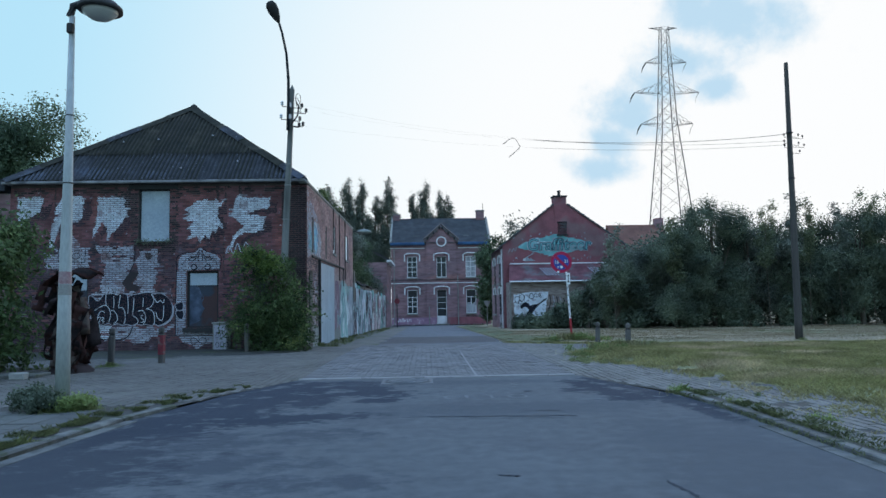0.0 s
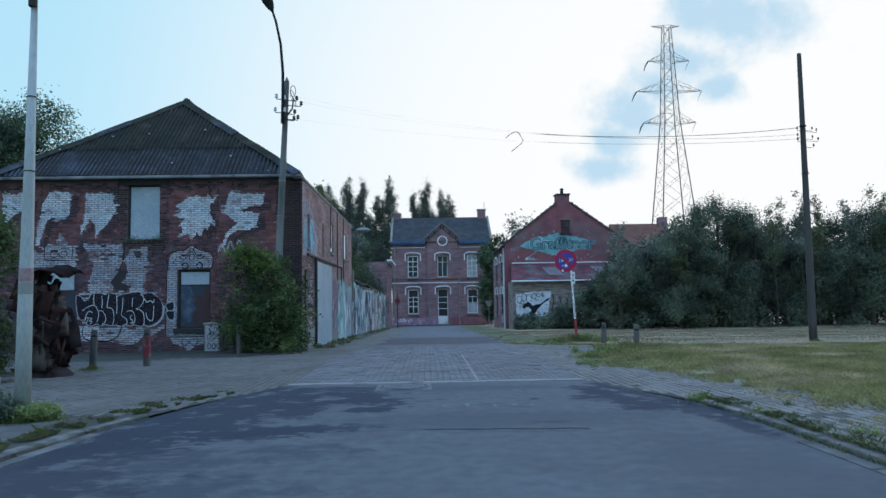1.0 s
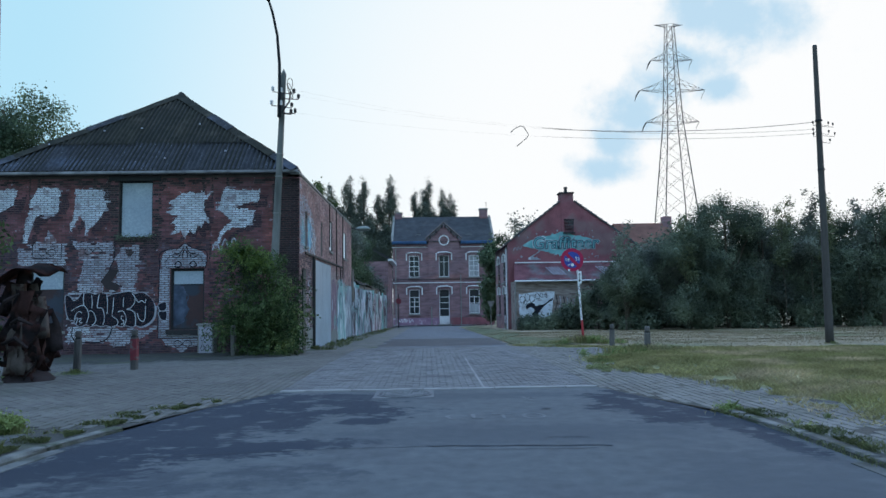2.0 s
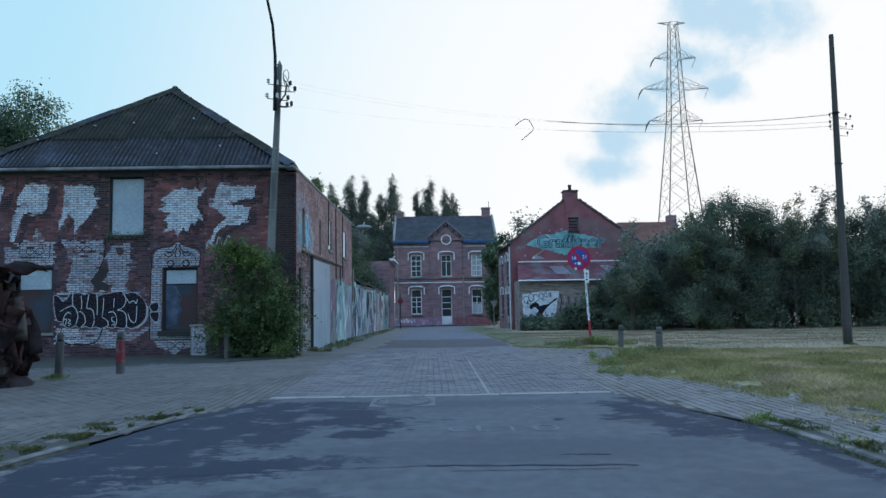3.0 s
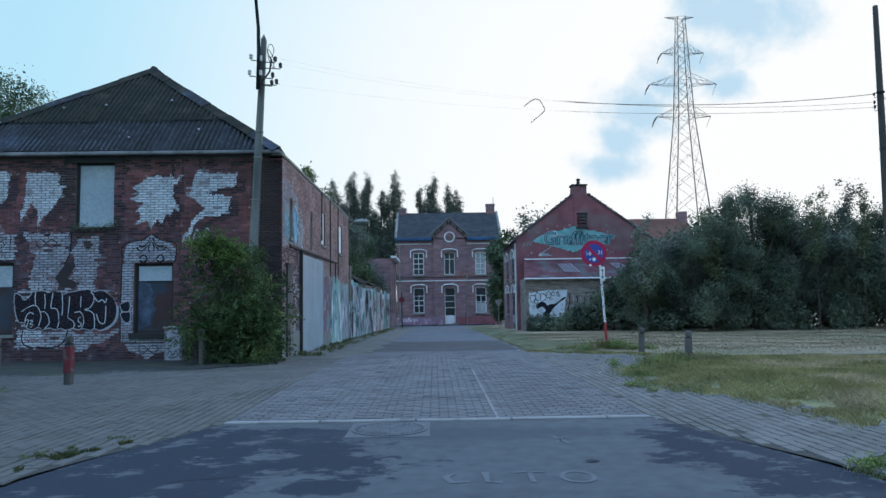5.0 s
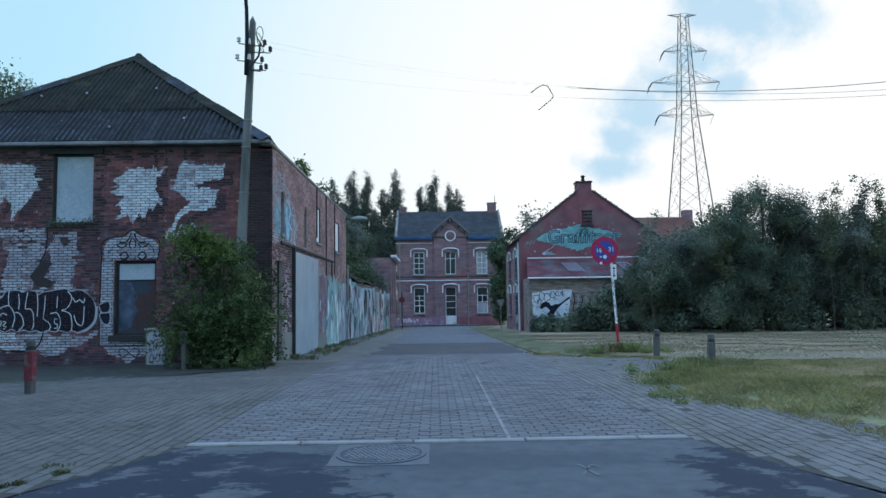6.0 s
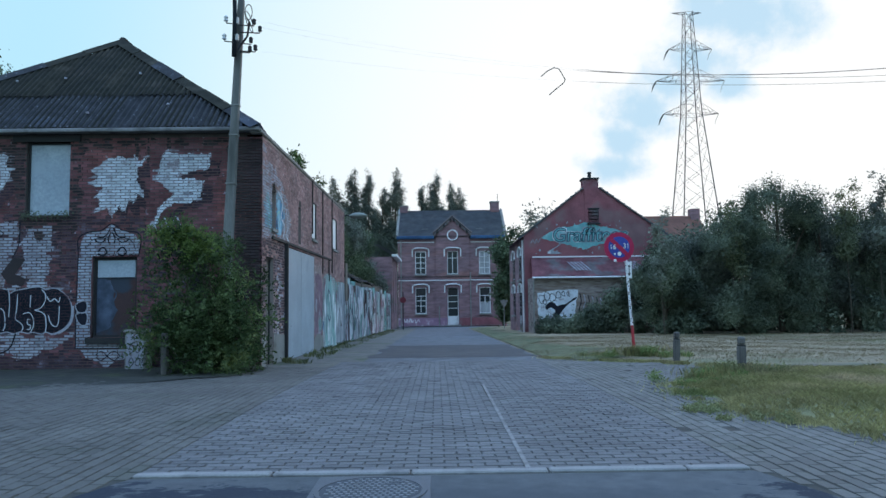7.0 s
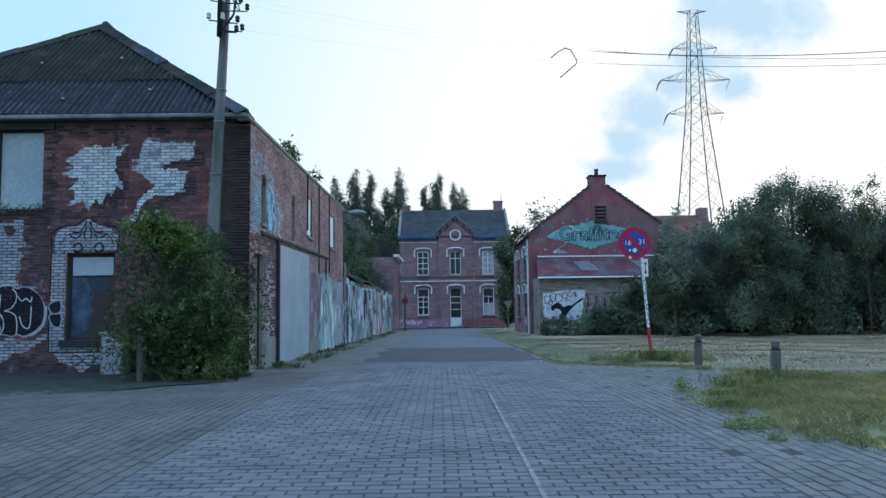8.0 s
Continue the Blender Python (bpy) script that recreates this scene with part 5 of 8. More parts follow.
ring = [[bm.verts.new((1.6 + q * math.cos(a), HY - w, 7.42 + q * math.sin(a))) for a in (2 * math.pi * i / 28 for i in range(28))] for q, w in ((R, 0.16), (R, 0.26), (r, 0.26), (r, 0.16))]
for p, q in zip(ring, ring[1:]):
    for i in range(28):
        bm.faces.new((p[i], p[(i + 1) % 28], q[(i + 1) % 28], q[i]))
part("round_surround", bm, "old_white", house, "white ring round a blind oculus")
part("oculus", spin(bmesh.new(), [(0.42, 0.0), (0.42, -0.03)], (1.6, HY - 0.155, 7.42), 24, "y"), "house_brick", house)


def sash(c, z0, z1, hood, bars, door=False, curtain=False):
    w = part("door" if door else "window", bx(c - 0.5, c + 0.5, HY + 0.14, HY + 0.18, z0, z1), "curtain" if curtain else "glass", house)
    for a, b, cc, d in ((c - 0.52, c - 0.45, z0, z1), (c + 0.45, c + 0.52, z0, z1), (c - 0.45, c + 0.45, z1 - 0.07, z1), (c - 0.45, c + 0.45, z0, z0 + 0.07)):
        part("frame", bx(a, b, HY + 0.06, HY + 0.13, cc, d), "old_white", w)
    for t in bars:
        part("bar", bx(c - 0.45, c + 0.45, HY + 0.07, HY + 0.12, z0 + t * (z1 - z0) - 0.03, z0 + t * (z1 - z0) + 0.03), "old_white", w)
    if not door:
        part("mullion", bx(c - 0.03, c + 0.03, HY + 0.065, HY + 0.125, z0 + 0.1, z1 - 0.1 if hood else z1 - 0.6), "old_white", w)
        part("sill", bx(c - 0.6, c + 0.6, HY - 0.2, HY + 0.06, z0 - 0.12, z0), "concrete", w)
    else:
        part("lower_panel", bx(c - 0.45, c + 0.45, HY + 0.08, HY + 0.13, z0, z0 + 0.85), "old_white", w)
    f = HY - (0.24 if c == HC[1] else 0.09)
    pts = [(c - 0.78, f, z1 - 0.5), (c - 0.78, f, z1 + 0.18), (c - 0.6, f, z1 + 0.26), (c - 0.3, f, z1 + 0.32), (c + 0.3, f, z1 + 0.32), (c + 0.6, f, z1 + 0.26), (c + 0.78, f, z1 + 0.18), (c + 0.78, f, z1 - 0.5)]
    part("hood_mould", tube(bmesh.new(), pts, 0.062, 4), "old_white", w, "white arched window hood")


for i, c in enumerate(HC):
    sash(c, 3.72, 5.9, True, (0.27, 0.5, 0.74) if i != 1 else (0.7,), curtain=(i == 2))
sash(HC[0], 0.0, 2.45, False, (0.3, 0.5, 0.68))
sash(HC[2], 0.0, 2.45, False, (0.42, 0.68))
sash(HC[1], -1.1, 2.45, False, (0.45, 0.62, 0.78), door=True)
for c, z1 in ((HC[0], 2.38), (HC[2], 2.38), (HC[1], 2.38)):
    part("shutter_box", bx(c - 0.45, c + 0.45, HY + 0.03, HY + 0.055, z1 - 0.62, z1), "dark", house, "dark panel at the top of the opening")
part("curtain", bx(HC[2] - 0.44, HC[2] + 0.44, HY + 0.055, HY + 0.064, 0.1, 0.95), "curtain", house, "pale curtain behind the lower panes")
HT = Plane2((0, HY - 0.2, 0), (1, 0, 0), (0, -1, 0))
for k, pts in enumerate(([(-3.05, -0.45), (-2.9, -0.8), (-2.75, -0.5), (-2.7, -0.85)], [(-2.55, -0.75), (-2.45, -0.45), (-2.3, -0.8), (-2.15, -0.6)], [(-2.0, -0.5), (-1.95, -0.85), (-1.7, -0.55), (-1.6, -0.8)])):
    ribbon("scrawl", HT, curve2(pts, 5, False), 0.05, "old_white", house, 0.006)
part("doorstep", bx(0.9, 2.3, HY - 0.55, HY - 0.2, -1.3, -1.05), "concrete", house)
for x, z1 in ((3.25, 3.9), (0.28, 0.7), (-3.3, 7.0)):
    part("downpipe", tube(bmesh.new(), [(x, HY - 0.26, -1.2), (x, HY - 0.26, z1)], 0.05, 6), "concrete", house)
for x in (-1.0, 4.2):
    part("skylight", bx(x - 0.3, x + 0.3, 74.5, 74.9, 8.0, 8.16), "concrete", house)

# ---- gabled house with the mural ----
GY = 44.0
gable = thing("gabled_house", (8.4, 48, -0.5), "red brick gabled house with a large mural and a lean-to", "house")
bm = bmesh.new()
out2 = [(4.75, -0.9), (12.4, -0.9), (12.4, 4.55), (8.85, 7.1), (7.95, 7.1), (4.75, 4.65)]
for w in (GY, 51.5):
    bm.faces.new([bm.verts.new((x, w, z)) for x, z in out2])
bmesh.ops.bridge_loops(bm, edges=bm.edges[:])
bmesh.ops.recalc_face_normals(bm, faces=bm.faces)
part("wall", bm, "gable_brick", gable)
for a, b in (((4.45, 4.42), (8.4, 7.45)), ((12.7, 4.35), (8.4, 7.45))):
    bm = bmesh.new()
    bm.faces.new([bm.verts.new(v) for v in ((a[0], GY + 0.03, a[1]), (b[0], GY + 0.03, b[1]), (b[0], 51.6, b[1]), (a[0], 51.6, a[1]))])
    bmesh.ops.solidify(bm, geom=bm.faces[:], thickness=0.12)
    part("roof", bm, "slate", gable)
for a, b in (((4.42, 4.42), (7.95, 7.12)), ((12.72, 4.35), (8.85, 7.13))):
    n = 26
    for k in range(n):
        p, q = Vector((a[0], 0, a[1])).lerp(Vector((b[0], 0, b[1])), k / n), Vector((a[0], 0, a[1])).lerp(Vector((b[0], 0, b[1])), (k + 1.1) / n)
        bm = bmesh.new()
        up = 0.05 + 0.035 * (k % 2)
        vv = [bm.verts.new(v) for v in ((p.x, GY - 0.07, p.z - 0.03), (q.x, GY - 0.07, q.z - 0.03), (q.x, GY - 0.07, q.z + 0.05), (p.x, GY - 0.07, p.z + up + 0.03))]
        bm.faces.new(vv)
        r_ = bmesh.ops.extrude_face_region(bm, geom=bm.faces[:])
        bmesh.ops.translate(bm, verts=[v for v in r_["geom"] if isinstance(v, bmesh.types.BMVert)], vec=(0, 0.22, 0))
        bmesh.ops.recalc_face_normals(bm, faces=bm.faces)
        part("verge_tile", bm, "slate", gable)
part("street_wall", bx(4.715, 4.748, GY + 0.0, 51.5, -0.9, 4.6), "house_brick", gable, "weathered brick street front")
ch = part("chimney", bx(7.98, 8.78, GY - 0.02, GY + 0.7, 6.8, 7.62), "gable_brick", gable)
part("chimney_stack", bx(8.02, 8.74, GY - 0.03, GY - 0.004, 5.3, 6.8), "gable_brick", gable)
part("chimney_cap", bx(7.93, 8.83, GY - 0.07, GY + 0.75, 7.62, 7.7), "dark", ch)
part("chimney_pot", spin(bmesh.new(), [(0.11, 0), (0.09, 0.25), (0.13, 0.3), (0.1, 0.36)], (8.38, GY + 0.3, 7.7), 10), "dark", ch)
w = part("window", bx(8.2, 8.76, GY - 0.03, GY - 0.01, 5.25, 6.02), "dim_brick", gable, "small attic opening shut with dark boards")
for k in range(4):
    part("slat", bx(8.22, 8.74, GY - 0.045, GY - 0.031, 5.30 + 0.18 * k, 5.42 + 0.18 * k), "red_sheet", w)
part("frame", bx(8.16, 8.8, GY - 0.06, GY - 0.031, 6.0, 6.06), "dark", w)
part("sill", bx(8.12, 8.84, GY - 0.1, GY - 0.031, 5.17, 5.25), "dark", w)
# lean-to against the gable
lean = part("lean_to", wall_mesh(Plane2((4.88, 41.6, 0), (1, 0, 0), (0, -1, 0)), 0, 6.92, -0.9, 2.25, [], 0.3), "old_brick", gable, "lean-to front of worn mixed brick")
bm = bmesh.new()
prev = None
for i in range(int(6.8 / 0.05) + 1):
    x = 5.1 + i * 0.05
    c = [bm.verts.new((x - 0.3 * (1 - i / 136), 41.45, 2.32 + 0.02 * math.cos(i * 1.05))), bm.verts.new((x, GY - 0.01, 3.42 + 0.02 * math.cos(i * 1.05)))]
    if prev:
        bm.faces.new((prev[0], c[0], c[1], prev[1]))
    prev = c
part("lean_to_roof", bm, "red_sheet", gable, "dull red corrugated lean-to roof", True)
part("flashing", bx(5.15, 11.5, GY - 0.06, GY - 0.004, 3.43, 3.50), "old_white", gable, "white flashing over the lean-to roof")
part("gutter", bx(4.8, 11.8, 41.34, 41.46, 2.25, 2.33, bevel=0.02), "old_white", gable)
part("lean_to_side", bx(4.88, 5.13, 41.9, GY - 0.01, -0.9, 2.3), "old_brick", gable)
bm = bmesh.new()
bm.faces.new([bm.verts.new(v) for v in ((4.92, 41.5, 2.27), (5.22, GY - 0.01, 2.27), (5.22, GY - 0.01, 3.40))])
bmesh.ops.solidify(bm, geom=bm.faces[:], thickness=0.1)
part("lean_to_cheek", bm, "old_brick", gable)
part("downpipe", tube(bmesh.new(), [(4.97, 41.4, 2.25), (4.85, 41.5, 2.1), (4.85, 41.5, -0.6)], 0.035, 8), "concrete", gable)
part("downpipe", tube(bmesh.new(), [(4.66, GY + 0.2, 4.4), (4.66, GY + 0.2, -0.6)], 0.045, 8), "old_white", gable)
for y0, z0, z1 in ((45.2, 2.3, 3.9), (48.4, 2.3, 3.9), (45.2, -0.5, 1.9), (48.4, 0.3, 1.9)):
    w = part("window", bx(4.695, 4.712, y0, y0 + 1.0, z0, z1), "glass", gable)
    part("sill", bx(4.55, 4.74, y0 - 0.1, y0 + 1.1, z0 - 0.1, z0), "concrete", w)
    part("hood_mould", tube(bmesh.new(), [(4.66, y0 - 0.2, z1 - 0.3), (4.66, y0 - 0.15, z1 + 0.1), (4.66, y0 + 0.5, z1 + 0.22), (4.66, y0 + 1.15, z1 + 0.1), (4.66, y0 + 1.2, z1 - 0.3)], 0.06, 4), "white", w)

orange = thing("tiled_house", (18.9, 62, -1), "distant house with an orange tiled roof above the trees", "house")
part("wall", bx(16.6, 21.1, 60, 67, -1.5, 5.0), "house_brick", orange)
bm = bmesh.new()
q = [bm.verts.new(v) for v in ((16.3, 59.6, 4.4), (21.4, 59.6, 4.4), (21.4, 63.5, 7.85), (16.3, 63.5, 7.85), (16.3, 67.4, 4.4), (21.4, 67.4, 4.4))]
for f in ((0, 1, 2, 3), (3, 2, 5, 4), (0, 3, 4), (1, 5, 2)):
    bm.faces.new([q[i] for i in f])
bmesh.ops.solidify(bm, geom=bm.faces[:], thickness=0.1)
part("roof", bm, "orange_tile", orange)
part("chimney", bx(20.7, 21.4, 63.1, 63.9, 7.2, 8.4), "house_brick", orange)


# ---- trees and shrubs ----
def tree(name, at, lobes, count, size, mat, label, seed, clump=0.3, per=16, trunk_r=0.2, shell=0.3, category="tree", group="", droop=0.0, limbs=7, spray=False):
    t = thing(name, at, label, category, group)
    rng = random.Random(seed)
    top = max(l[2] for l in lobes)
    mid = Vector((sum(l[0] for l in lobes) / len(lobes), sum(l[1] for l in lobes) / len(lobes), top))
    base = Vector(at)
    bm = bmesh.new()
    pts = [base + (mid - base) * f + Vector((rng.uniform(-.1, .1), rng.uniform(-.1, .1), 0)) * (f > 0) for f in (0, 0.3, 0.6, 0.95)]
    tube(bm, [p - Vector((0, 0, 0.15)) if i == 0 else p for i, p in enumerate(pts)], [trunk_r, trunk_r * 0.75, trunk_r * 0.5, trunk_r * 0.2], 8)
    for l in rng.sample(lobes, min(limbs, len(lobes))):
        a = base + (mid - base) * rng.uniform(0.2, 0.6)
        e = Vector(l[:3])
        tube(bm, [a, a.lerp(e, 0.5) + Vector((0, 0, 0.12 * (e - a).length)), e], [trunk_r * 0.4, trunk_r * 0.25, trunk_r * 0.08], 6)
    part("trunk", bm, "bark", t)
    leaf_cloud("crown", lobes, count, size, mat, t, seed, clump, per, shell, droop, spray=spray)
    return t


def lobes_in(x0, x1, y0, y1, z0, z1, n, r, seed, flat=1.0):
    rng = random.Random(seed)
    out = []
    for _ in range(n):
        q = r * rng.uniform(0.6, 1.2)
        out.append((rng.uniform(x0, x1), rng.uniform(y0, y1), rng.uniform(z0, z1), q, q, q * flat))
    return out


# shrub before the corner building
lb = []
sr = random.Random(4)
for k in range(64):
    h = sr.random() ** 1.2
    half_w = min(0.48 + 1.1 * h, 0.92) * (1 - h) ** 0.40 + 0.08
    q = sr.uniform(0.15, 0.36) * (1.15 - 0.5 * h)
    lb.append((-4.24 - 0.30 * h + sr.uniform(-1, 1) * half_w, 20.0 + sr.uniform(-0.6, 0.5), 0.12 + 2.45 * h, q * 1.5, q * 1.2, q * 0.62))
for k in range(26):
    a = sr.uniform(0, 3.14)
    h = sr.random()
    r_ = (min(0.55 + 1.1 * h, 1.02) * (1 - h) ** 0.40 + 0.12) * sr.uniform(0.95, 1.2)
    lb.append((-4.24 - 0.3 * h + r_ * math.cos(a), 19.75 - 0.4 * r_ * math.sin(a), 0.1 + 2.5 * h, 0.15, 0.12, 0.07))
lb += [(-3.48, 20.75, 1.5, 0.16, 0.2, 0.25), (-3.42, 20.8, 0.9, 0.18, 0.2, 0.3), (-4.9, 19.6, 2.62, 0.26, 0.2, 0.10), (-4.6, 19.6, 2.72, 0.30, 0.2, 0.10), (-4.5, 19.5, 2.45, 0.4, 0.2, 0.12)]
tree("shrub", (-4.1, 20.0, gz(0, 20)), lb, 25000, 0.036, "leaf", "dense green elder shrub growing against the brick wall", 21, 0.115, 14, 0.05, 0.25, "shrub", limbs=18, droop=0.15, spray=True)
sp_ = thing("shrub_sprig", (-4.85, 19.55, 2.2), "pale yellow-green shoots standing out of the shrub", "plant")
leaf_cloud("foliage", [(-5.0 + 0.14 * k, 19.5, 2.50 + 0.08 * math.sin(k * 2.0) - 0.03 * k, 0.20, 0.16, 0.13) for k in range(7)], 2400, 0.032, "leaf_lime", sp_, 470, 0.08, 12, 0.1, 0.15, spray=True)
part("stem", tube(bmesh.new(), [(-4.4, 19.8, 1.7), (-4.7, 19.6, 2.3), (-4.95, 19.5, 2.6)], [0.014, 0.009, 0.004], 6), "bark", sp_)
# hedge shrub on the left
lb = lobes_in(-9.4, -7.75, 12.6, 14.4, 0.3, 2.5, 18, 0.75, 5) + [(-7.45, 13.2, 0.6, 0.4, 0.4, 0.5), (-7.5, 13.4, 1.5, 0.35, 0.35, 0.4), (-7.4, 13.0, 1.05, 0.35, 0.35, 0.4)]
tree("shrub", (-8.4, 13.4, 0.05), lb, 16000, 0.06, "leaf", "tall loose green shrub beside the street lamp", 22, 0.16, 14, 0.07, 0.2, "shrub")
# trees far left, behind the building
lb = lobes_in(-25, -19.9, 36, 40, 5.5, 11.0, 30, 1.4, 6) + [(-18.9, 38, 10.3, 0.9, 0.9, 0.6), (-19.2, 37.8, 9.2, 1.0, 1.0, 0.8), (-19.4, 38, 11.2, 0.9, 0.9, 0.6), (-18.7, 38, 8.3, 0.9, 0.9, 0.7), (-20.3, 38, 12.0, 0.8, 0.8, 0.5)]
tree("tree", (-20.5, 38, -0.4), lb, 64000, 0.075, "leaf_broad", "broad green tree behind the corner building", 23, 0.26, 18, 0.3)
# wood at the far side of the field
spec = [(10.1, 37.5, 3.9, 1.3, "leaf_dark"), (11.7, 38.5, 4.5, 1.4, "leaf_grey"), (13.0, 37.0, 5.1, 1.4, "leaf_dark"), (15.2, 37.5, 7.0, 1.9, "leaf_dark"), (17.6, 38.5, 6.3, 1.9, "leaf_grey"), (20.0, 37.5, 5.9, 2.0, "leaf_dark"),
        (22.8, 37.0, 6.6, 2.0, "leaf_dark"), (25.4, 37.5, 6.4, 2.0, "leaf_dark"), (28.0, 38.0, 6.8, 2.2, "leaf_grey"), (31.5, 38.0, 7.0, 2.5, "leaf_dark")]
WOOD_TOP = [(9.0, 4.3), (9.7, 5.2), (10.2, 4.5), (11.4, 4.4), (12.3, 5.1), (13.2, 5.75), (14.1, 6.5), (15.3, 6.95), (16.3, 6.3), (17.1, 5.55), (17.6, 5.75), (18.1, 5.4), (18.7, 6.1), (20.3, 6.6), (21.1, 5.95), (22.1, 5.3), (23.3, 6.4), (25.0, 6.5), (33.0, 6.9)]


def under_top(lobes):
    """Keeps a crown below the wood's uneven roofline."""
    out = []
    for x, y, z, rx, ry, rz in lobes:
        lim = lerp_list(WOOD_TOP, x) - 0.05
        rz = min(rz, max(0.2, 0.45 * lim))
        out.append((x, y, min(z, lim - rz), rx, ry, rz))
    return out


for i, (x, y, h, r, m) in enumerate(spec):
    lb = lobes_in(x - r * 0.8, x + r * 0.8, y - 1.3, y + 1.2, 0.45, h - 1.5, 34, r * 0.40, 30 + i, 0.75)
    tr_ = random.Random(500 + i)
    for k in range(16):
        q = tr_.uniform(-1, 1)
        lb.append((x + r * q, y + tr_.uniform(-0.8, 0.6), (h - 0.75) - 1.1 * abs(q) ** 1.6 - tr_.uniform(0, 0.5), tr_.uniform(0.14, 0.32), 0.25, tr_.uniform(0.4, 0.85)))
    tree("tree", (x, y, gz(x, y)), under_top(lb), 46000, 0.050, m, "dense willow thicket tree with a ragged crown" if m == "leaf_grey" else "dense dark green tree at the edge of the field", 40 + i, 0.17, 12, 0.14, 0.2, group="wood beside the field")
for i in range(9):
    x = 13.0 + i * 2.7
    lb = lobes_in(x - 1.8, x + 1.8, 40.8, 43.5, -0.6, 4.6 + 0.5 * math.sin(i * 2.1), 24, 1.0, 130 + i, 1.1)
    tree("tree", (x, 42.5, gz(x, 42.5)), under_top(lb), 17000, 0.11, "leaf_dark", "dark tree deeper in the wood", 150 + i, 0.3, 14, 0.14, 0.2, group="wood beside the field")
for i in range(8):
    x = 10.5 + i * 2.9
    lb = lobes_in(x - 0.9, x + 0.9, 36.4, 37.2, -0.4, 0.4, 6, 0.42, 160 + i)
    tree("shrub", (x, 36.8, gz(x, 36.8)), lb, 3000, 0.075, "leaf_dark", "low undergrowth at the foot of the wood", 180 + i, 0.16, 14, 0.04, 0.2, "shrub", "undergrowth of the wood")
for i, (x, h, m) in enumerate(((17.5, 6.0, "leaf_sprig"), (18.9, 6.5, "leaf_grey"), (19.6, 6.2, "leaf_sprig"), (21.3, 6.0, "leaf_grey"), (23.0, 6.6, "leaf_sprig"), (24.2, 6.4, "leaf_sprig"), (9.6, 5.0, "leaf_grey"), (12.6, 5.3, "leaf_sprig"))):
    rng = random.Random(600 + i)
    lb = [(x + rng.uniform(-0.35, 0.35), 36.2 + rng.uniform(-0.3, 0.3), h - 0.35 * k - 0.2, 0.10 + 0.035 * k, 0.15 + 0.03 * k, 0.32) for k in range(9)]
    tree("sapling", (x, 36.2, gz(x, 36.2)), lb, 2600, 0.06, m, "thin young tree with sparse upright leaves", 620 + i, 0.12, 8, 0.022, 0.05, "tree", "saplings before the wood", limbs=0)
# low growth before the lean-to
for i, (x, y, h) in enumerate(((5.6, 40.7, 0.3), (6.7, 40.7, 0.45), (7.6, 40.6, 1.5), (8.3, 40.6, 2.3), (9.2, 40.3, 3.0), (10.3, 39.6, 3.3), (11.4, 39.0, 2.8))):
    lb = lobes_in(x - 0.8, x + 0.8, y - 0.5, y + 0.4, 0.0 - 0.3, h * 0.75 - 0.3, 7, 0.5, 60 + i)
    tree("shrub", (x, y, gz(x, y)), lb, 4500, 0.08, "leaf_dark", "dark bramble shrub growing before the lean-to", 70 + i, 0.16, 14, 0.04, 0.2, "shrub", "brambles before the lean-to")
# ivy-clad tree by the gabled house
lb = lobes_in(4.6, 5.6, 56, 58, -0.4, 5.2, 26, 0.5, 9) + [(5.5, 57, 5.9, 0.2, 0.2, 0.6), (6.1, 57, 5.8, 0.2, 0.2, 0.7), (5.0, 57, 5.4, 0.2, 0.2, 0.5)]
tree("tree", (5.6, 57.5, gz(5, 57)), lb, 12000, 0.12, "leaf_broad", "ivy-covered tree beside the street", 81, 0.25, 14, 0.15, 0.2)
lb = lobes_in(6.5, 9.5, 56, 60, 3.5, 6.6, 9, 0.7, 10) + [(7.0, 58, 7.2, 0.4, 0.4, 0.9), (8.1, 58, 7.4, 0.35, 0.35, 0.8)]
tree("tree", (8.0, 58, gz(8, 58)), lb, 4500, 0.12, "leaf_grey", "thin tree behind the gabled house", 82, 0.3, 12, 0.12, 0.2)
# bushes over the shed
for i, (x, y, h) in enumerate(((-5.7, 38, 4.8), (-5.9, 43, 4.8), (-5.4, 49, 4.3), (-4.9, 55, 3.5))):
    lb = lobes_in(x - 1.3, x + 0.2, y - 1.8, y + 1.8, 3.2, h - 0.5, 9, 0.7, 90 + i)
    tree("shrub", (x - 1.6, y, gz(x, y)), lb, 7000, 0.09, "leaf_broad", "overgrown bush behind the shed roof", 95 + i, 0.2, 14, 0.07, 0.25, "shrub", "bushes behind the shed")
for i, (x, y, z0, z1) in enumerate(((-5.7, 43, 3.2, 5.6), (-5.9, 50, 3.0, 6.0), (-5.6, 56, 2.4, 5.6), (-4.7, 59.5, 1.2, 4.0))):
    lb = lobes_in(x - 1.0, x + 0.9, y - 2.2, y + 1.6, z0, z1, 14, 0.7, 700 + i)
    tree("tree", (x - 1.4, y, gz(x, y)), lb, 11000, 0.075, "leaf_grey" if i % 2 else "leaf_broad", "dark tree growing over the shed beside the cottage", 720 + i, 0.2, 14, 0.1, 0.2, "tree", "trees behind the shed")
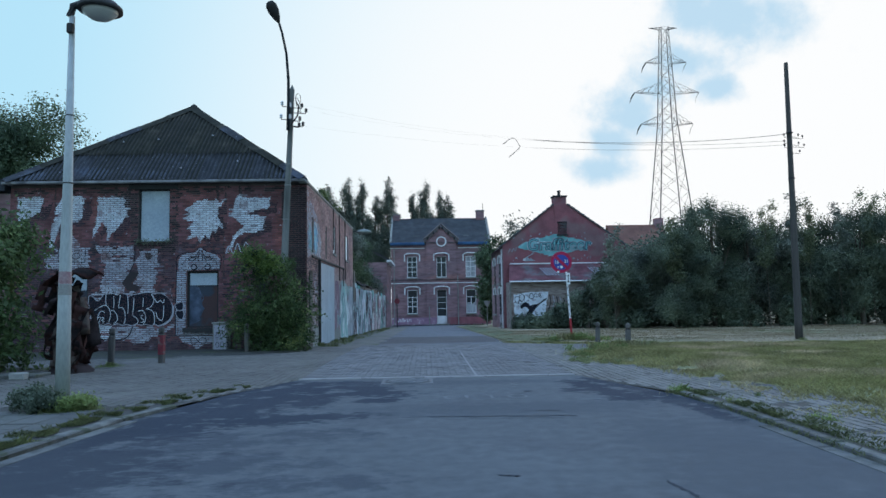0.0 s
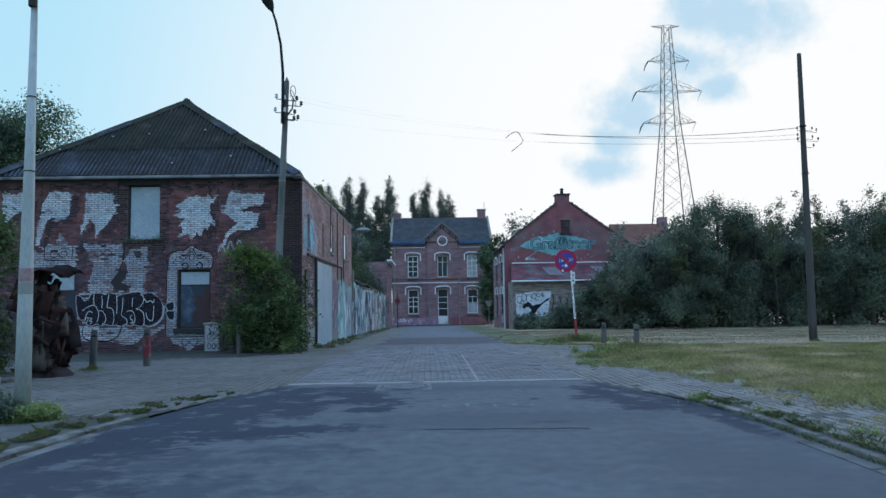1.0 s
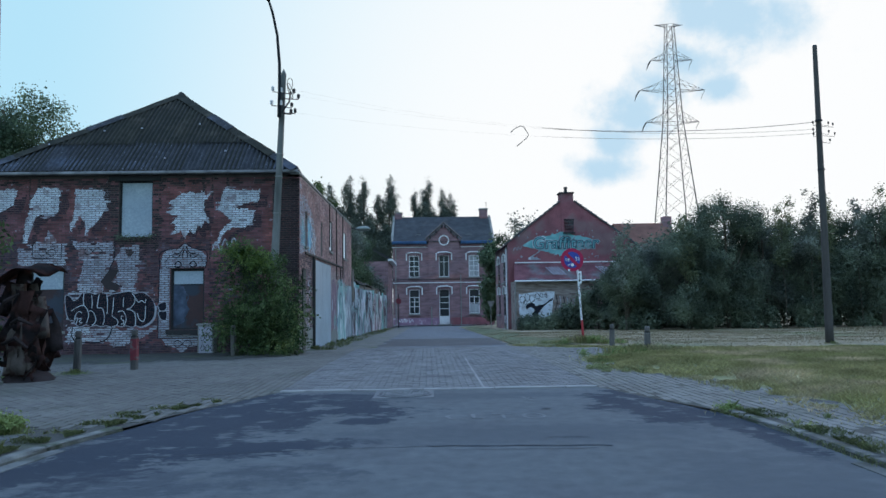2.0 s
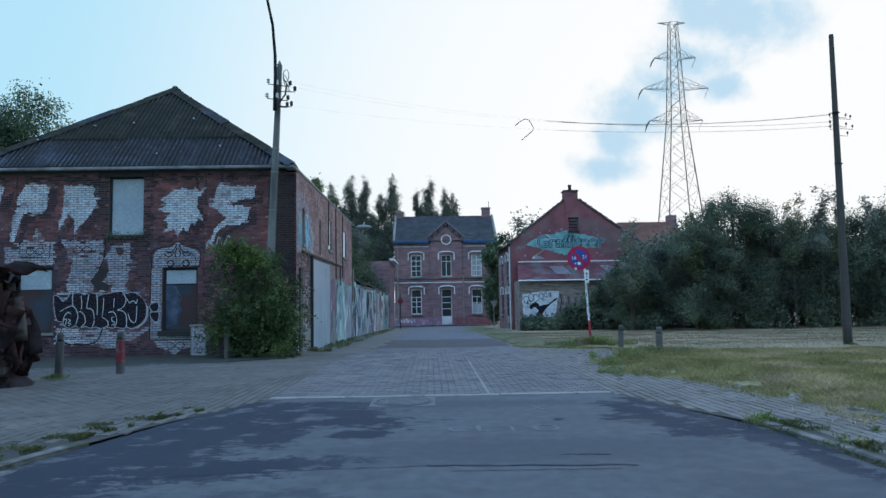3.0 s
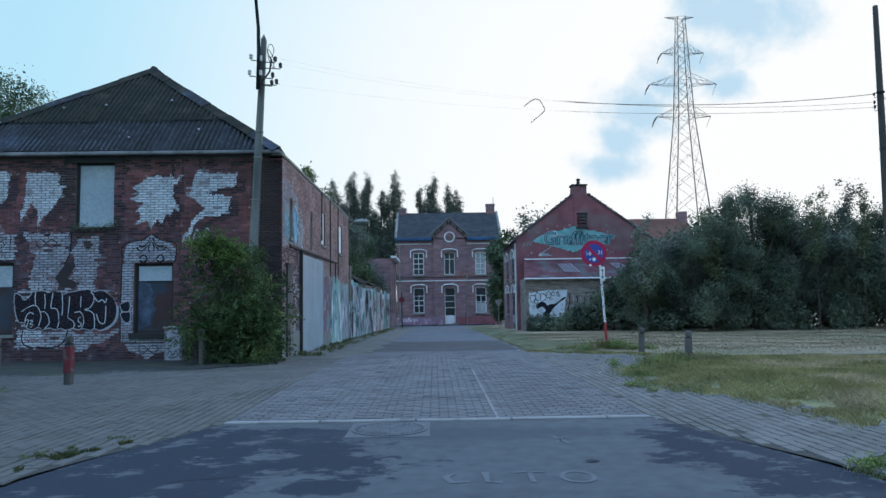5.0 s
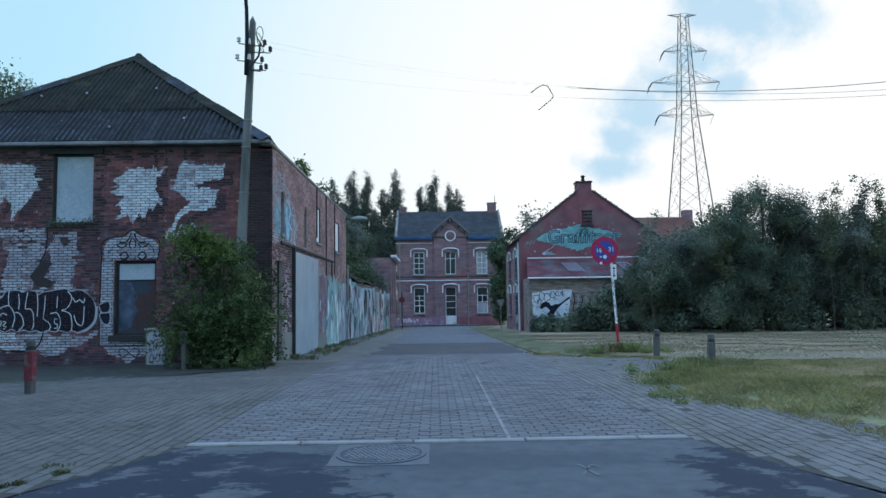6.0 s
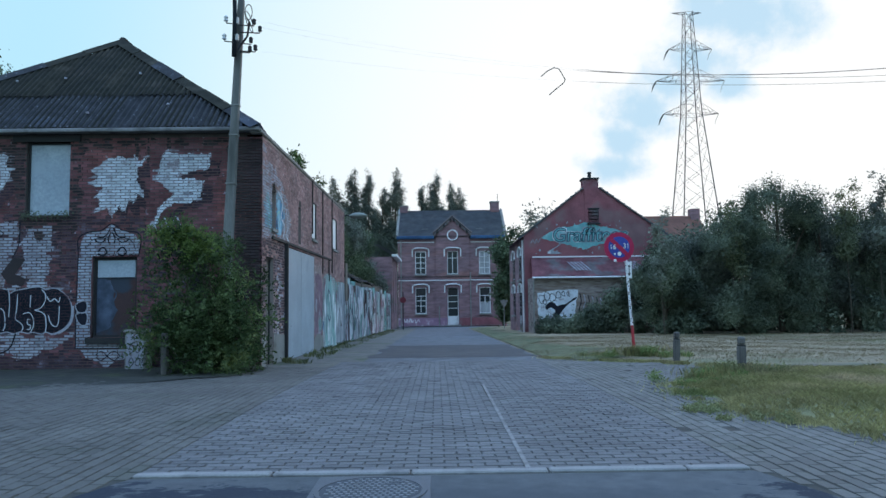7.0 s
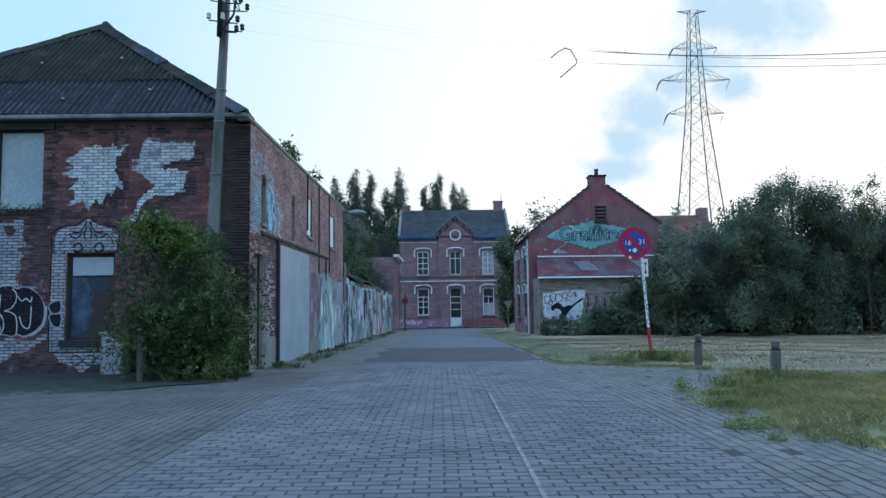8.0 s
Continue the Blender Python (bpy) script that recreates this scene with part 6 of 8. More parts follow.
# poplars behind the town house
for i, (x, h, r) in enumerate(((-14.2, 19.0, 1.3), (-11.4, 20.0, 1.3), (-9.4, 19.8, 1.1), (-7.4, 17.8, 1.35), (-5.5, 20.2, 1.3), (-1.8, 17.7, 0.9), (0.1, 19.6, 1.3), (2.3, 18.1, 1.0), (3.4, 17.4, 1.1), (-16.5, 16, 1.6), (-12.8, 16.0, 1.5))):
    rng = random.Random(200 + i)
    lb = []
    n = 26
    for k in range(n):
        f = k / (n - 1)
        wide = r * (0.26 + 1.25 * (1 - f ** 2.6) ** 0.8)
        q = wide * rng.uniform(0.42, 0.72)
        lb.append((x + rng.uniform(-.62, .62) * wide, 105 + rng.uniform(-.5, .5) * wide, 3.5 + (h - 4.2) * f, q, q, 0.5 + q * 1.3))
    tree("poplar", (x, 105, -1.3), lb, 30000, 0.11, "leaf_far", "tall narrow poplar behind the brick house", 210 + i, 0.20, 10, 0.25, 0.1, "tree", "row of poplars", limbs=5)

# ---- street lamp on a tapered post ----
lamp = thing("street_lamp", (-4.23, 8.6, 0.07), "pale grey tapered lamp post with a domed lantern, scuffed red band", "street lamp")
part("post", tube(bmesh.new(), [(-4.235, 8.6, 0.03), (-4.235, 8.6, 1.2), (-4.23, 8.6, 2.6), (-4.225, 8.6, 4.62)], [0.080, 0.071, 0.053, 0.030], 16), "metal", lamp, "", True)
part("band", tube(bmesh.new(), [(-4.2345, 8.6, 1.46), (-4.2335, 8.6, 1.60)], [0.0692, 0.0676], 16), "worn_red", lamp, "faded scuffed red painted band")
part("band", tube(bmesh.new(), [(-4.2345, 8.6, 1.33), (-4.2345, 8.6, 1.455)], [0.0708, 0.0693], 16), "concrete", lamp, "worn pale band")
part("collar", tube(bmesh.new(), [(-4.228, 8.6, 2.62), (-4.228, 8.6, 2.635)], 0.0545, 16), "dark", lamp)
part("collar", tube(bmesh.new(), [(-4.227, 8.6, 3.42), (-4.227, 8.6, 3.435)], 0.0450, 16), "dark", lamp)
part("junction_box", bx(-4.26, -4.19, 8.53, 8.60, 4.40, 4.52, bevel=0.01), "dark", lamp)
part("arm", tube(bmesh.new(), [(-4.25, 8.6, 4.62), (-4.22, 8.6, 4.74), (-4.1, 8.6, 4.78)], 0.045, 8), "dark", lamp)
head = part("hood", spin(bmesh.new(), [(0.25, 0.0), (0.245, 0.045), (0.175, 0.11), (0.07, 0.145), (0.01, 0.155)], (-3.90, 8.6, 4.68), 24), "dark", lamp, "", True)
part("bowl", spin(bmesh.new(), [(0.02, -0.115), (0.11, -0.095), (0.18, -0.045), (0.205, 0.0)], (-3.90, 8.6, 4.685), 24), "bowl", head, "cloudy plastic lamp bowl", True)

# ---- concrete service pole with its lamp arm and insulators ----
pole = thing("utility_pole", (-4.22, 20.7, gz(0, 20.7)), "grey weathered concrete utility pole with a curved lamp arm", "utility pole")
pb, pt = Vector((-4.25, 20.72, -0.2)), Vector((-3.91, 20.72, 7.45))
bm = bmesh.new()
rings = []
for f in (0, 1):
    c, h = pb.lerp(pt, f), 0.108 - 0.050 * f
    rings.append([bm.verts.new(c + Vector(v) * h) for v in ((-1, -.8, 0), (-.8, -1, 0), (.8, -1, 0), (1, -.8, 0), (1, 1, 0), (-1, 1, 0))])
tip = bm.verts.new(pt + Vector((0, 0, 0.14)))
for i in range(6):
    bm.faces.new((rings[0][i], rings[0][(i + 1) % 6], rings[1][(i + 1) % 6], rings[1][i]))
    bm.faces.new((rings[1][i], rings[1][(i + 1) % 6], tip))
part("shaft", bm, "pole_grey", pole)
for f in (0.33, 0.5, 0.63, 0.71):
    c = pb.lerp(pt, f)
    h = 0.126 - 0.058 * f
    part("strap", bx(c.x - h, c.x + h, c.y - h, c.y + h, c.z - 0.012, c.z + 0.012), "concrete", pole)
arm = part("lamp_arm", tube(bmesh.new(), [(-4.0, 20.55, 6.2), (-3.98, 20.52, 7.0), (-3.95, 20.35, 7.6), (-3.96, 20.1, 8.3), (-4.03, 19.85, 8.8), (-4.10, 19.62, 9.1)], [0.05, 0.045, 0.04, 0.035, 0.032, 0.03], 10), "steel", pole, "", True)
bm = bmesh.new()
prof = [(0.03, 0.0), (0.10, 0.14), (0.15, 0.33), (0.15, 0.50), (0.09, 0.60), (0.02, 0.62)]
d = Vector((-0.30, -0.55, 0.72)).normalized()
s1 = d.cross(Vector((0, 1, 0))).normalized()
s2 = d.cross(s1)
rings = [[bm.verts.new(Vector((-4.08, 19.65, 9.02)) + d * h + (s1 * math.cos(a) + s2 * 0.45 * math.sin(a)) * r) for a in (2 * math.pi * i / 14 for i in range(14))] for r, h in prof]
for p, q in zip(rings, rings[1:]):
    for i in range(14):
        bm.faces.new((p[i], p[(i + 1) % 14], q[(i + 1) % 14], q[i]))
part("lamp_head", bm, "dark", arm, "dark oval street light head", True)


def insulator(parent, base, at, mat="insulator", k=1.0):
    hook = part("hook", tube(bmesh.new(), [base, (at[0], at[1], at[2] - 0.09), (at[0], at[1], at[2] - 0.02)], 0.012 * k, 6), "dark", parent)
    part("insulator", spin(bmesh.new(), [(r_ * k, h_ * k) for r_, h_ in ((0.025, -0.06), (0.045, -0.045), (0.035, -0.01), (0.045, 0.03), (0.02, 0.06))], at, 10), mat, hook)


for x, z in ((-4.17, 6.99), (-4.20, 6.61)):
    insulator(pole, (-3.98, 20.6, z - 0.1), (x, 20.55, z))
for x, z in ((-3.6, 6.92), (-3.48, 6.77), (-3.66, 6.54), (-3.57, 6.38), (-3.68, 6.36)):
    insulator(pole, (-3.9, 20.6, z - 0.05), (x, 20.55, z), "dark")
for z in (6.95, 6.6):
    part("fuse_box", bx(-3.99, -3.91, 20.50, 20.58, z - 0.07, z + 0.05), "insulator", pole)
for i in range(3):
    pts = [(-3.70 + 0.075 * math.cos(a + i), 20.5 + 0.03 * i, 7.1 - 0.12 * i + 0.16 * math.sin(a)) for a in (2 * math.pi * k / 14 for k in range(15))]
    part("cable_loop", tube(bmesh.new(), pts, 0.009, 5), "cable", pole)
part("cable", tube(bmesh.new(), [(-3.68, 20.5, 6.9), (-3.72, 20.5, 6.6), (-3.86, 20.52, 6.42), (-3.92, 20.52, 6.3)], 0.022, 6), "cable", pole)

# ---- wooden pole in the field ----
p2 = thing("utility_pole", (10.54, 20.4, gz(0, 20.4)), "tall dark wooden utility pole standing in the field", "utility pole")
part("shaft", tube(bmesh.new(), [(10.53, 20.38, -0.3), (10.53, 20.38, 0.5), (10.68, 20.6, 8.05), (10.68, 20.6, 8.1)], [0.108, 0.102, 0.058, 0.052], 12), "pole_wood", p2, "", True)
for z in (5.91, 5.72, 5.60):
    insulator(p2, (10.62, 20.5, z - 0.05), (10.44, 20.46, z), "dark", 0.6)
for x, z in ((10.86, 5.9), (10.98, 5.86), (10.86, 5.66), (11.02, 5.6), (10.88, 5.42)):
    insulator(p2, (10.65, 20.5, z - 0.05), (x, 20.46, z), "dark", 0.55)
for z in (4.6, 3.5, 5.95):
    part("strap", tube(bmesh.new(), [(10.62, 20.5, z), (10.62, 20.5, z + 0.03)], 0.095, 12), "steel", p2)

# ---- wires between the poles ----
for (x0, z0), (x1, z1), sag in (((-3.48, 6.80), (10.44, 5.91), 0.56), ((-3.6, 6.95), (10.44, 5.72), 0.52), ((-3.57, 6.32), (10.44, 5.60), 0.38)):
    pts = [(x0 + (x1 - x0) * t, 20.55 - 0.08 * t, z0 + (z1 - z0) * t - sag * 4 * t * (1 - t)) for t in (i / 24 for i in range(25))]
    wire = thing("overhead_wire", pts[0], "thin black overhead wire sagging across the street", "wire", "wires between the poles")
    part("strand", tube(bmesh.new(), pts, [0.0007 if p[0] < 3.0 else (0.0075 if z1 > 5.8 else 0.004) for p in pts], 4), "cable", wire)
bent = thing("bent_wire", (2.5, 20.5, 5.9), "bent end of wire hanging from the overhead lines", "wire")
part("strand", tube(bmesh.new(), [(2.21, 20.5, 5.71), (2.34, 20.5, 5.82), (2.48, 20.5, 5.89), (2.58, 20.5, 5.86), (2.70, 20.5, 5.64), (2.66, 20.5, 5.57), (2.5, 20.5, 5.44), (2.37, 20.5, 5.33)], 0.010, 5), "cable", bent)

# ---- high-voltage pylon ----
PX, PY, PK = 45.8, 130.0, 1.328
pyl = thing("pylon", (PX, PY, -1.3), "tall lattice steel electricity pylon beyond the houses", "pylon")


def half(z):
    return 4.5 - (z + 1.3) * (4.5 - 1.4) / 35.3 if z < 34 else 1.4 - (z - 34) * 0.75 / 19


def strut(a, b, r, parent, name="strut", mat="steel"):
    return part(name, tube(bmesh.new(), [a, b], r, 4), mat, parent)


levels = [-1.3, 5.4, 11.2, 16.2, 20.6, 24.4, 27.8, 30.8, 33.6, 36.0, 38.3, 40.4, 42.5, 44.6, 46.4, 48.2, 50.2, 52.4]
for sx_, sy_ in ((-1, -1), (1, -1), (1, 1), (-1, 1)):
    part("leg", tube(bmesh.new(), [(PX + sx_ * half(z), PY + sy_ * half(z), z) for z in (-1.5, 34, 52.4)], [0.125, 0.088, 0.05], 4), "steel", pyl)


def on_leg(s, t, z):
    return Vector((PX + s * half(z), PY + t * half(z), z))


for a, b in zip(levels, levels[1:]):
    for (ax_, ay_), (bx_, by_) in (((-1, -1), (1, -1)), ((1, -1), (1, 1)), ((1, 1), (-1, 1)), ((-1, 1), (-1, -1))):
        strut(on_leg(ax_, ay_, a), on_leg(bx_, by_, b), 0.027, pyl)
        strut(on_leg(bx_, by_, a), on_leg(ax_, ay_, b), 0.027, pyl)
        if b > 33:
            strut(on_leg(ax_, ay_, b), on_leg(bx_, by_, b), 0.026, pyl)
for z, xl, xr, rise in ((45.5, 42.1, 49.9, 1.6), (39.7, 39.7, 52.0, 2.0), (33.7, 40.8, 50.7, 1.9), (52.2, 42.9, 48.3, 0.1)):
    for xe, s in ((xl, -1), (xr, 1)):
        crossarm = part("crossarm", tube(bmesh.new(), [(PX + s * half(z), PY, z), (xe, PY, z + 0.2)], 0.045, 4), "steel", pyl)
        for t in (-1, 1):
            a, e, u = on_leg(s, t, z), Vector((xe, PY, z + 0.2)), on_leg(s, t, z + rise)
            strut(a, e, 0.032, crossarm)
            strut(u, e, 0.028, crossarm)
            for f in (0.25, 0.5, 0.75):
                strut(a.lerp(e, f), u.lerp(e, max(0, f - 0.2)), 0.024, crossarm)
        if rise > 0.5:
            part("insulator_string", tube(bmesh.new(), [(xe, PY, z + 0.1), (xe - 0.7, PY - 0.5, z - 0.9), (xe - 1.2, PY - 1, z - 2.1)], [0.13, 0.13, 0.04] if s < 0 else [0.05, 0.04, 0.02], 6), "dark", crossarm)

# ---- traffic sign, bollards ----
sign = thing("traffic_sign", (4.34, 22.15, gz(0, 22.15)), "round red and blue parking sign on a leaning post", "traffic sign")
gb, tb = Vector((4.40, 22.15, gz(0, 22.15) - 0.1)), Vector((4.30, 22.3, 2.1))
part("post", tube(bmesh.new(), [gb.lerp(tb, 0.36), tb, tb + (tb - gb) * 0.25], 0.03, 10), "old_white", sign, "post with flaking white paint")
part("post_foot", tube(bmesh.new(), [gb, gb.lerp(tb, 0.36)], 0.034, 10), "post_red", sign, "red painted lower post")
SC = Vector((4.14, 22.24, 2.36))


def disc(r, dy, mat, name, nn=40, label=""):
    return part(name, spin(bmesh.new(), [(r, 0.012), (r, 0.0)], SC + Vector((0, dy, 0)), nn, "y"), mat, sign, label)


disc(0.335, 0.0, "red", "plate", label="red-rimmed sign plate")
disc(0.238, -0.008, "sign_blue", "blue_field")
bm = bmesh.new()
box(bm, -0.045, 0.045, -0.006, 0.0, -0.24, 0.24)
bmesh.ops.rotate(bm, verts=bm.verts, cent=(0, 0, 0), matrix=Matrix.Rotation(radians(-45), 3, "Y"))
bmesh.ops.translate(bm, verts=bm.verts, vec=SC + Vector((0, -0.012, 0)))
part("bar", bm, "red", sign)


def text(name, s, at, size, mat, parent, rot=(90, 0, 0), depth=0.002, offset=0.0, shear=0.0):
    c = bpy.data.curves.new(name, "FONT")
    c.body, c.size, c.extrude, c.align_x, c.align_y = s, size, depth, "CENTER", "CENTER"
    c.offset, c.shear = offset, shear
    tmp = bpy.data.objects.new(name, c)
    scene.collection.objects.link(tmp)
    bpy.context.view_layer.update()
    data = bpy.data.meshes.new_from_object(tmp.evaluated_get(bpy.context.evaluated_depsgraph_get()))
    bpy.data.objects.remove(tmp)
    data.transform(pose(*at, *rot))
    data.materials.clear()
    return put(name, data, mat, parent)


text("numeral", "16", (SC.x - 0.145, SC.y - 0.022, SC.z + 0.0), 0.15, "white", sign)
text("numeral", "31", (SC.x + 0.155, SC.y - 0.022, SC.z + 0.02), 0.15, "white", sign)
for x, z, s in ((0.0, -0.15, 0.05), (-0.10, -0.15, 0.025), (-0.10, -0.30, 0.035)):
    part("sticker", spin(bmesh.new(), [(s, 0.002), (s * 0.7, 0.0)], SC + Vector((x, -0.018, z)), 6, "y"), "white", sign)
plate = part("arrow_plate", bx(4.27, 4.39, 22.17, 22.19, 1.66, 2.02, bevel=0.004), "white", sign, "small white plate with a black double arrow")
part("arrow", bx(4.322, 4.338, 22.160, 22.168, 1.76, 1.92), "cable", plate)
for z, s in ((1.97, -1), (1.71, 1)):
    bm = bmesh.new()
    vv = [bm.verts.new(v) for v in ((4.33, 22.166, z), (4.295, 22.166, z + s * 0.06), (4.365, 22.166, z + s * 0.06))]
    bm.faces.new(vv)
    bmesh.ops.solidify(bm, geom=bm.faces[:], thickness=0.003)
    part("arrow_tip", bm, "cable", plate)
srn = random.Random(19)
for i in range(30):
    c = gb.lerp(tb, 0.38 + i * 0.0195)
    a0, h_ = srn.uniform(3.4, 5.2), srn.uniform(0.012, 0.035)
    vs = []
    for q in range(5):
        a = a0 + srn.uniform(0.6, 1.6) * q / 4
        vs += [c + Vector((0.0315 * math.cos(a), 0.0315 * math.sin(a), 0)), c + Vector((0.0315 * math.cos(a), 0.0315 * math.sin(a), h_))]
    raw("sticker", vs, [(2 * q, 2 * q + 2, 2 * q + 3, 2 * q + 1) for q in range(4)], "dark" if i % 3 else "dull_red", sign)

bol = thing("bollard", (0, 0, 0), "weathered grey square wooden bollard with a notched head", "bollard", "bollards along the pavement")
part("post", bx(-0.056, 0.056, -0.056, 0.056, -0.25, 0.61, bevel=0.012), "bollard_wood", bol)
part("neck", bx(-0.048, 0.048, -0.048, 0.048, 0.61, 0.64), "dark", bol)
part("head", bx(-0.052, 0.052, -0.052, 0.052, 0.64, 0.76, bevel=0.022), "bollard_wood", bol)
for x, y, a, b in ((4.85, 20.8, 1.0, 2), (-4.85, 19.4, -1, 1), (-6.51, 15.02, 1.5, 0), (-5.69, 15.57, -0.5, 0), (4.89, 17.85, 1, 1)):
    m = pose(x, y, gz(x, y) - (0.14 if x > 0 else 0.0), b, a, 7 * a)
    if (x, y) == (4.85, 20.8):
        bol.matrix_basis = m
        first = bol
    else:
        c = copy_thing(bol, m)
        if x == -5.69:
            tagged(c, "wooden bollard painted red on one side", "bollard", "bollards along the pavement")
            o = part("red_paint", bx(-0.0575, 0.0575, -0.0575, 0.0575, 0.18, 0.585), "dull_red", None, "flaking red paint")
            o.parent = c

# ---- electric cabinet, rusted wreck ----
cab = thing("utility_cabinet", (-5.95, 20.85, -0.1), "waist-high concrete utility cabinet covered in graffiti tags", "utility cabinet")
part("body", bx(-6.16, -5.74, 20.72, 21.05, -0.25, 0.66, bevel=0.01), "concrete", cab)
part("lid", bx(-6.19, -5.71, 20.69, 21.07, 0.66, 0.71, bevel=0.012), "concrete", cab)
part("door", bx(-6.12, -5.78, 20.70, 20.717, -0.1, 0.62, bevel=0.004), "paint_old", cab)

wreck = thing("scrap_heap", (-6.6, 13.7, 0.0), "heap of hanging rusted scrap metal sheets under a bent roof panel", "scrap heap")
rr = random.Random(77)
for i in range(38):
    n = 7
    w_, h_ = rr.uniform(0.16, 0.42), rr.uniform(0.35, 0.85)
    f_ = i / 37
    m = pose(-6.68 + rr.uniform(-0.30, 0.22), 13.75 + rr.uniform(-0.35, 0.35), 0.24 + 1.2 * f_, rr.uniform(72, 108), rr.uniform(-24, 24), rr.uniform(-45, 45))
    vs, fs = [], []
    sd = rr.uniform(0, 99)
    for a in range(n):
        for b in range(n):
            x, y = (a / (n - 1) - 0.5) * w_, (b / (n - 1) - 0.5) * h_
            vs.append(m @ Vector((x, y, 0.16 * noise.noise(Vector((x * 8, y * 3, sd))) + 0.05 * noise.noise(Vector((x * 20, y * 9, sd))))))
    for a in range(n - 1):
        for b in range(n - 1):
            if rr.random() > 0.06:
                fs.append((a * n + b, a * n + b + 1, (a + 1) * n + b + 1, (a + 1) * n + b))
    o = raw("sheet", vs, fs, ("rust", "rust", "scrap_dark", "rust", "scrap_grey")[i % 5], wreck, "", True)
    bm = bmesh.new()
    bm.from_mesh(o.data)
    bmesh.ops.solidify(bm, geom=bm.faces[:], thickness=0.006)
    bm.to_mesh(o.data)
    bm.free()
bm = bmesh.new()
vs = [[bm.verts.new((-6.98 + 0.74 * i / 8, y, 1.50 + 0.34 * math.sin(0.25 + 2.3 * i / 8) + (0.10 if y > 13.6 else 0) + 0.03 * noise.noise(Vector((i * 0.9, y * 3, 1))))) for y in (13.2, 13.5, 13.8, 14.1)] for i in range(9)]
for a, b in zip(vs, vs[1:]):
    for i in range(3):
        bm.faces.new((a[i], b[i], b[i + 1], a[i + 1]))
bmesh.ops.solidify(bm, geom=bm.faces[:], thickness=0.04)
part("roof_panel", bm, "rust", wreck, "bent brown roof panel", True)
for k, (a, b, c) in enumerate((((-6.95, 13.3, 1.05), (-6.8, 13.25, 1.3), (-6.62, 13.3, 1.42)), ((-6.85, 13.3, 0.62), (-6.6, 13.2, 0.72), (-6.45, 13.3, 0.55)), ((-6.72, 13.3, 0.95), (-6.55, 13.2, 1.02), (-6.38, 13.3, 0.92)))):
    part("strap", tube(bmesh.new(), [a, b, c], [0.03, 0.038, 0.02], 6), "scrap_dark", wreck, "bent iron strap")
bm = bmesh.new()
rows = [[bm.verts.new((-6.68 + r_ * math.cos(2 * math.pi * q / 16) * (1 + 0.2 * noise.noise(Vector((q, r_ * 3, 2)))), 13.75 + r_ * 1.1 * math.sin(2 * math.pi * q / 16), h_ + 0.05 * noise.noise(Vector((q * 0.7, r_ * 5, 7))))) for q in range(16)] for r_, h_ in ((0.42, -0.02), (0.32, 0.09), (0.20, 0.16), (0.06, 0.20))]
for a, b in zip(rows, rows[1:]):
    for q in range(16):
        bm.faces.new((a[q], a[(q + 1) % 16], b[(q + 1) % 16], b[q]))
bm.faces.new(rows[-1])
part("debris_mound", bm, "scrap_dark", wreck, "mound of dirt and rust flakes", True)
slab_ = thing("stone_slab", (-7.4, 13.0, 0.0), "flat grey concrete slab lying at the foot of the scrap heap", "stone slab")
bm = bx(-8.0, -6.75, 12.65, 13.2, -0.01, 0.06, bevel=0.015)
part("slab", bm, "kerb", slab_)

# lamp on the end of the side wall
wl_ = thing("wall_lamp", (-3.5, 34.3, 4.6), "old grey street lamp on a bracket at the wall's end", "street lamp")
part("bracket", tube(bmesh.new(), [(-3.6, 34.3, 4.62), (-3.4, 34.3, 4.62), (-3.25, 34.3, 4.66)], 0.03, 8), "dark", wl_)
bm = spin(bmesh.new(), [(0.02, 0.13), (0.14, 0.10), (0.24, 0.02), (0.23, -0.02), (0.15, -0.09), (0.03, -0.11)], (0, 0, 0), 18)
bmesh.ops.scale(bm, verts=bm.verts, vec=(1.55, 0.8, 1.0))
bmesh.ops.translate(bm, verts=bm.verts, vec=(-3.02, 34.3, 4.6))
part("hood", bm, "lamp_grey", wl_, "", True)
# give-way sign and red sign far down the street
gw = thing("traffic_sign", (5.62, 66, -1.05), "small triangular give-way sign on a dark post", "traffic sign")
part("post", tube(bmesh.new(), [(5.62, 66, -1.2), (5.62, 66, 1.2)], 0.045, 8), "dark", gw)
bm = bmesh.new()
bm.faces.new([bm.verts.new(v) for v in ((5.2, 65.93, 1.25), (6.05, 65.93, 1.25), (5.62, 65.93, 0.5))])
bmesh.ops.solidify(bm, geom=bm.faces[:], thickness=0.02)
part("plate", bm, "white", gw)
rs = thing("traffic_sign", (-2.5, 60, -1.0), "small round red sign by the fence's end", "traffic sign")
part("post", tube(bmesh.new(), [(-2.5, 60, -1.1), (-2.5, 60, 1.9)], 0.04, 8), "dark", rs)
part("plate", spin(bmesh.new(), [(0.23, 0.02), (0.23, 0.0)], (-2.5, 59.93, 1.3), 20, "y"), "dull_red", rs)

gw = thing("traffic_sign", (4.6, 54.5, gz(4.6, 54.5)), "grey back of a triangular traffic sign beside the ivy tree", "traffic sign")
part("post", tube(bmesh.new(), [(4.6, 54.5, gz(4.6, 54.5) - 0.1), (4.6, 54.5, 1.25)], 0.03, 8), "concrete", gw)
bm = bmesh.new()
for w_ in (54.455, 54.467):
    bm.faces.new([bm.verts.new((x_, w_, z_)) for x_, z_ in ((4.33, 1.16), (4.36, 1.20), (4.84, 1.20), (4.87, 1.16), (4.63, 0.70), (4.57, 0.70))])
bmesh.ops.bridge_loops(bm, edges=bm.edges[:])
bmesh.ops.recalc_face_normals(bm, faces=bm.faces)
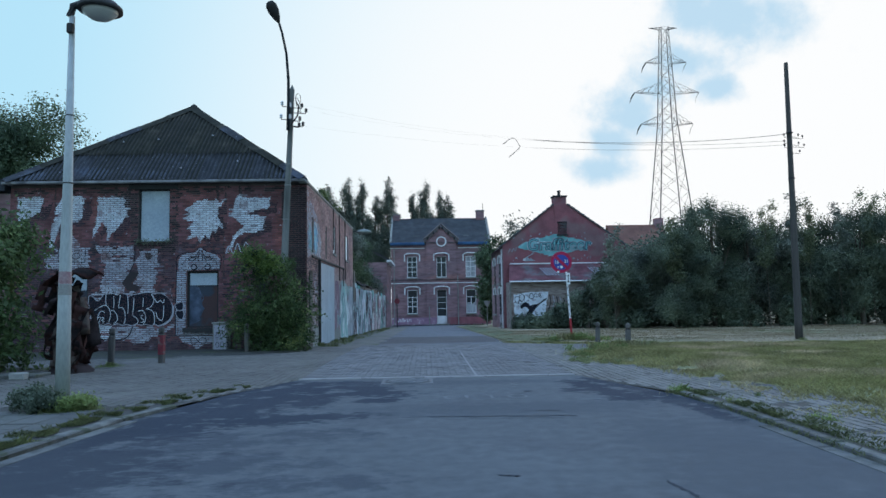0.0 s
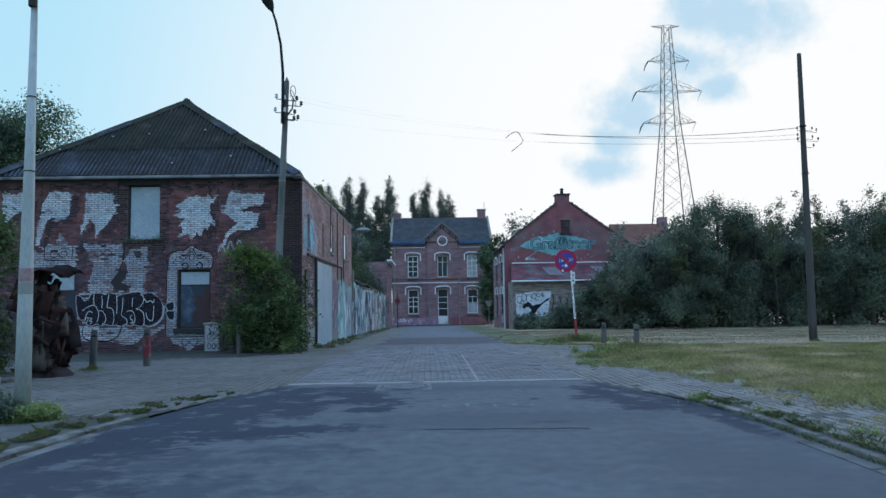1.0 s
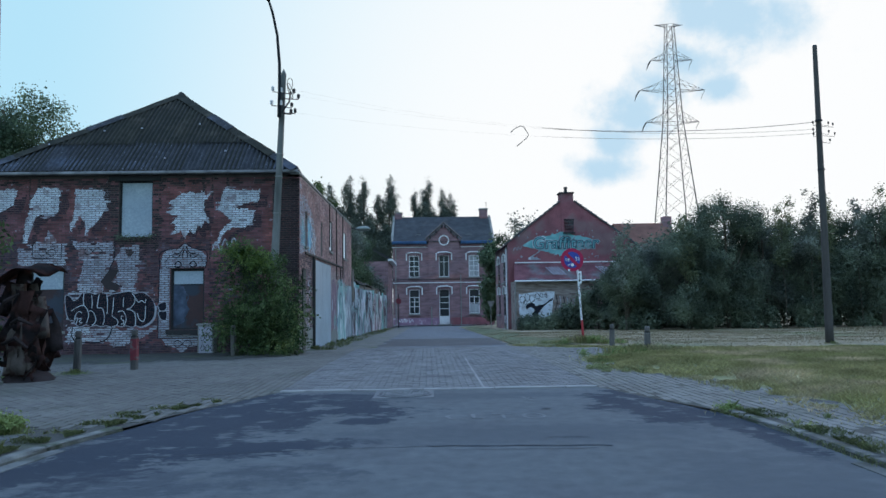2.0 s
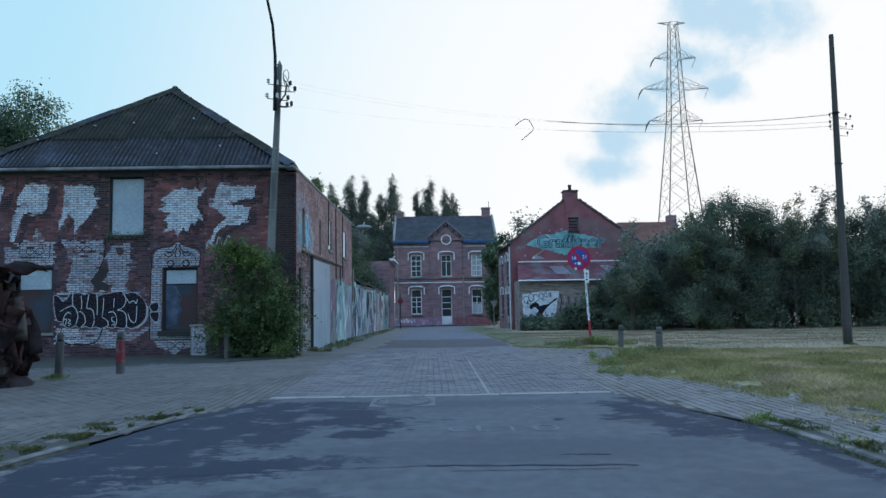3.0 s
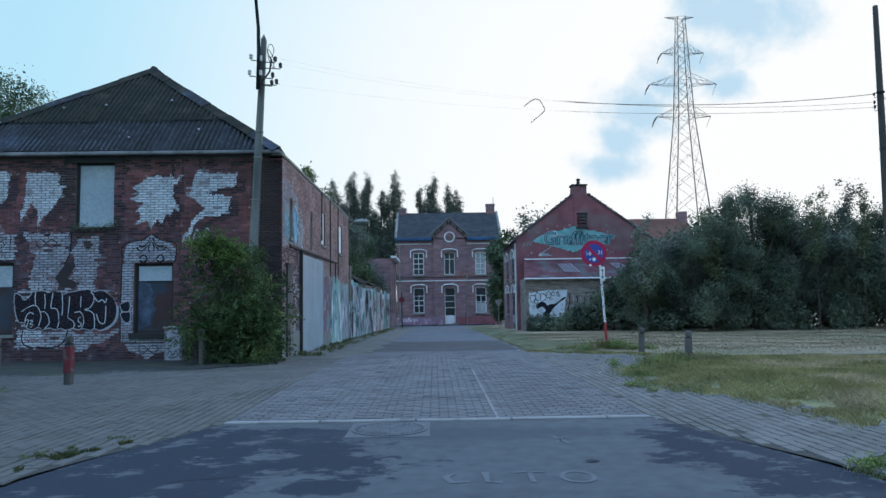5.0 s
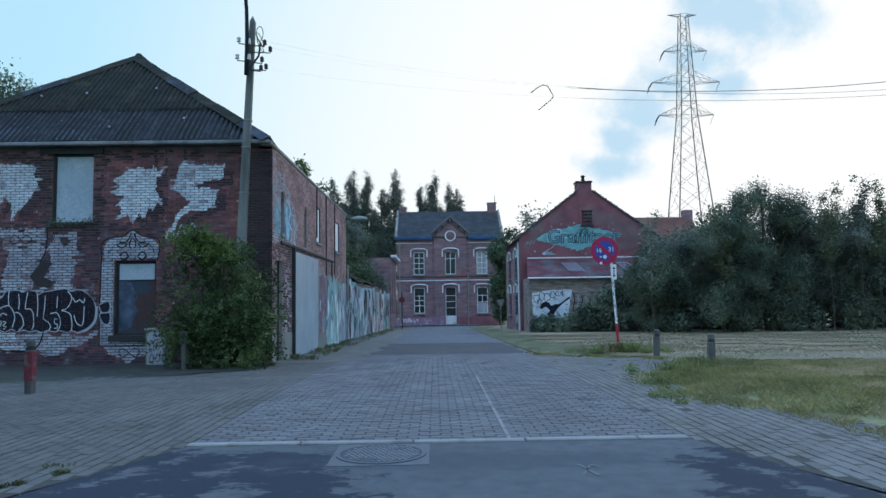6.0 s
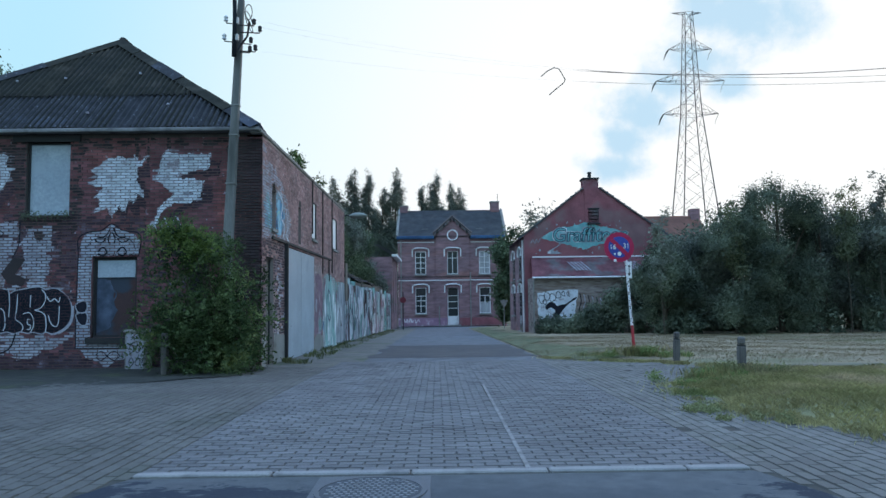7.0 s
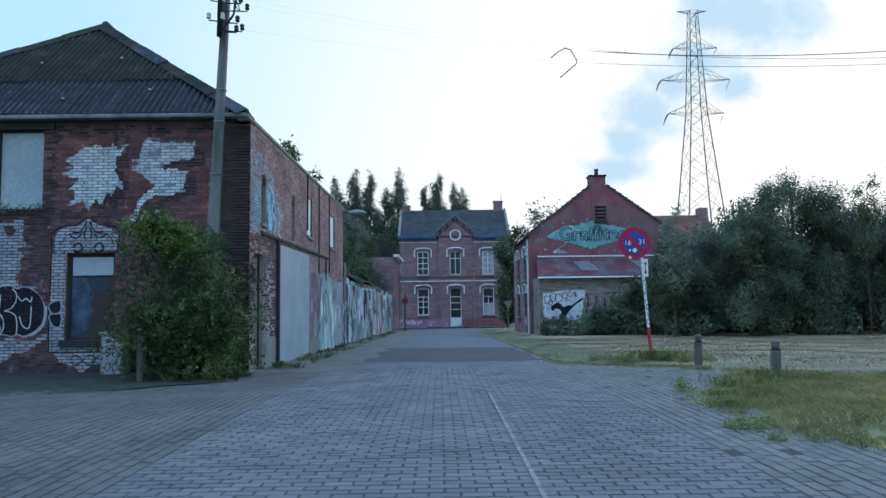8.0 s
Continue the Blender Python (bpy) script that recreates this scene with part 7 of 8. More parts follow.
part("plate", bm, "concrete", gw, "grey back of a triangular plate")

# ---- kerbs, road strip, manhole, lines ----
kl = tagged(new("kerb_left"), "row of worn concrete kerb stones", "kerb", kind="structure")
kr = tagged(new("kerb_right"), "row of worn concrete kerb stones", "kerb", kind="structure")
for parent, edge, side, y1 in ((kl, EDGE_L, -1, 8.6), (kr, EDGE_R, 1, 8.0)):
    y = -7.85
    while y < y1:
        a, b = lerp_list(edge, y), lerp_list(edge, y + 0.98)
        bm = bx(0, 0.13, 0, 0.97, -0.1, 0.046, bevel=0.022)
        for v in bm.verts:
            v.co += Vector((noise.noise(v.co * 5 + Vector((y, 0, 1))) * 0.012, 0, noise.noise(v.co * 4 + Vector((0, y, 5))) * 0.010))
        ang = -math.degrees(math.atan2(b - a, 0.98))
        o = part("kerb_stone", bm, "kerb", parent)
        o.data.transform(pose(a - (0.14 if side < 0 else 0), y, 0.0 + random.uniform(-0.006, 0.004), 0, random.uniform(-1.5, 1.5), ang))
        if y < 7.6 and side < 0 or y < 6.8:
            bm = bx(0, 0.13, 0, 0.97, -0.05, 0.006, bevel=0.003)
            o = part("gutter_stone", bm, "gutter_stone", parent)
            o.data.transform(pose(a if side < 0 else a - 0.13, y, random.uniform(-0.001, 0.002), 0, 0, ang))
        y += 0.985
strip = tagged(new("road_strip"), "pale concrete kerb strip set across the road", "kerb", kind="structure")
x = -2.1
while x < 2.25:
    w = min(0.98, 2.27 - x)
    o = part("strip_stone", bx(x, x + w - 0.012, 11.60 + random.uniform(-.006, .006), 11.70, -0.08, 0.014 + random.uniform(-.003, .003), bevel=0.01), "strip", strip)
    x += w
tagged(raw("road_line", [(0.680, 11.71, 0.008), (0.715, 11.71, 0.008), (0.720, 16.8, 0.008), (0.685, 16.8, 0.008)], [(0, 1, 2, 3)], "road_white"), "thin worn white line along the brick road", "road line", kind="structure")
man = thing("manhole_cover", (-0.38, 11.15, 0), "cast iron manhole cover with a chequered grid in a square frame", "manhole cover")
part("frame", bx(-0.77, 0.0, 10.76, 11.53, -0.1, 0.006, bevel=0.003), "manhole_iron", man)
part("rim", spin(bmesh.new(), [(0.36, 0.006), (0.36, 0.014), (0.33, 0.014), (0.33, 0.009)], (-0.385, 11.145, 0), 36), "manhole_iron", man)
cov = part("cover", spin(bmesh.new(), [(0.325, 0.0), (0.325, 0.012)], (-0.385, 11.145, 0), 36), "cover_iron", man)
bm = bmesh.new()
for i in range(-6, 7):
    for j in range(-6, 7):
        if (i * i + j * j) * 0.045 ** 2 < 0.30 ** 2:
            box(bm, -0.385 + (i + 0.5 * (j % 2)) * 0.045 - 0.013, -0.385 + (i + 0.5 * (j % 2)) * 0.045 + 0.013, 11.145 + j * 0.045 - 0.012, 11.145 + j * 0.045 + 0.012, 0.010, 0.016)
tagged(part("stud_grid", bm, "stud_iron", cov), kind="stuff")


def blot(name, outline, mat, z, label, seed, amp=0.10, step=0.18):
    p = ragged(curve2(outline, 6), step, amp, seed)
    bm = bmesh.new()
    f = bm.faces.new([bm.verts.new((a, b, gz(a, b) + z)) for a, b in p])
    bmesh.ops.triangulate(bm, faces=[f])
    bmesh.ops.recalc_face_normals(bm, faces=bm.faces)
    o = part(name, bm, mat)
    if o.data.polygons and o.data.polygons[0].normal.z < 0:
        o.data.flip_normals()
    return tagged(o, label, "road repair", kind="structure")


def ground_line(name, pts, width, mat, label, closed=False):
    pl = [Vector((x, y, gz(x, y) + 0.004)) for x, y in pts]
    if closed:
        pl.append(pl[0])
    vs, fs = [], []
    for i, p in enumerate(pl):
        d = (pl[min(i + 1, len(pl) - 1)] - pl[max(i - 1, 0)]).normalized()
        w = Vector((-d.y, d.x, 0)) * width / 2 * (1 if closed else random.uniform(0.5, 1.3))
        vs += [p + w, p - w]
        if i:
            fs.append((2 * i - 1, 2 * i - 2, 2 * i, 2 * i + 1))
    return tagged(raw(name, vs, fs, mat), label, "road marking", kind="structure")


def wander(a, b, n, amp, seed):
    rng = random.Random(seed)
    return [(a[0] + (b[0] - a[0]) * i / n + rng.uniform(-amp, amp), a[1] + (b[1] - a[1]) * i / n + rng.uniform(-amp, amp)) for i in range(n + 1)]


for i, (a, b, w) in enumerate((((-2.54, 7.55), (-0.72, 7.76), 0.012), ((-0.72, 7.76), (0.3, 7.80), 0.012), ((-0.1, 7.80), (1.45, 7.70), 0.034), ((0.1, 7.62), (1.3, 7.60), 0.012), ((0.97, 8.1), (1.33, 8.06), 0.022), ((0.38, 5.28), (0.53, 5.25), 0.03), ((1.46, 5.05), (1.52, 4.66), 0.022), ((-1.8, 9.3), (-1.0, 9.5), 0.012))):
    ground_line("road_crack", wander(a, b, 14, 0.014, i), w, "crack_dirt", "dark crack in the worn asphalt")
ground_line("chalk_ring", [(1.03 + 0.11 * math.cos(a), 9.25 + 0.15 * math.sin(a)) for a in (2 * math.pi * k / 20 for k in range(20))], 0.035, "faint_chalk", "faint pale ring sprayed on the asphalt", True)
for i, pts in enumerate(([(0.20, 9.40), (0.12, 9.30), (0.16, 9.14), (0.28, 9.16)], [(0.40, 9.42), (0.40, 9.14), (0.50, 9.14)], [(0.60, 9.40), (0.82, 9.40)], [(0.71, 9.40), (0.71, 9.12)], [(1.10, 10.70), (1.18, 10.36)], [(1.19, 10.68), (1.08, 10.40)], [(1.19, 10.68), (1.24, 10.60)])):
    ground_line("chalk_mark", pts, 0.045 if i < 4 else 0.022, "faint_chalk", "faint pale mark sprayed on the asphalt")
blot("tar_spot", [(1.18, 9.72), (1.24, 9.76), (1.28, 9.70), (1.22, 9.64)], "crack_dirt", 0.004, "small dark spot of tar on the asphalt", 5, 0.015, 0.05)

# dirt before the wall; its colour also holds the shade at the foot
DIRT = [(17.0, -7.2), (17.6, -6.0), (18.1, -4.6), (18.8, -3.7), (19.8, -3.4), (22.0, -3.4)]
tagged(sheet("dirt_strip", lambda y: -12.2, lambda y: lerp_list(DIRT, y) + 0.12 * math.sin(y * 5.0), span(17.0, 21.17, 0.12), lambda x, y: 0.002 + 0.020 * min(1.0, (y - 17.0) / 3.0), "foot_dirt_shade", 90, lump=0.016), "dirt along the foot of the wall, darkened with painted shade", "dirt")
for k in range(6):
    cu, cv = -6.02 + 0.13 * (k % 3), 0.05 + 0.26 * (k // 3)
    ribbon("scrawl", Plane2((0, 20.70, 0), (1, 0, 0), (0, -1, 0)), curve2([(cu - .05, cv), (cu, cv + .11), (cu + .05, cv + .02), (cu, cv - .05)], 4), 0.014, "ink", cab, 0.004)
for k, (y, z, n) in enumerate(((25.6, 4.83, 260), (24.6, 4.83, 120), (28.8, 4.83, 120))):
    t_ = thing("wall_plant", (-3.7, y, z), "small bush rooted in the top of the wall", "plant", "plants on the wall top")
    leaf_cloud("foliage", [(-3.7 + 0.1 * math.sin(q), y + 0.22 * (q - 1), z + 0.14 + 0.05 * q, 0.12, 0.2, 0.16) for q in range(3)], n, 0.045, "leaf", t_, 400 + k, 0.08, 10, 0.1)
    part("stem", tube(bmesh.new(), [(-3.7, y, z - 0.03), (-3.7, y + 0.05, z + 0.25)], [0.02, 0.008], 6), "bark", t_)
t_ = thing("wall_plant", (-8.0, 21.1, 3.05), "low weeds growing on the upper window ledge", "plant")
leaf_cloud("foliage", [(-8.4 + 0.25 * q, 21.12, 3.07, 0.16, 0.05, 0.05) for q in range(4)], 320, 0.026, "leaf_dark", t_, 420, 0.05, 10, 0.1)
part("stem", tube(bmesh.new(), [(-8.4, 21.13, 3.04), (-7.65, 21.13, 3.05)], 0.012, 6), "bark", t_)
# ---- weeds ----
for k, (x, y, rx, h, m_) in enumerate(((-4.52, 8.55, 0.22, 0.27, "leaf_dark"), (-4.32, 8.38, 0.16, 0.22, "leaf_dark"), (-4.02, 8.5, 0.17, 0.13, "weed"))):
    t_ = thing("weed_bush", (x, y, 0.05), "leafy weed growing round the foot of the lamp post", "plant", "weeds round the lamp post")
    leaf_cloud("foliage", [(x + rx * q * 0.5, y + 0.05 * q, 0.07 + h * 0.5 * (1 - 0.3 * abs(q)), rx * 0.6, 0.16, h * 0.5) for q in (-1, 0, 1)], 2600, 0.019, m_, t_, 440 + k, 0.035, 10, 0.1)
    part("stem", tube(bmesh.new(), [(x, y, 0.0), (x + 0.02, y, h * 0.8)], [0.008, 0.004], 6), "bark", t_)
wr = np.random.default_rng(61)
for k, (x, y, w_, d_, h, n) in enumerate(((4.75, 17.7, 0.40, 0.25, 0.26, 2200), (4.25, 17.25, 0.45, 0.3, 0.22, 1800), (3.8, 17.0, 0.10, 0.1, 0.30, 160), (3.75, 16.6, 0.5, 0.3, 0.09, 1400), (5.35, 17.6, 0.4, 0.25, 0.16, 1000), (4.4, 22.0, 0.45, 0.3, 0.30, 1800), (3.7, 22.3, 0.6, 0.3, 0.14, 1500), (4.95, 21.6, 0.4, 0.3, 0.16, 900), (2.95, 14.2, 0.28, 0.35, 0.045, 900), (3.1, 9.25, 0.16, 0.14, 0.08, 420), (3.3, 8.1, 0.12, 0.15, 0.06, 220), (3.6, 7.0, 0.15, 0.2, 0.06, 260), (3.25, 13.6, 0.25, 0.2, 0.045, 600))):
    low = gz(x, y) + (field_lift(x, y) if x > lerp_list(GRASS, y) else 0.0)
    lobes = [(x + wr.normal() * w_ * 0.5, y + wr.normal() * d_ * 0.5, low + h * wr.uniform(0.1, 0.45), w_ * 0.35, d_ * 0.5, h * wr.uniform(0.25, 0.5)) for q in range(7)]
    o = leaf_cloud("weed_clump", lobes, n * 2, 0.015, "weed" if k % 2 else "weed_dry", None, 640 + k, 0.03, 6, 0.1, face=0.5)
    tagged(o, "loose leafy clump of weeds and thin grass stalks", "weeds", "weeds along the street", "stuff")
    p_ = np.column_stack([x + wr.normal(size=n // 4) * w_ * 0.6, y + wr.normal(size=n // 4) * d_ * 0.6, np.full(n // 4, low)])
    o = blades("weed_stalks", p_, h * 0.7, 0.0012, "grass", seed=660 + k, lean=0.5)
    tagged(o, "thin pale grass stalks among the weeds", "weeds", "weeds along the street", "stuff")
blk = thing("stone_block", (-6.93, 12.5, 0.0), "pale broken concrete block lying on the pavement", "stone block")
bm = bx(-7.06, -6.80, 12.42, 12.58, -0.01, 0.115, bevel=0.02)
for v in bm.verts:
    v.co += Vector((noise.noise(v.co * 9), noise.noise(v.co * 7 + Vector((3, 1, 2))), 0)) * 0.02
part("block", bm, "concrete", blk)
for i, (x, y, r, h, n) in enumerate(((-4.2, 8.4, 0.34, 0.09, 350), (-3.9, 8.5, 0.25, 0.08, 300), (-3.55, 7.7, 0.10, 0.09, 150), (-3.55, 6.6, 0.16, 0.06, 180), (-3.5, 5.9, 0.12, 0.08, 160), (-7.0, 14.2, 0.5, 0.12, 500), (-6.3, 14.5, 0.3, 0.10, 300),
                                     (4.35, 22.0, 0.60, 0.10, 600), (4.75, 17.75, 0.35, 0.08, 300), (4.0, 16.6, 0.7, 0.06, 600), (3.2, 15.4, 0.5, 0.06, 500), (3.12, 9.3, 0.13, 0.07, 90), (3.3, 8.3, 0.10, 0.05, 60), (3.25, 7.2, 0.10, 0.05, 60), (3.75, 8.6, 0.12, 0.05, 70),
                                     (5.6, 17.3, 0.5, 0.14, 350), (10.5, 20.2, 0.30, 0.09, 260))):
    tuft((x, y, gz(x, y) + 0.03), n, r, h, seed=300 + i)
# growth in the gutters and joints of both kerbs and along the field's edge
kg = np.random.default_rng(23)
kp = []
for i in range(48000):
    y = 4.0 + 7.4 * kg.random()
    if kg.random() < 0.45 or y > 9.2:
        x, lo = lerp_list(EDGE_L, y) - 0.16 - 0.5 * kg.random() ** 2.5, noise.noise(Vector((0, y * 1.7, 3)))
    else:
        x, lo = lerp_list(EDGE_R, y) + (0.14 + 0.28 * kg.random() ** 2.2 if kg.random() < 0.88 else -0.14 + 0.12 * kg.random()), noise.noise(Vector((4, y * 1.7, x if i else 0)))
    if lo > 0.24 + 0.3 * noise.noise(Vector((x * 5, y * 5, 2))):
        kp.append((x, y, walk_lift(x, y)))
for i in range(16000):
    y = 6.3 + 4.6 * kg.random()
    x = lerp_list(EDGE_L, y) - 0.16 - 0.05 * abs(kg.normal()) - 0.35 * kg.random() ** 3
    if noise.noise(Vector((x * 3.0, y * 3.5, 11))) > 0.16 + 0.45 * noise.noise(Vector((x * 6, y * 6, 12))):
        kp.append((x, y, walk_lift(x, y)))
tagged(blades("kerb_weeds", np.array(kp), 0.034, 0.0022, "moss_weed", seed=24, lean=1.4), "small weeds in the joints along the kerbs", "weeds", kind="stuff")
ep = []
for i in range(34000):
    y = 6.0 + 17 * kg.random()
    x = lerp_list(GRASS, y) + kg.normal() * 0.20 + 0.10
    if noise.noise(Vector((x * 2.2, y * 2.2, 7))) > -0.05:
        ep.append((x, y, gz(x, y)))
tagged(blades("edge_grass", np.array(ep), 0.055, 0.0035, "grass", seed=25, lean=1.3), "ragged grass along the edge of the field", "grass", kind="stuff")
verge_pts = []
gr = np.random.default_rng(17)
for i in range(4200):
    y = 22 + 36 * gr.random() ** 1.5
    x = -3.45 + 0.75 * gr.random() ** 1.6
    if noise.noise(Vector((x * 1.5, y * 0.9, 2))) < 0.06:
        continue
    verge_pts.append((x, y, gz(x, y)))
tagged(blades("verge_weeds", np.array(verge_pts), 0.10, 0.007, "moss_weed", seed=18, lean=0.8), "low green weeds along the foot of the fence", "weeds", kind="stuff")

# ---- graffiti on the front ----
PAINT = [
    ("paint", [(0.22, 4.41), (0.59, 4.42), (1.0, 4.41), (0.94, 4.22), (0.85, 3.98), (0.53, 3.79), (0.31, 3.56), (0.22, 3.84)]),
    ("paint", [(1.51, 4.44), (1.73, 4.48), (2.15, 4.4), (2.07, 3.77), (1.75, 3.68), (1.53, 3.69), (1.43, 3.58), (1.26, 2.94), (1.15, 2.99), (1.24, 3.59), (1.37, 4.18)]),
    ("paint", [(2.55, 4.41), (3.48, 4.38), (3.37, 3.86), (3.23, 3.66), (2.87, 3.19), (2.8, 3.12), (2.82, 3.49), (2.67, 3.67), (2.47, 3.35), (2.4, 3.2), (2.42, 3.42), (2.52, 3.79)]),
    ("paint", [(5.25, 4.13), (5.44, 4.28), (5.71, 4.28), (5.92, 4.2), (5.96, 4.38), (6.04, 4.2), (6.23, 4.27), (6.04, 4.02), (6.01, 3.82), (6.19, 3.44), (6.04, 3.52), (5.98, 3.3), (5.87, 3.37), (5.78, 3.12), (5.67, 3.3), (5.53, 3.03), (5.42, 3.23), (5.19, 3.13), (5.3, 3.38), (5.15, 3.46), (5.3, 3.64), (5.0, 3.73), (5.25, 3.88), (5.04, 4.03)]),
    ("paint", [(6.58, 4.37), (7.12, 4.34), (7.58, 4.33), (7.50, 4.03), (6.93, 3.92), (6.9, 3.84), (7.44, 3.76), (7.35, 3.46), (7.16, 3.31), (6.79, 3.29), (6.61, 3.17), (6.42, 2.84), (6.32, 2.69), (6.49, 3.22), (6.81, 3.47), (6.56, 3.66), (6.43, 3.82), (6.48, 4.12)]),
    ("paint_old", [(1.73, 2.94), (1.85, 3.28), (2.07, 2.93)]),
    ("paint_old", [(1.33, 2.91), (2.29, 2.93), (2.3, 2.31), (1.06, 2.32), (1.04, 2.8), (1.34, 2.8)]),
    ("paint_old", [(2.51, 2.97), (3.61, 2.91), (3.6, 2.51), (3.48, 2.14), (3.34, 1.7), (3.37, 1.62), (3.13, 1.55), (2.61, 1.56), (2.75, 2.15), (2.81, 2.45), (2.66, 2.6)]),
    ("paint_old", [(3.83, 2.91), (4.3, 2.87), (4.29, 2.13), (4.18, 1.83), (4.22, 1.57), (3.78, 1.57), (3.85, 1.84), (3.56, 1.84), (3.77, 2.17), (3.66, 2.43)]),
    ("paint_mask", [(4.89, 2.49), (4.97, 2.66), (5.11, 2.72), (5.32, 2.73), (5.44, 2.8), (5.53, 2.9), (5.63, 2.8), (5.78, 2.74), (6.0, 2.66), (6.11, 2.54), (6.11, 2.25), (4.88, 2.21)]),
    ("paint_mask", [(4.86, 2.21), (5.13, 2.21), (5.12, 0.53), (4.84, 0.53)]),
    ("paint_mask", [(4.84, 0.53), (5.12, 0.53), (5.14, 0.41), (6.07, 0.40), (6.07, 0.33), (4.83, 0.32)]),
    ("paint_mask", [(4.93, 0.31), (6.0, 0.3), (5.93, 0.11), (5.67, 0.08), (5.46, -0.1), (5.32, 0.05), (5.05, 0.13)]),
    ("paint_old", [(2.42, 0.61), (4.24, 0.58), (4.1, 0.19), (3.67, 0.11), (3.44, 0.3), (2.5, 0.27)]),
]
def flat(name, pl, poly, mat, parent, w, label=""):
    """A flat patch of paint of any outline on a wall's face."""
    n = len(poly)
    pts, _, faces, *_ = delaunay_2d_cdt([Vector(p) for p in poly], [(i, (i + 1) % n) for i in range(n)], [list(range(n))], 1, 1e-4)
    bm = bmesh.new()
    vv = [bm.verts.new(pl.at(p[0], p[1], w)) for p in pts]
    for f in faces:
        try:
            bm.faces.new([vv[k] for k in f])
        except ValueError:
            pass
    return part(name, bm, mat, parent, label)


for i, (mt, pl_) in enumerate(PAINT):
    if mt == "paint":
        flat("graffiti_joints", FA, ragged(pl_, 0.09, 0.015, i + 1), "underpaint", fwall, 0.003, "thin paint in the joints")
    if mt == "paint" and pl_[0][1] > 3.9:
        paint_on("shadow_paint", FA, ragged([(p[0] + 0.22, p[1] - 0.13) for p in pl_], 0.10, 0.06, i + 90), FR, "dark_purple", fwall, w=0.0112, label="dark purple paint behind the white shape", miss=0.10, seed=i + 70)
    if mt == "paint_mask":
        paint_on("graffiti", FA, ragged(pl_, 0.06, 0.008, i + 1), FR, mt, fwall, label="dirty white painted mask round the window")
        continue
    paint_on("overspray", FA, ragged(pl_, 0.10, 0.10, i + 60), FR, "paint_old", fwall, w=0.0118, label="thin overspray round the white shape", miss=0.45, seed=i + 30)
    paint_on("graffiti", FA, ragged(pl_, 0.06, 0.035, i + 1), FR, mt, fwall, label="white sprayed shape on the bricks" if mt == "paint" else "faded white paint on the bricks", miss=0.02 if mt == "paint" else 0.08, seed=i)
# black bubble shapes with white outlines
SHAPE = [(2.34, 1.51), (2.47, 1.48), (2.56, 1.37), (2.67, 1.42), (2.76, 1.56), (2.86, 1.57), (3.02, 1.58), (3.14, 1.53), (3.22, 1.57), (3.42, 1.55), (3.46, 1.47), (3.56, 1.52), (3.7, 1.55), (4.05, 1.6), (4.2, 1.54), (4.33, 1.57), (4.47, 1.54), (4.65, 1.39), (4.74, 1.2), (4.73, 0.94), (4.64, 0.78), (4.48, 0.67), (4.35, 0.63), (4.23, 0.67), (4.14, 0.63), (3.97, 0.67), (3.86, 0.65), (3.69, 0.68), (3.58, 0.64), (3.44, 0.68), (3.3, 0.66), (3.16, 0.7), (3.02, 0.66), (2.91, 0.72), (2.77, 0.66), (2.63, 0.72), (2.57, 0.83), (2.46, 0.84), (2.38, 1.0), (2.34, 1.26)]
STROKES = [[(2.83, 1.56), (2.82, 1.39), (2.84, 1.22)], [(2.51, 1.09), (2.64, 1.18), (2.8, 1.24), (2.91, 1.16), (2.97, 0.97), (2.92, 0.76)], [(2.8, 1.03), (2.7, 1.07), (2.62, 0.97), (2.6, 0.83)], [(3.04, 1.5), (3.06, 1.32), (3.05, 1.15)], [(2.97, 1.08), (3.05, 1.08), (3.14, 0.97), (3.16, 0.8), (3.06, 0.69)],
           [(3.24, 1.53), (3.21, 1.33), (3.2, 1.17), (3.3, 1.16), (3.37, 1.06), (3.39, 0.82), (3.35, 0.7)], [(3.45, 1.49), (3.47, 1.24), (3.46, 0.99)], [(3.63, 1.45), (3.62, 1.17), (3.6, 1.01), (3.61, 0.93), (3.71, 0.86), (3.76, 0.77), (3.72, 0.68)], [(3.9, 1.43), (3.89, 1.18)],
           [(4.12, 1.54), (4.2, 1.44), (4.19, 1.29), (4.1, 1.16), (3.99, 1.12), (4.1, 1.09), (4.2, 1.01), (4.23, 0.81), (4.22, 0.67)], [(3.75, 1.05), (3.88, 1.07), (3.96, 0.95), (3.97, 0.79), (3.91, 0.67)], [(3.91, 0.93), (3.85, 0.93), (3.85, 0.84), (3.91, 0.81), (3.9, 0.73), (3.84, 0.73)],
           [(2.58, 0.88), (2.68, 0.89), (2.63, 0.72)], [(2.71, 0.89), (2.78, 0.87), (2.72, 0.8), (2.79, 0.77), (2.73, 0.72)], [(4.27, 1.01), (4.33, 0.84), (4.43, 0.78), (4.48, 0.88), (4.49, 1.2)], [(4.23, 1.4), (4.3, 1.3), (4.39, 1.35), (4.47, 1.28), (4.5, 1.38)]]
o = curve2(SHAPE, 5)
paint_on("graffiti", FA, o, FR, "ink", fwall, w=0.0145, label="black rounded sprayed shapes in a row")
flat("graffiti_joints", FA, o, "ink", fwall, 0.004, "black paint in the joints")
ribbon("outline", FA, o, 0.022, "paint_old", fwall, w=0.0175, closed=True)
ribbon("outline", FA, curve2([(4.33, 0.62), (4.5, 0.65), (4.67, 0.77), (4.76, 0.94), (4.77, 1.2)], 5, False), 0.04, "paint_old", fwall, w=0.0177)
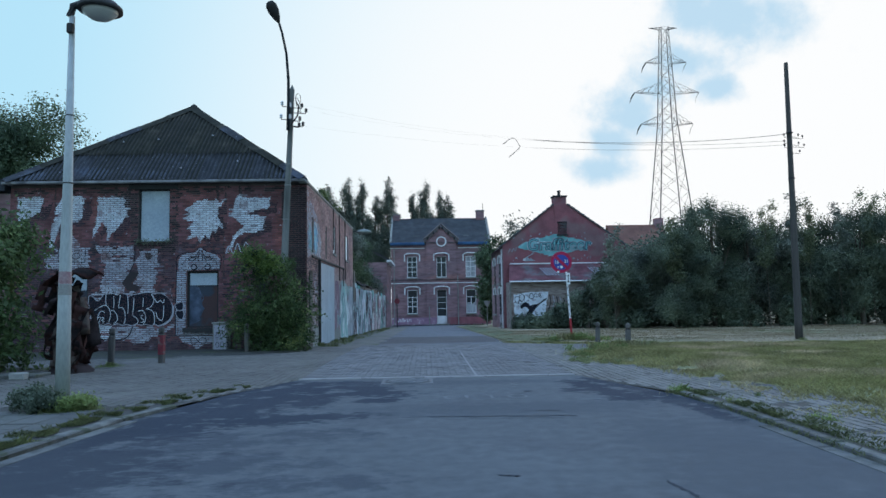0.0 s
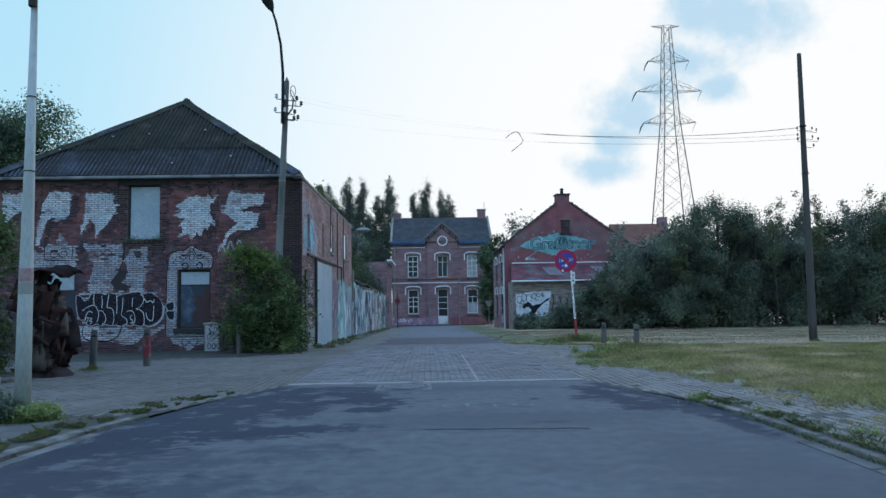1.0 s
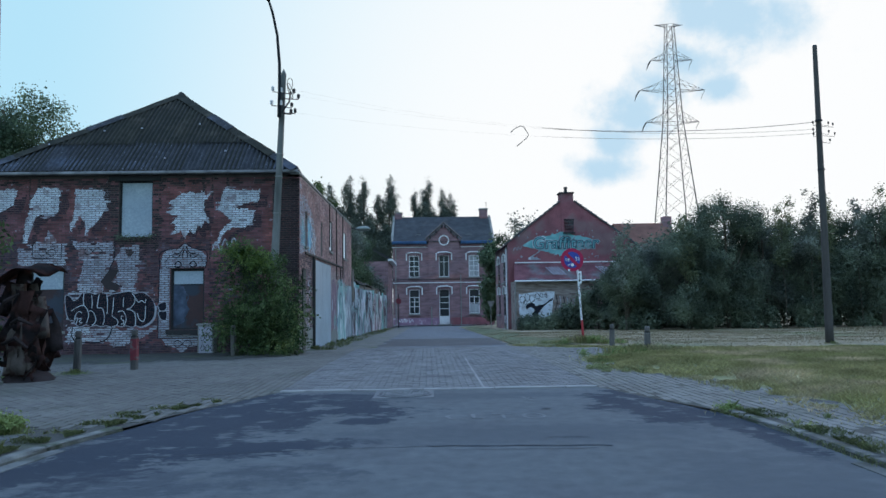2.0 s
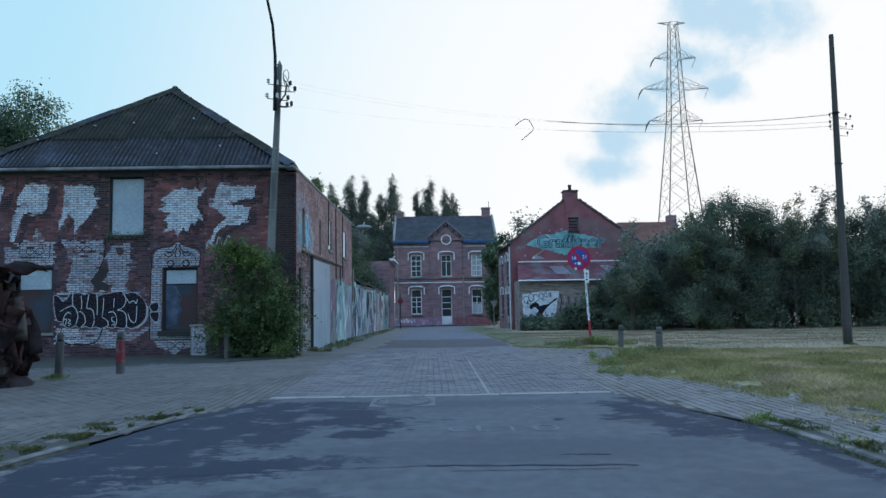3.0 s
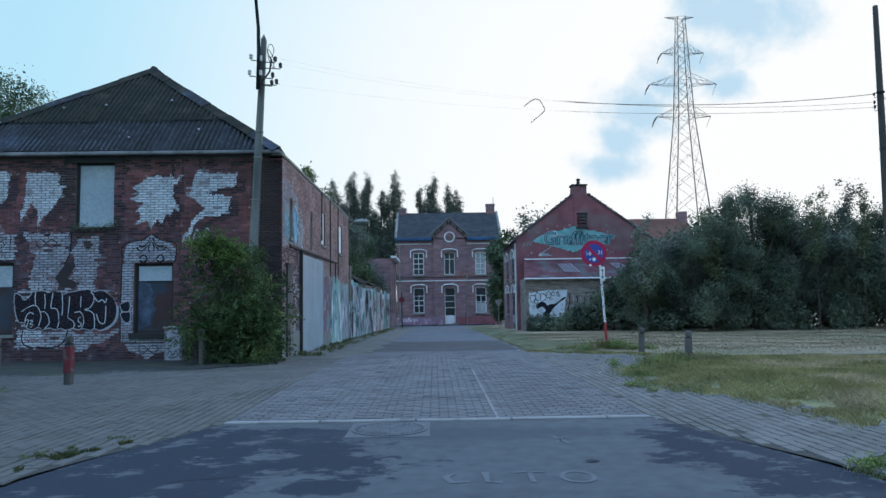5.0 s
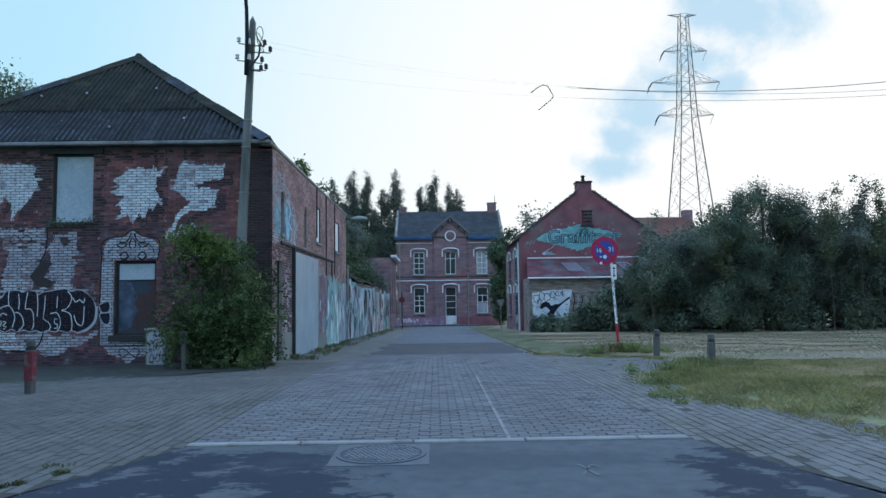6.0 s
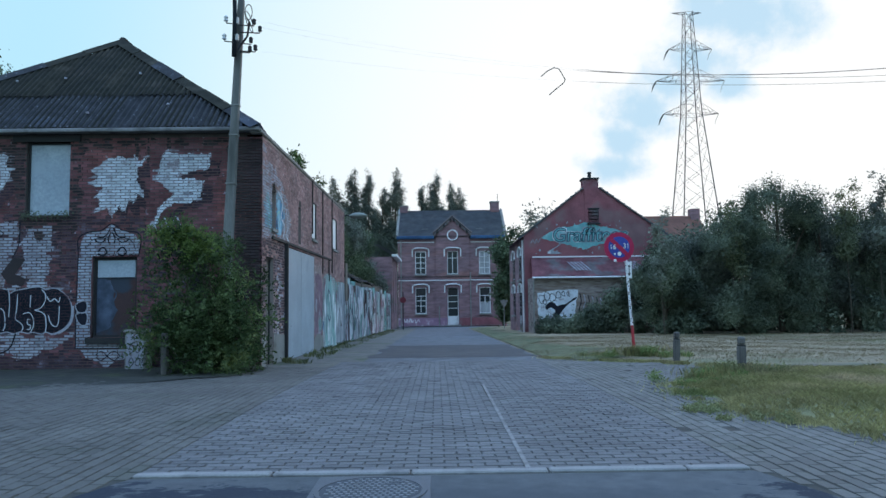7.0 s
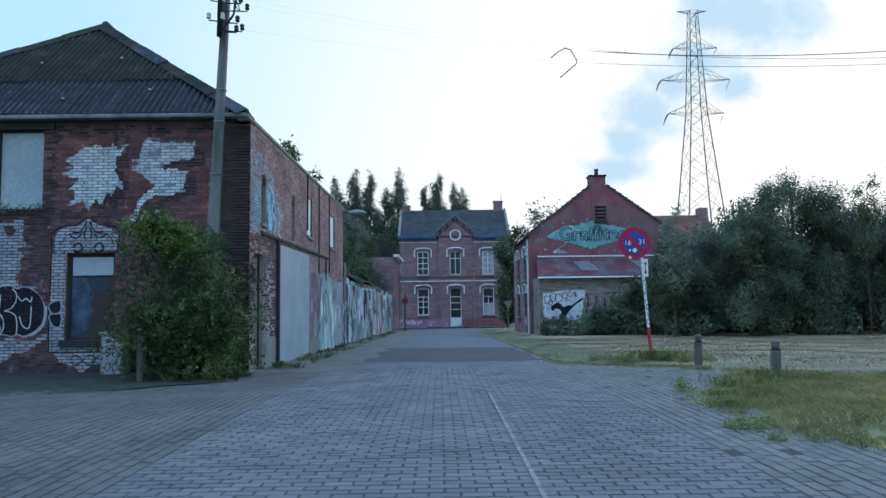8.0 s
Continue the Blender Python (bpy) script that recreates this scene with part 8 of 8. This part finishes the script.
ribbon("outline", FA, curve2([(2.55, 0.65), (2.53, 0.44), (2.61, 0.3), (2.89, 0.24), (3.31, 0.25), (3.51, 0.37), (3.58, 0.54), (3.61, 0.65)], 5, False), 0.03, "ink", fwall, w=0.0175)
for k in range(5):
    ribbon("scrawl", FA, curve2([(2.60 + 0.10 * k, 0.36), (2.64 + 0.10 * k, 0.50), (2.68 + 0.10 * k, 0.38), (2.62 + 0.10 * k, 0.43)], 3, False), 0.014, "dull_red", fwall, w=0.0175)
for s in STROKES:
    ribbon("outline", FA, curve2(s, 5, False), 0.020, "paint", fwall, w=0.0175)
for c in ([(4.82, 1.21), (4.92, 1.28), (5.03, 1.29), (5.06, 1.15), (4.99, 1.05), (4.87, 1.08)], [(4.83, 1.0), (4.91, 0.83), (5.03, 0.8), (5.07, 0.94), (5.04, 1.05), (4.91, 1.05)]):
    o = curve2(c, 5)
    flat("graffiti", FA, o, "ink", fwall, 0.0165, "small black sprayed lobe")
    ribbon("outline", FA, o, 0.02, "paint_old", fwall, w=0.0175, closed=True)
flat("graffiti", FA, [(3.52, 2.21), (3.77, 2.17), (3.56, 1.87), (3.78, 1.77), (3.74, 1.62), (3.42, 1.67), (3.27, 1.88)], "soot", fwall, 0.0165, "dark arrow shape")
dr = random.Random(88)
for k in range(26):
    u_, len_, wd_ = dr.uniform(0.2, 8.3), dr.uniform(0.25, 1.3), dr.uniform(0.03, 0.10)
    top_ = dr.choice((4.74, 4.74, 3.02, 2.95))
    paint_on("drip", FA, ragged([(u_ - wd_ / 2, top_), (u_ + wd_ / 2, top_), (u_ + wd_ / 4, top_ - len_), (u_ - wd_ / 5, top_ - len_ * 0.9)], 0.10, 0.02, 120 + k), FR, "soot" if k % 3 else "dim_brick", fwall, w=0.0105 + 0.00002 * k, label="dark streak of dirt")
ribbon("outline", FA, [(1.42, 2.91), (1.43, 2.53), (2.19, 2.5), (2.21, 2.87)], 0.03, "ink", fwall)
IN = Plane2((-12.2, 21.28, 0), (1, 0, 0), (0, -1, 0))
flat("graffiti", IN, ragged([(5.18, 1.74), (5.5, 1.74), (5.56, 1.4), (5.62, 1.1), (5.45, 0.75), (5.2, 0.62)], 0.08, 0.03, 71), "dim_blue", fwall, 0.004, "dull blue sprayed patch on the infill")
for k, s in enumerate(([(5.22, 1.5), (5.4, 1.58), (5.6, 1.45), (5.5, 1.25), (5.28, 1.3), (5.25, 1.05), (5.45, 0.95), (5.6, 1.1)], [(5.3, 1.4), (5.45, 1.42), (5.42, 1.3), (5.3, 1.2), (5.4, 1.1)], [(5.2, 0.85), (5.35, 0.95), (5.5, 0.8), (5.4, 0.7)])):
    ribbon("scrawl", IN, curve2(s, 5, False), 0.018 if k == 1 else 0.030, "dim_blue", fwall, 0.008 + 0.002 * k)
paint_on("soot", FA, ragged([(0.1, 3.05), (2.2, 2.98), (4.9, 3.1), (4.9, 1.0), (6.3, 0.9), (8.1, 0.7), (8.1, -0.28), (0.1, -0.28)], 0.15, 0.10, 83), FR, "dim_brick", fwall, w=0.0108, label="sooty purplish bricks of the lower storey", miss=0.42, seed=96)
for k, pg in enumerate(([(4.4, 2.9), (4.8, 2.9), (4.82, 0.5), (4.75, -0.1), (4.3, -0.1), (4.75, 0.6), (4.8, 1.2), (4.5, 1.6), (4.35, 1.7)], [(6.2, 2.6), (8.0, 2.5), (8.0, -0.15), (6.1, -0.15)], [(0.2, 3.0), (1.05, 2.95), (1.05, 2.3), (2.4, 2.3), (2.5, 1.6), (2.3, 0.0), (0.2, 0.0)],
                        [(0.2, 0.22), (4.8, 0.2), (5.3, 0.02), (8.0, 0.25), (8.0, -0.28), (0.2, -0.28)], [(2.3, 3.05), (4.9, 3.1), (6.2, 2.95), (6.2, 2.6), (5.5, 2.9), (4.8, 2.6), (4.3, 2.95)])):
    paint_on("soot", FA, ragged(pg, 0.12, 0.07, 80 + k), FR, "dim_brick", fwall, w=0.0114 + 0.0002 * k, label="sooty purplish bricks", miss=0.06 if k == 3 else (0.66 if k == 1 else 0.38), seed=90 + k)
paint_on("whitewash", FA, ragged([(2.3, 1.6), (4.75, 1.6), (4.8, 0.5), (4.2, 0.2), (2.4, 0.2)], 0.12, 0.05, 41), FR, "paint_old", fwall, w=0.0124, label="thin remains of whitewash", miss=0.68)
paint_on("whitewash", FA, ragged([(2.45, 0.66), (3.0, 0.62), (3.05, 0.28), (2.6, 0.25), (2.42, 0.4)], 0.08, 0.03, 43), FR, "paint", fwall, w=0.0132, label="white patch under the black shapes")
# bricks darker in a ragged band along the top of the wall
paint_on("soot", FA, ragged([(0.1, 4.66), (8.0, 4.66), (7.9, 4.52), (6.4, 4.56), (5.0, 4.45), (3.3, 4.4), (2.5, 4.55), (0.1, 4.5)], 0.15, 0.05, 42), FR, "soot", fwall, w=0.0122, label="ragged band of darker bricks under the gutter", miss=0.35)
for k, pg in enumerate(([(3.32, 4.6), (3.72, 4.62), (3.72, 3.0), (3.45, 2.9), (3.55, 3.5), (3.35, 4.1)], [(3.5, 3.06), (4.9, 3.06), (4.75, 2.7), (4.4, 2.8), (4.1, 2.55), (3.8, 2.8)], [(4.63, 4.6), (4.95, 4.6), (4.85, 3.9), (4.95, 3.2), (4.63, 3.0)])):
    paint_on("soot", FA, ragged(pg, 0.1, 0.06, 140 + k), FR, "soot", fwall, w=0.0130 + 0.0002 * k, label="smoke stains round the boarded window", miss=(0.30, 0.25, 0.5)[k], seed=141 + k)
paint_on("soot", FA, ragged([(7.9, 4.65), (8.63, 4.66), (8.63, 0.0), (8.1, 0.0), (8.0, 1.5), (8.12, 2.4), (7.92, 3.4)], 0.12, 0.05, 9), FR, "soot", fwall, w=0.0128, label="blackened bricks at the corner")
paint_on("graffiti", SI, ragged([(0.1, 4.0), (0.6, 4.3), (1.6, 4.1), (2.4, 3.7), (2.9, 3.2), (2.6, 2.75), (1.4, 2.6), (0.2, 2.65)], 0.12, 0.06, 11), SR, "paint_old", swall, label="washed-out white paint", miss=0.18)
paint_on("graffiti", SI, ragged([(0.1, 3.4), (0.5, 3.6), (0.8, 3.3), (1.3, 3.75), (2.0, 3.65), (2.25, 3.3), (1.9, 2.85), (1.5, 2.7), (0.8, 2.85), (0.3, 2.8)], 0.12, 0.05, 12), SR, "blue_paint", swall, w=0.0145, label="pale blue sprayed lettering", miss=0.08)
for k, s in enumerate(([(1.45, 3.75), (1.9, 3.55), (1.75, 3.2), (2.15, 3.0), (1.95, 2.75)], [(0.35, 3.55), (0.65, 3.2), (0.45, 2.95), (0.75, 2.75)], [(2.3, 3.4), (2.5, 3.1), (2.35, 2.8), (2.65, 2.7)], [(1.3, 3.2), (1.6, 3.3), (1.55, 2.95)])):
    ribbon("scrawl", SI, curve2(s, 5, False), 0.05, "paint" if k % 2 == 0 else "fence_teal", swall, w=0.018)
flat("graffiti_blue", SI, curve2([(1.35, 3.5), (1.7, 3.55), (1.95, 3.35), (1.85, 2.95), (1.6, 2.75), (1.4, 2.95)], 5), "blue_paint", swall, 0.0165)
paint_on("graffiti", SI, ragged([(7.8, 1.9), (8.3, 2.15), (9.6, 2.1), (10.8, 1.95), (12.0, 1.95), (13.1, 1.9), (13.1, -0.6), (7.9, -0.6), (7.7, 0.6)], 0.12, 0.05, 13), SR, "green_paint", swall, label="pale turquoise paint on the wall", miss=0.02)
paint_on("graffiti", SI, ragged([(6.3, 2.0), (7.2, 2.1), (7.75, 1.8), (7.9, 0.9), (7.6, 0.2), (6.3, 0.25)], 0.12, 0.05, 14), SR, "purple_paint", swall, label="faded purple paint", miss=0.05)
for q in range(38):
    u_, v_ = sr.uniform(6.4, 12.9), sr.uniform(-0.5, 1.7)
    if u_ < 7.8 and v_ < 0.3:
        continue
    w_, h_ = sr.uniform(0.12, 0.45), sr.uniform(0.2, 0.9)
    pts = [(min(13.05, u_ + w_ * math.cos(a) * sr.uniform(0.5, 1.1)), min(2.0, v_ + h_ / 2 * math.sin(a) * sr.uniform(0.6, 1.1))) for a in (2 * math.pi * k / 9 for k in range(9))]
    paint_on("spray_patch", SI, pts, SR, sr.choice(("paint", "fence_teal", "paint_old", "blue_paint", "paint", "purple_paint")), swall, w=0.0145 + 0.0004 * (q % 8))
flat("graffiti_arch", SI, ragged(curve2([(8.25, -0.55), (8.1, 0.5), (8.15, 1.5), (8.5, 2.0), (9.0, 2.12), (9.9, 1.85), (10.5, 1.2), (10.7, 0.2), (10.6, -0.5), (9.2, -0.6)], 5), 0.14, 0.05, 61), "fence_paint", swall, 0.0185, "white and turquoise arch sprayed on the wall")
flat("graffiti_patch", SI, ragged(curve2([(10.9, -0.5), (10.9, 0.9), (11.2, 1.75), (12.2, 1.9), (13.0, 1.7), (13.0, 0.2), (12.8, -0.55)], 5), 0.14, 0.06, 62), "fence_grey", swall, 0.0185, "grey-white sprayed panel")
for k, s in enumerate(([(8.5, 0.2), (8.6, 1.2), (9.0, 1.6), (9.6, 1.1), (9.2, 0.6), (8.7, 0.8)], [(9.4, -0.3), (9.9, 0.3), (10.3, -0.1), (10.2, 0.7)], [(11.2, 0.1), (11.5, 1.0), (12.0, 0.3), (12.5, 1.1)], [(8.5, -0.3), (8.9, -0.1), (9.3, -0.4)])):
    ribbon("scrawl", SI, curve2(s, 6, False), 0.09, ("dim_blue", "fence_teal", "soot", "fence_teal")[k], swall, w=0.0205)
paint_on("soot", SI, ragged([(0.0, 2.6), (2.2, 2.62), (2.2, 0.4), (0.0, 0.4)], 0.12, 0.05, 44), SR, "dim_brick", swall, w=0.0118, label="dark sooty bricks beside the gate", miss=0.28, seed=45)
paint_on("whitewash", SI, ragged([(0.0, 4.6), (0.35, 4.5), (0.5, 3.4), (0.4, 2.6), (0.0, 2.6)], 0.1, 0.04, 46), SR, "paint_old", swall, w=0.0121, label="flecks of old whitewash at the corner", miss=0.35, seed=47)
paint_on("whitewash", SI, ragged([(1.3, 2.2), (2.15, 2.0), (2.15, 0.5), (1.4, 0.5)], 0.1, 0.05, 48), SR, "paint_old", swall, w=0.0126, label="flecks of old whitewash beside the gate", miss=0.72, seed=49)
flat("render_patch", SI, ragged([(6.25, 0.2), (7.0, 0.28), (7.9, 0.1), (7.9, -0.7), (6.25, -0.7)], 0.12, 0.03, 15), "concrete", swall, 0.016, "patch of bare cement at the foot")
flat("render_patch", SI, ragged([(0.0, 0.5), (0.36, 0.55), (0.36, -0.7), (0.0, -0.7)], 0.12, 0.01, 16), "concrete", swall, 0.016)
flat("render_patch", SI, ragged([(1.07, 0.55), (2.2, 0.45), (2.2, -0.7), (1.07, -0.7)], 0.12, 0.012, 17), "concrete", swall, 0.016)
ribbon("outline", FA, curve2([(3.63, 2.95), (3.62, 2.5), (3.5, 2.2)], 6, False), 0.025, "ink", fwall)
for cu, cv in ((3.05, 2.70), (1.82, 2.68), (5.5, 0.17)):
    ribbon("scrawl", FA, curve2([(cu - .24, cv), (cu - .12, cv + .09), (cu + .1, cv - .09), (cu + .24, cv), (cu + .1, cv + .09), (cu - .12, cv - .09)], 6), 0.018, "ink", fwall)
ribbon("outline", FA, curve2([(4.84, 0.33), (4.83, 1.3), (4.85, 2.2), (4.84, 2.57), (5.02, 2.71), (5.31, 2.75), (5.53, 2.89), (5.75, 2.75), (6.05, 2.7), (6.14, 2.55), (6.09, 2.21)], 4, False), 0.022, "ink", fwall)
ribbon("outline", FA, curve2([(4.84, 0.33), (5.4, 0.325), (6.07, 0.33)], 4, False), 0.018, "ink", fwall)
ribbon("outline", FA, curve2([(5.0, 2.35), (5.08, 2.5), (5.2, 2.58), (5.45, 2.6), (5.53, 2.72), (5.62, 2.6), (5.85, 2.58), (5.98, 2.48), (6.03, 2.33)], 4, False), 0.014, "ink", fwall)
for sg in (-1, 1):
    for k, pts in enumerate(([(0.03, 2.80), (0.10, 2.66), (0.20, 2.60), (0.30, 2.62)], [(0.02, 2.70), (0.07, 2.58), (0.05, 2.48)], [(0.12, 2.58), (0.20, 2.50), (0.30, 2.52), (0.36, 2.58)])):
        ribbon("scrawl", FA, curve2([(5.53 + sg * a, b) for a, b in pts], 5, False), 0.026, "ink", fwall, w=0.0165 + 0.0003 * k)
for k in range(9):
    ribbon("scrawl", FA, curve2([(5.02 + 0.115 * k, 2.26), (5.07 + 0.115 * k, 2.21), (5.13 + 0.115 * k, 2.26)], 3, False), 0.012, "ink", fwall)
for cu in (5.35, 5.75):
    ribbon("outline", FA, curve2([(cu - .09, 2.3), (cu, 2.4), (cu + .09, 2.3), (cu, 2.22)], 5), 0.032, "ink", fwall)
ribbon("scrawl", FA, curve2([(6.27, 2.69), (6.37, 2.92), (6.49, 2.69), (6.61, 2.99), (6.72, 2.75), (6.85, 3.02), (6.94, 2.83)], 6, False), 0.035, "paint_old", fwall)
ribbon("scrawl", FA, curve2([(6.6, 2.6), (6.8, 2.68), (7.0, 2.55), (7.2, 2.65), (7.3, 2.55), (7.1, 2.5)], 6, False), 0.025, "paint_old", fwall)

# ---- mural on the gable and lean-to ----
GP = Plane2((0, GY, 0), (1, 0, 0), (0, -1, 0))

flat("mural", GP, ragged([(5.64, 4.47), (6.17, 4.82), (6.91, 5.05), (8.09, 5.27), (9.2, 5.02), (10.3, 4.77), (9.75, 4.42), (9.08, 4.14), (7.91, 3.86), (7.04, 4.1), (6.3, 4.28)], 0.15, 0.05, 5), "teal", gable, 0.006, "pale turquoise painted patch")
flat("swash", GP, curve2([(7.0, 4.62), (6.55, 4.1), (6.15, 3.85), (5.95, 3.68), (6.3, 3.62), (6.75, 3.66), (6.4, 3.76), (6.3, 3.86), (6.7, 4.15)], 5), "fence_grey", gable, 0.008)
text("lettering_edge", "Graffiteer", (8.22, GY - 0.010, 4.60), 1.0, "fence_grey", gable, offset=0.075, shear=0.1)
text("lettering", "Graffiteer", (8.22, GY - 0.016, 4.60), 1.0, "mural_ink", gable, offset=0.035, shear=0.1)
text("lettering_fill", "Graffiteer", (8.22, GY - 0.022, 4.60), 1.0, "teal", gable, offset=-0.016, shear=0.1)
rs_ = random.Random(31)
for k in range(34):
    x, z = rs_.uniform(5.3, 10.6), rs_.choice((rs_.uniform(3.62, 3.95), rs_.uniform(4.85, 5.4)))
    r_ = rs_.uniform(0.03, 0.07)
    flat("splat", GP, [(x + r_ * math.cos(a) * rs_.uniform(0.7, 1.2), z + r_ * math.sin(a)) for a in (2 * math.pi * q / 7 for q in range(7))], "underpaint", gable, 0.007)
for k in range(9):
    x = 6.85 + 0.17 * k + (2.1 if k > 4 else 0.0)
    vs = [Vector((x, 43.3, 3.13)), Vector((x + 0.09, 43.3, 3.13)), Vector((x + 0.36, 42.1, 2.62)), Vector((x + 0.27, 42.1, 2.62))]
    raw("roof_stripe", [v + Vector((0, -0.02, 0.035)) for v in vs], [(3, 2, 1, 0)], "underpaint", gable, "pale stripe painted on the lean-to roof")
ribbon("scrawl", GP, curve2([(5.1, 4.2), (5.2, 4.4), (5.3, 4.2), (5.4, 4.42), (5.5, 4.25), (5.6, 4.5)], 4, False), 0.04, "underpaint", gable, 0.008)
LP = Plane2((0, 41.6, 0), (1, 0, 0), (0, -1, 0))
flat("panel_paint", LP, ragged([(5.02, 1.53), (6.1, 1.66), (7.06, 1.7), (6.95, 0.9), (6.89, 0.2), (5.1, 0.1)], 0.2, 0.04, 6), "paint", gable, 0.006, "white painted panel with a black bird shape")
flat("bird_shape", LP, curve2([(5.41, 0.85), (5.55, 1.02), (5.72, 1.08), (5.9, 1.02), (6.0, 0.88), (6.2, 0.95), (6.42, 0.97), (6.65, 1.12), (6.84, 1.27), (7.0, 1.3), (6.9, 1.18), (6.64, 1.02), (6.4, 0.8), (6.24, 0.62), (6.1, 0.42), (5.9, 0.3), (5.78, 0.45), (5.92, 0.62), (5.75, 0.80), (5.6, 0.78), (5.49, 0.7)], 4), "ink", gable, 0.010)
for k, (a, b, r1, r2) in enumerate(((5.25, 1.25, 0.14, 0.20), (5.52, 1.36, 0.13, 0.22), (5.80, 1.30, 0.15, 0.20), (6.08, 1.42, 0.12, 0.17), (6.32, 1.48, 0.09, 0.11), (5.40, 1.10, 0.10, 0.12), (6.55, 1.50, 0.06, 0.07), (6.62, 1.42, 0.05, 0.06))):
    ribbon("scrawl", LP, curve2([(a + r1 * math.cos(q), b + r2 * math.sin(q) * (1 + 0.25 * math.sin(3 * q + k))) for q in (2 * math.pi * w_ / 9 for w_ in range(9))], 4), 0.03, "ink", gable, 0.009)
for k in range(6):
    x = 7.15 + 0.2 * k
    ribbon("scrawl", LP, curve2([(x, 1.5 - 0.05 * k), (x + 0.06, 1.1), (x - 0.04, 0.7), (x + 0.03, 0.35)], 4, False), 0.05, "paint_old" if k % 2 else "ink", gable, 0.009)
flat("roof_shade_paint", Plane2((0, 41.44, 0), (1, 0, 0), (0, -1, 0)), [(5.0, 2.345), (11.7, 2.345), (11.7, 2.365), (5.0, 2.365)], "dark", gable, 0.004, "dark lower edge of the roof sheets")
# ---- bricks of the walls and road, last ----
cells = cells_across(-2.1, 2.27, 11.72, 22.35)
tagged(pave("paving_bricks", [c for c in cells if c[2] >= 13.1], "paver"), "grey concrete paving bricks laid across the road", "paving")
brick_road = tagged(new("brick_road"), "brick-paved stretch of road", "road", kind="structure")
shapes = {}
rngp = random.Random(6)
for a, b, c, d in [c for c in cells if c[2] < 13.1]:
    key = round(b - a, 3)
    if key not in shapes:
        me = bpy.data.meshes.new("paving_brick")
        L, W, e = key, d - c, 0.006
        me.from_pydata([(0, 0, -.014), (L, 0, -.014), (L, W, -.014), (0, W, -.014), (e, e, 0), (L - e, e, 0), (L - e, W - e, 0), (e, W - e, 0)], [], [(4, 5, 6, 7), (0, 1, 5, 4), (1, 2, 6, 5), (2, 3, 7, 6), (3, 0, 4, 7)])
        me.materials.append(M["paver_one"])
        shapes[key] = me
    o = new("paving_brick", shapes[key])
    o.parent = brick_road
    o.matrix_basis = pose(a, c, gz(a, c) + rngp.uniform(-.002, .003), rngp.uniform(-.6, .6), rngp.uniform(-.5, .5), rngp.uniform(-.5, .5))
left_cells = cells_along(lambda y: -12.0, lambda y: -2.1 if y > 11.6 else lerp_list(EDGE_L, y) - (0.15 if y < 9.2 else 0.0), 8.8, 21.0, from_right=-2.1)
tagged(pave("pavement_bricks", [c for c in left_cells if not (c[0] < -8 and c[2] < 13)], "side_paver", lift=walk_lift), "sandy grey paving bricks of the open pavement", "paving")
right_cells = cells_along(lambda y: 2.275 if y > 11.6 else lerp_list(EDGE_R, y) + (0.15 if y < 8.9 else 0.0), lambda y: lerp_list(GRASS, y) + 0.6, -5.0, 22.3)
gap_rng = random.Random(44)
right_cells = [c for c in right_cells if gap_rng.random() > (0.07 if c[2] < 11.5 and c[0] > 3.2 else 0.012)]
tagged(pave("pavement_bricks", right_cells, "right_paver", lift=walk_lift, seed=9), "sandy grey paving bricks beside the road", "paving")
slabs = []
for i in range(26):
    for j in range(46):
        x, y = -3.7 - (i + 1) * 0.3, 4.9 + (j - 34) * 0.3
        if x > -11.5:
            slabs.append((x, x + 0.292, y, y + 0.292))
tagged(pave("pavement_slabs", slabs, "old_slab", lift=lambda x, y: 0.042, seed=12), "grey concrete paving slabs with weeds in the joints", "paving")
nb = [q for q in FR if q[0] > 6.6 and 2.4 < q[2] < 4.76][:290]
keys = set(nb)
bricks_joined("brickwork", FA, [q for q in FR if q not in keys], "brick", fwall)
bricks_joined("brickwork", SI, SR, "side_brick", swall)
shapes = {}
for a, b, c, d in nb:
    key = round(b - a, 3)
    if key not in shapes:
        me = bpy.data.meshes.new("brick")
        L, H, e, w = key, d - c, 0.003, 0.008
        me.from_pydata([(0, 0, 0), (L, 0, 0), (L, 0, H), (0, 0, H), (e, -w, e), (L - e, -w, e), (L - e, -w, H - e), (e, -w, H - e)], [], [(4, 5, 6, 7), (0, 1, 5, 4), (1, 2, 6, 5), (2, 3, 7, 6), (3, 0, 4, 7)])
        me.materials.append(M["brick_one"])
        shapes[key] = me
    o = new("brick", shapes[key])
    o.parent = fwall
    o.matrix_basis = pose(-12.2 + a, 21.18, c)
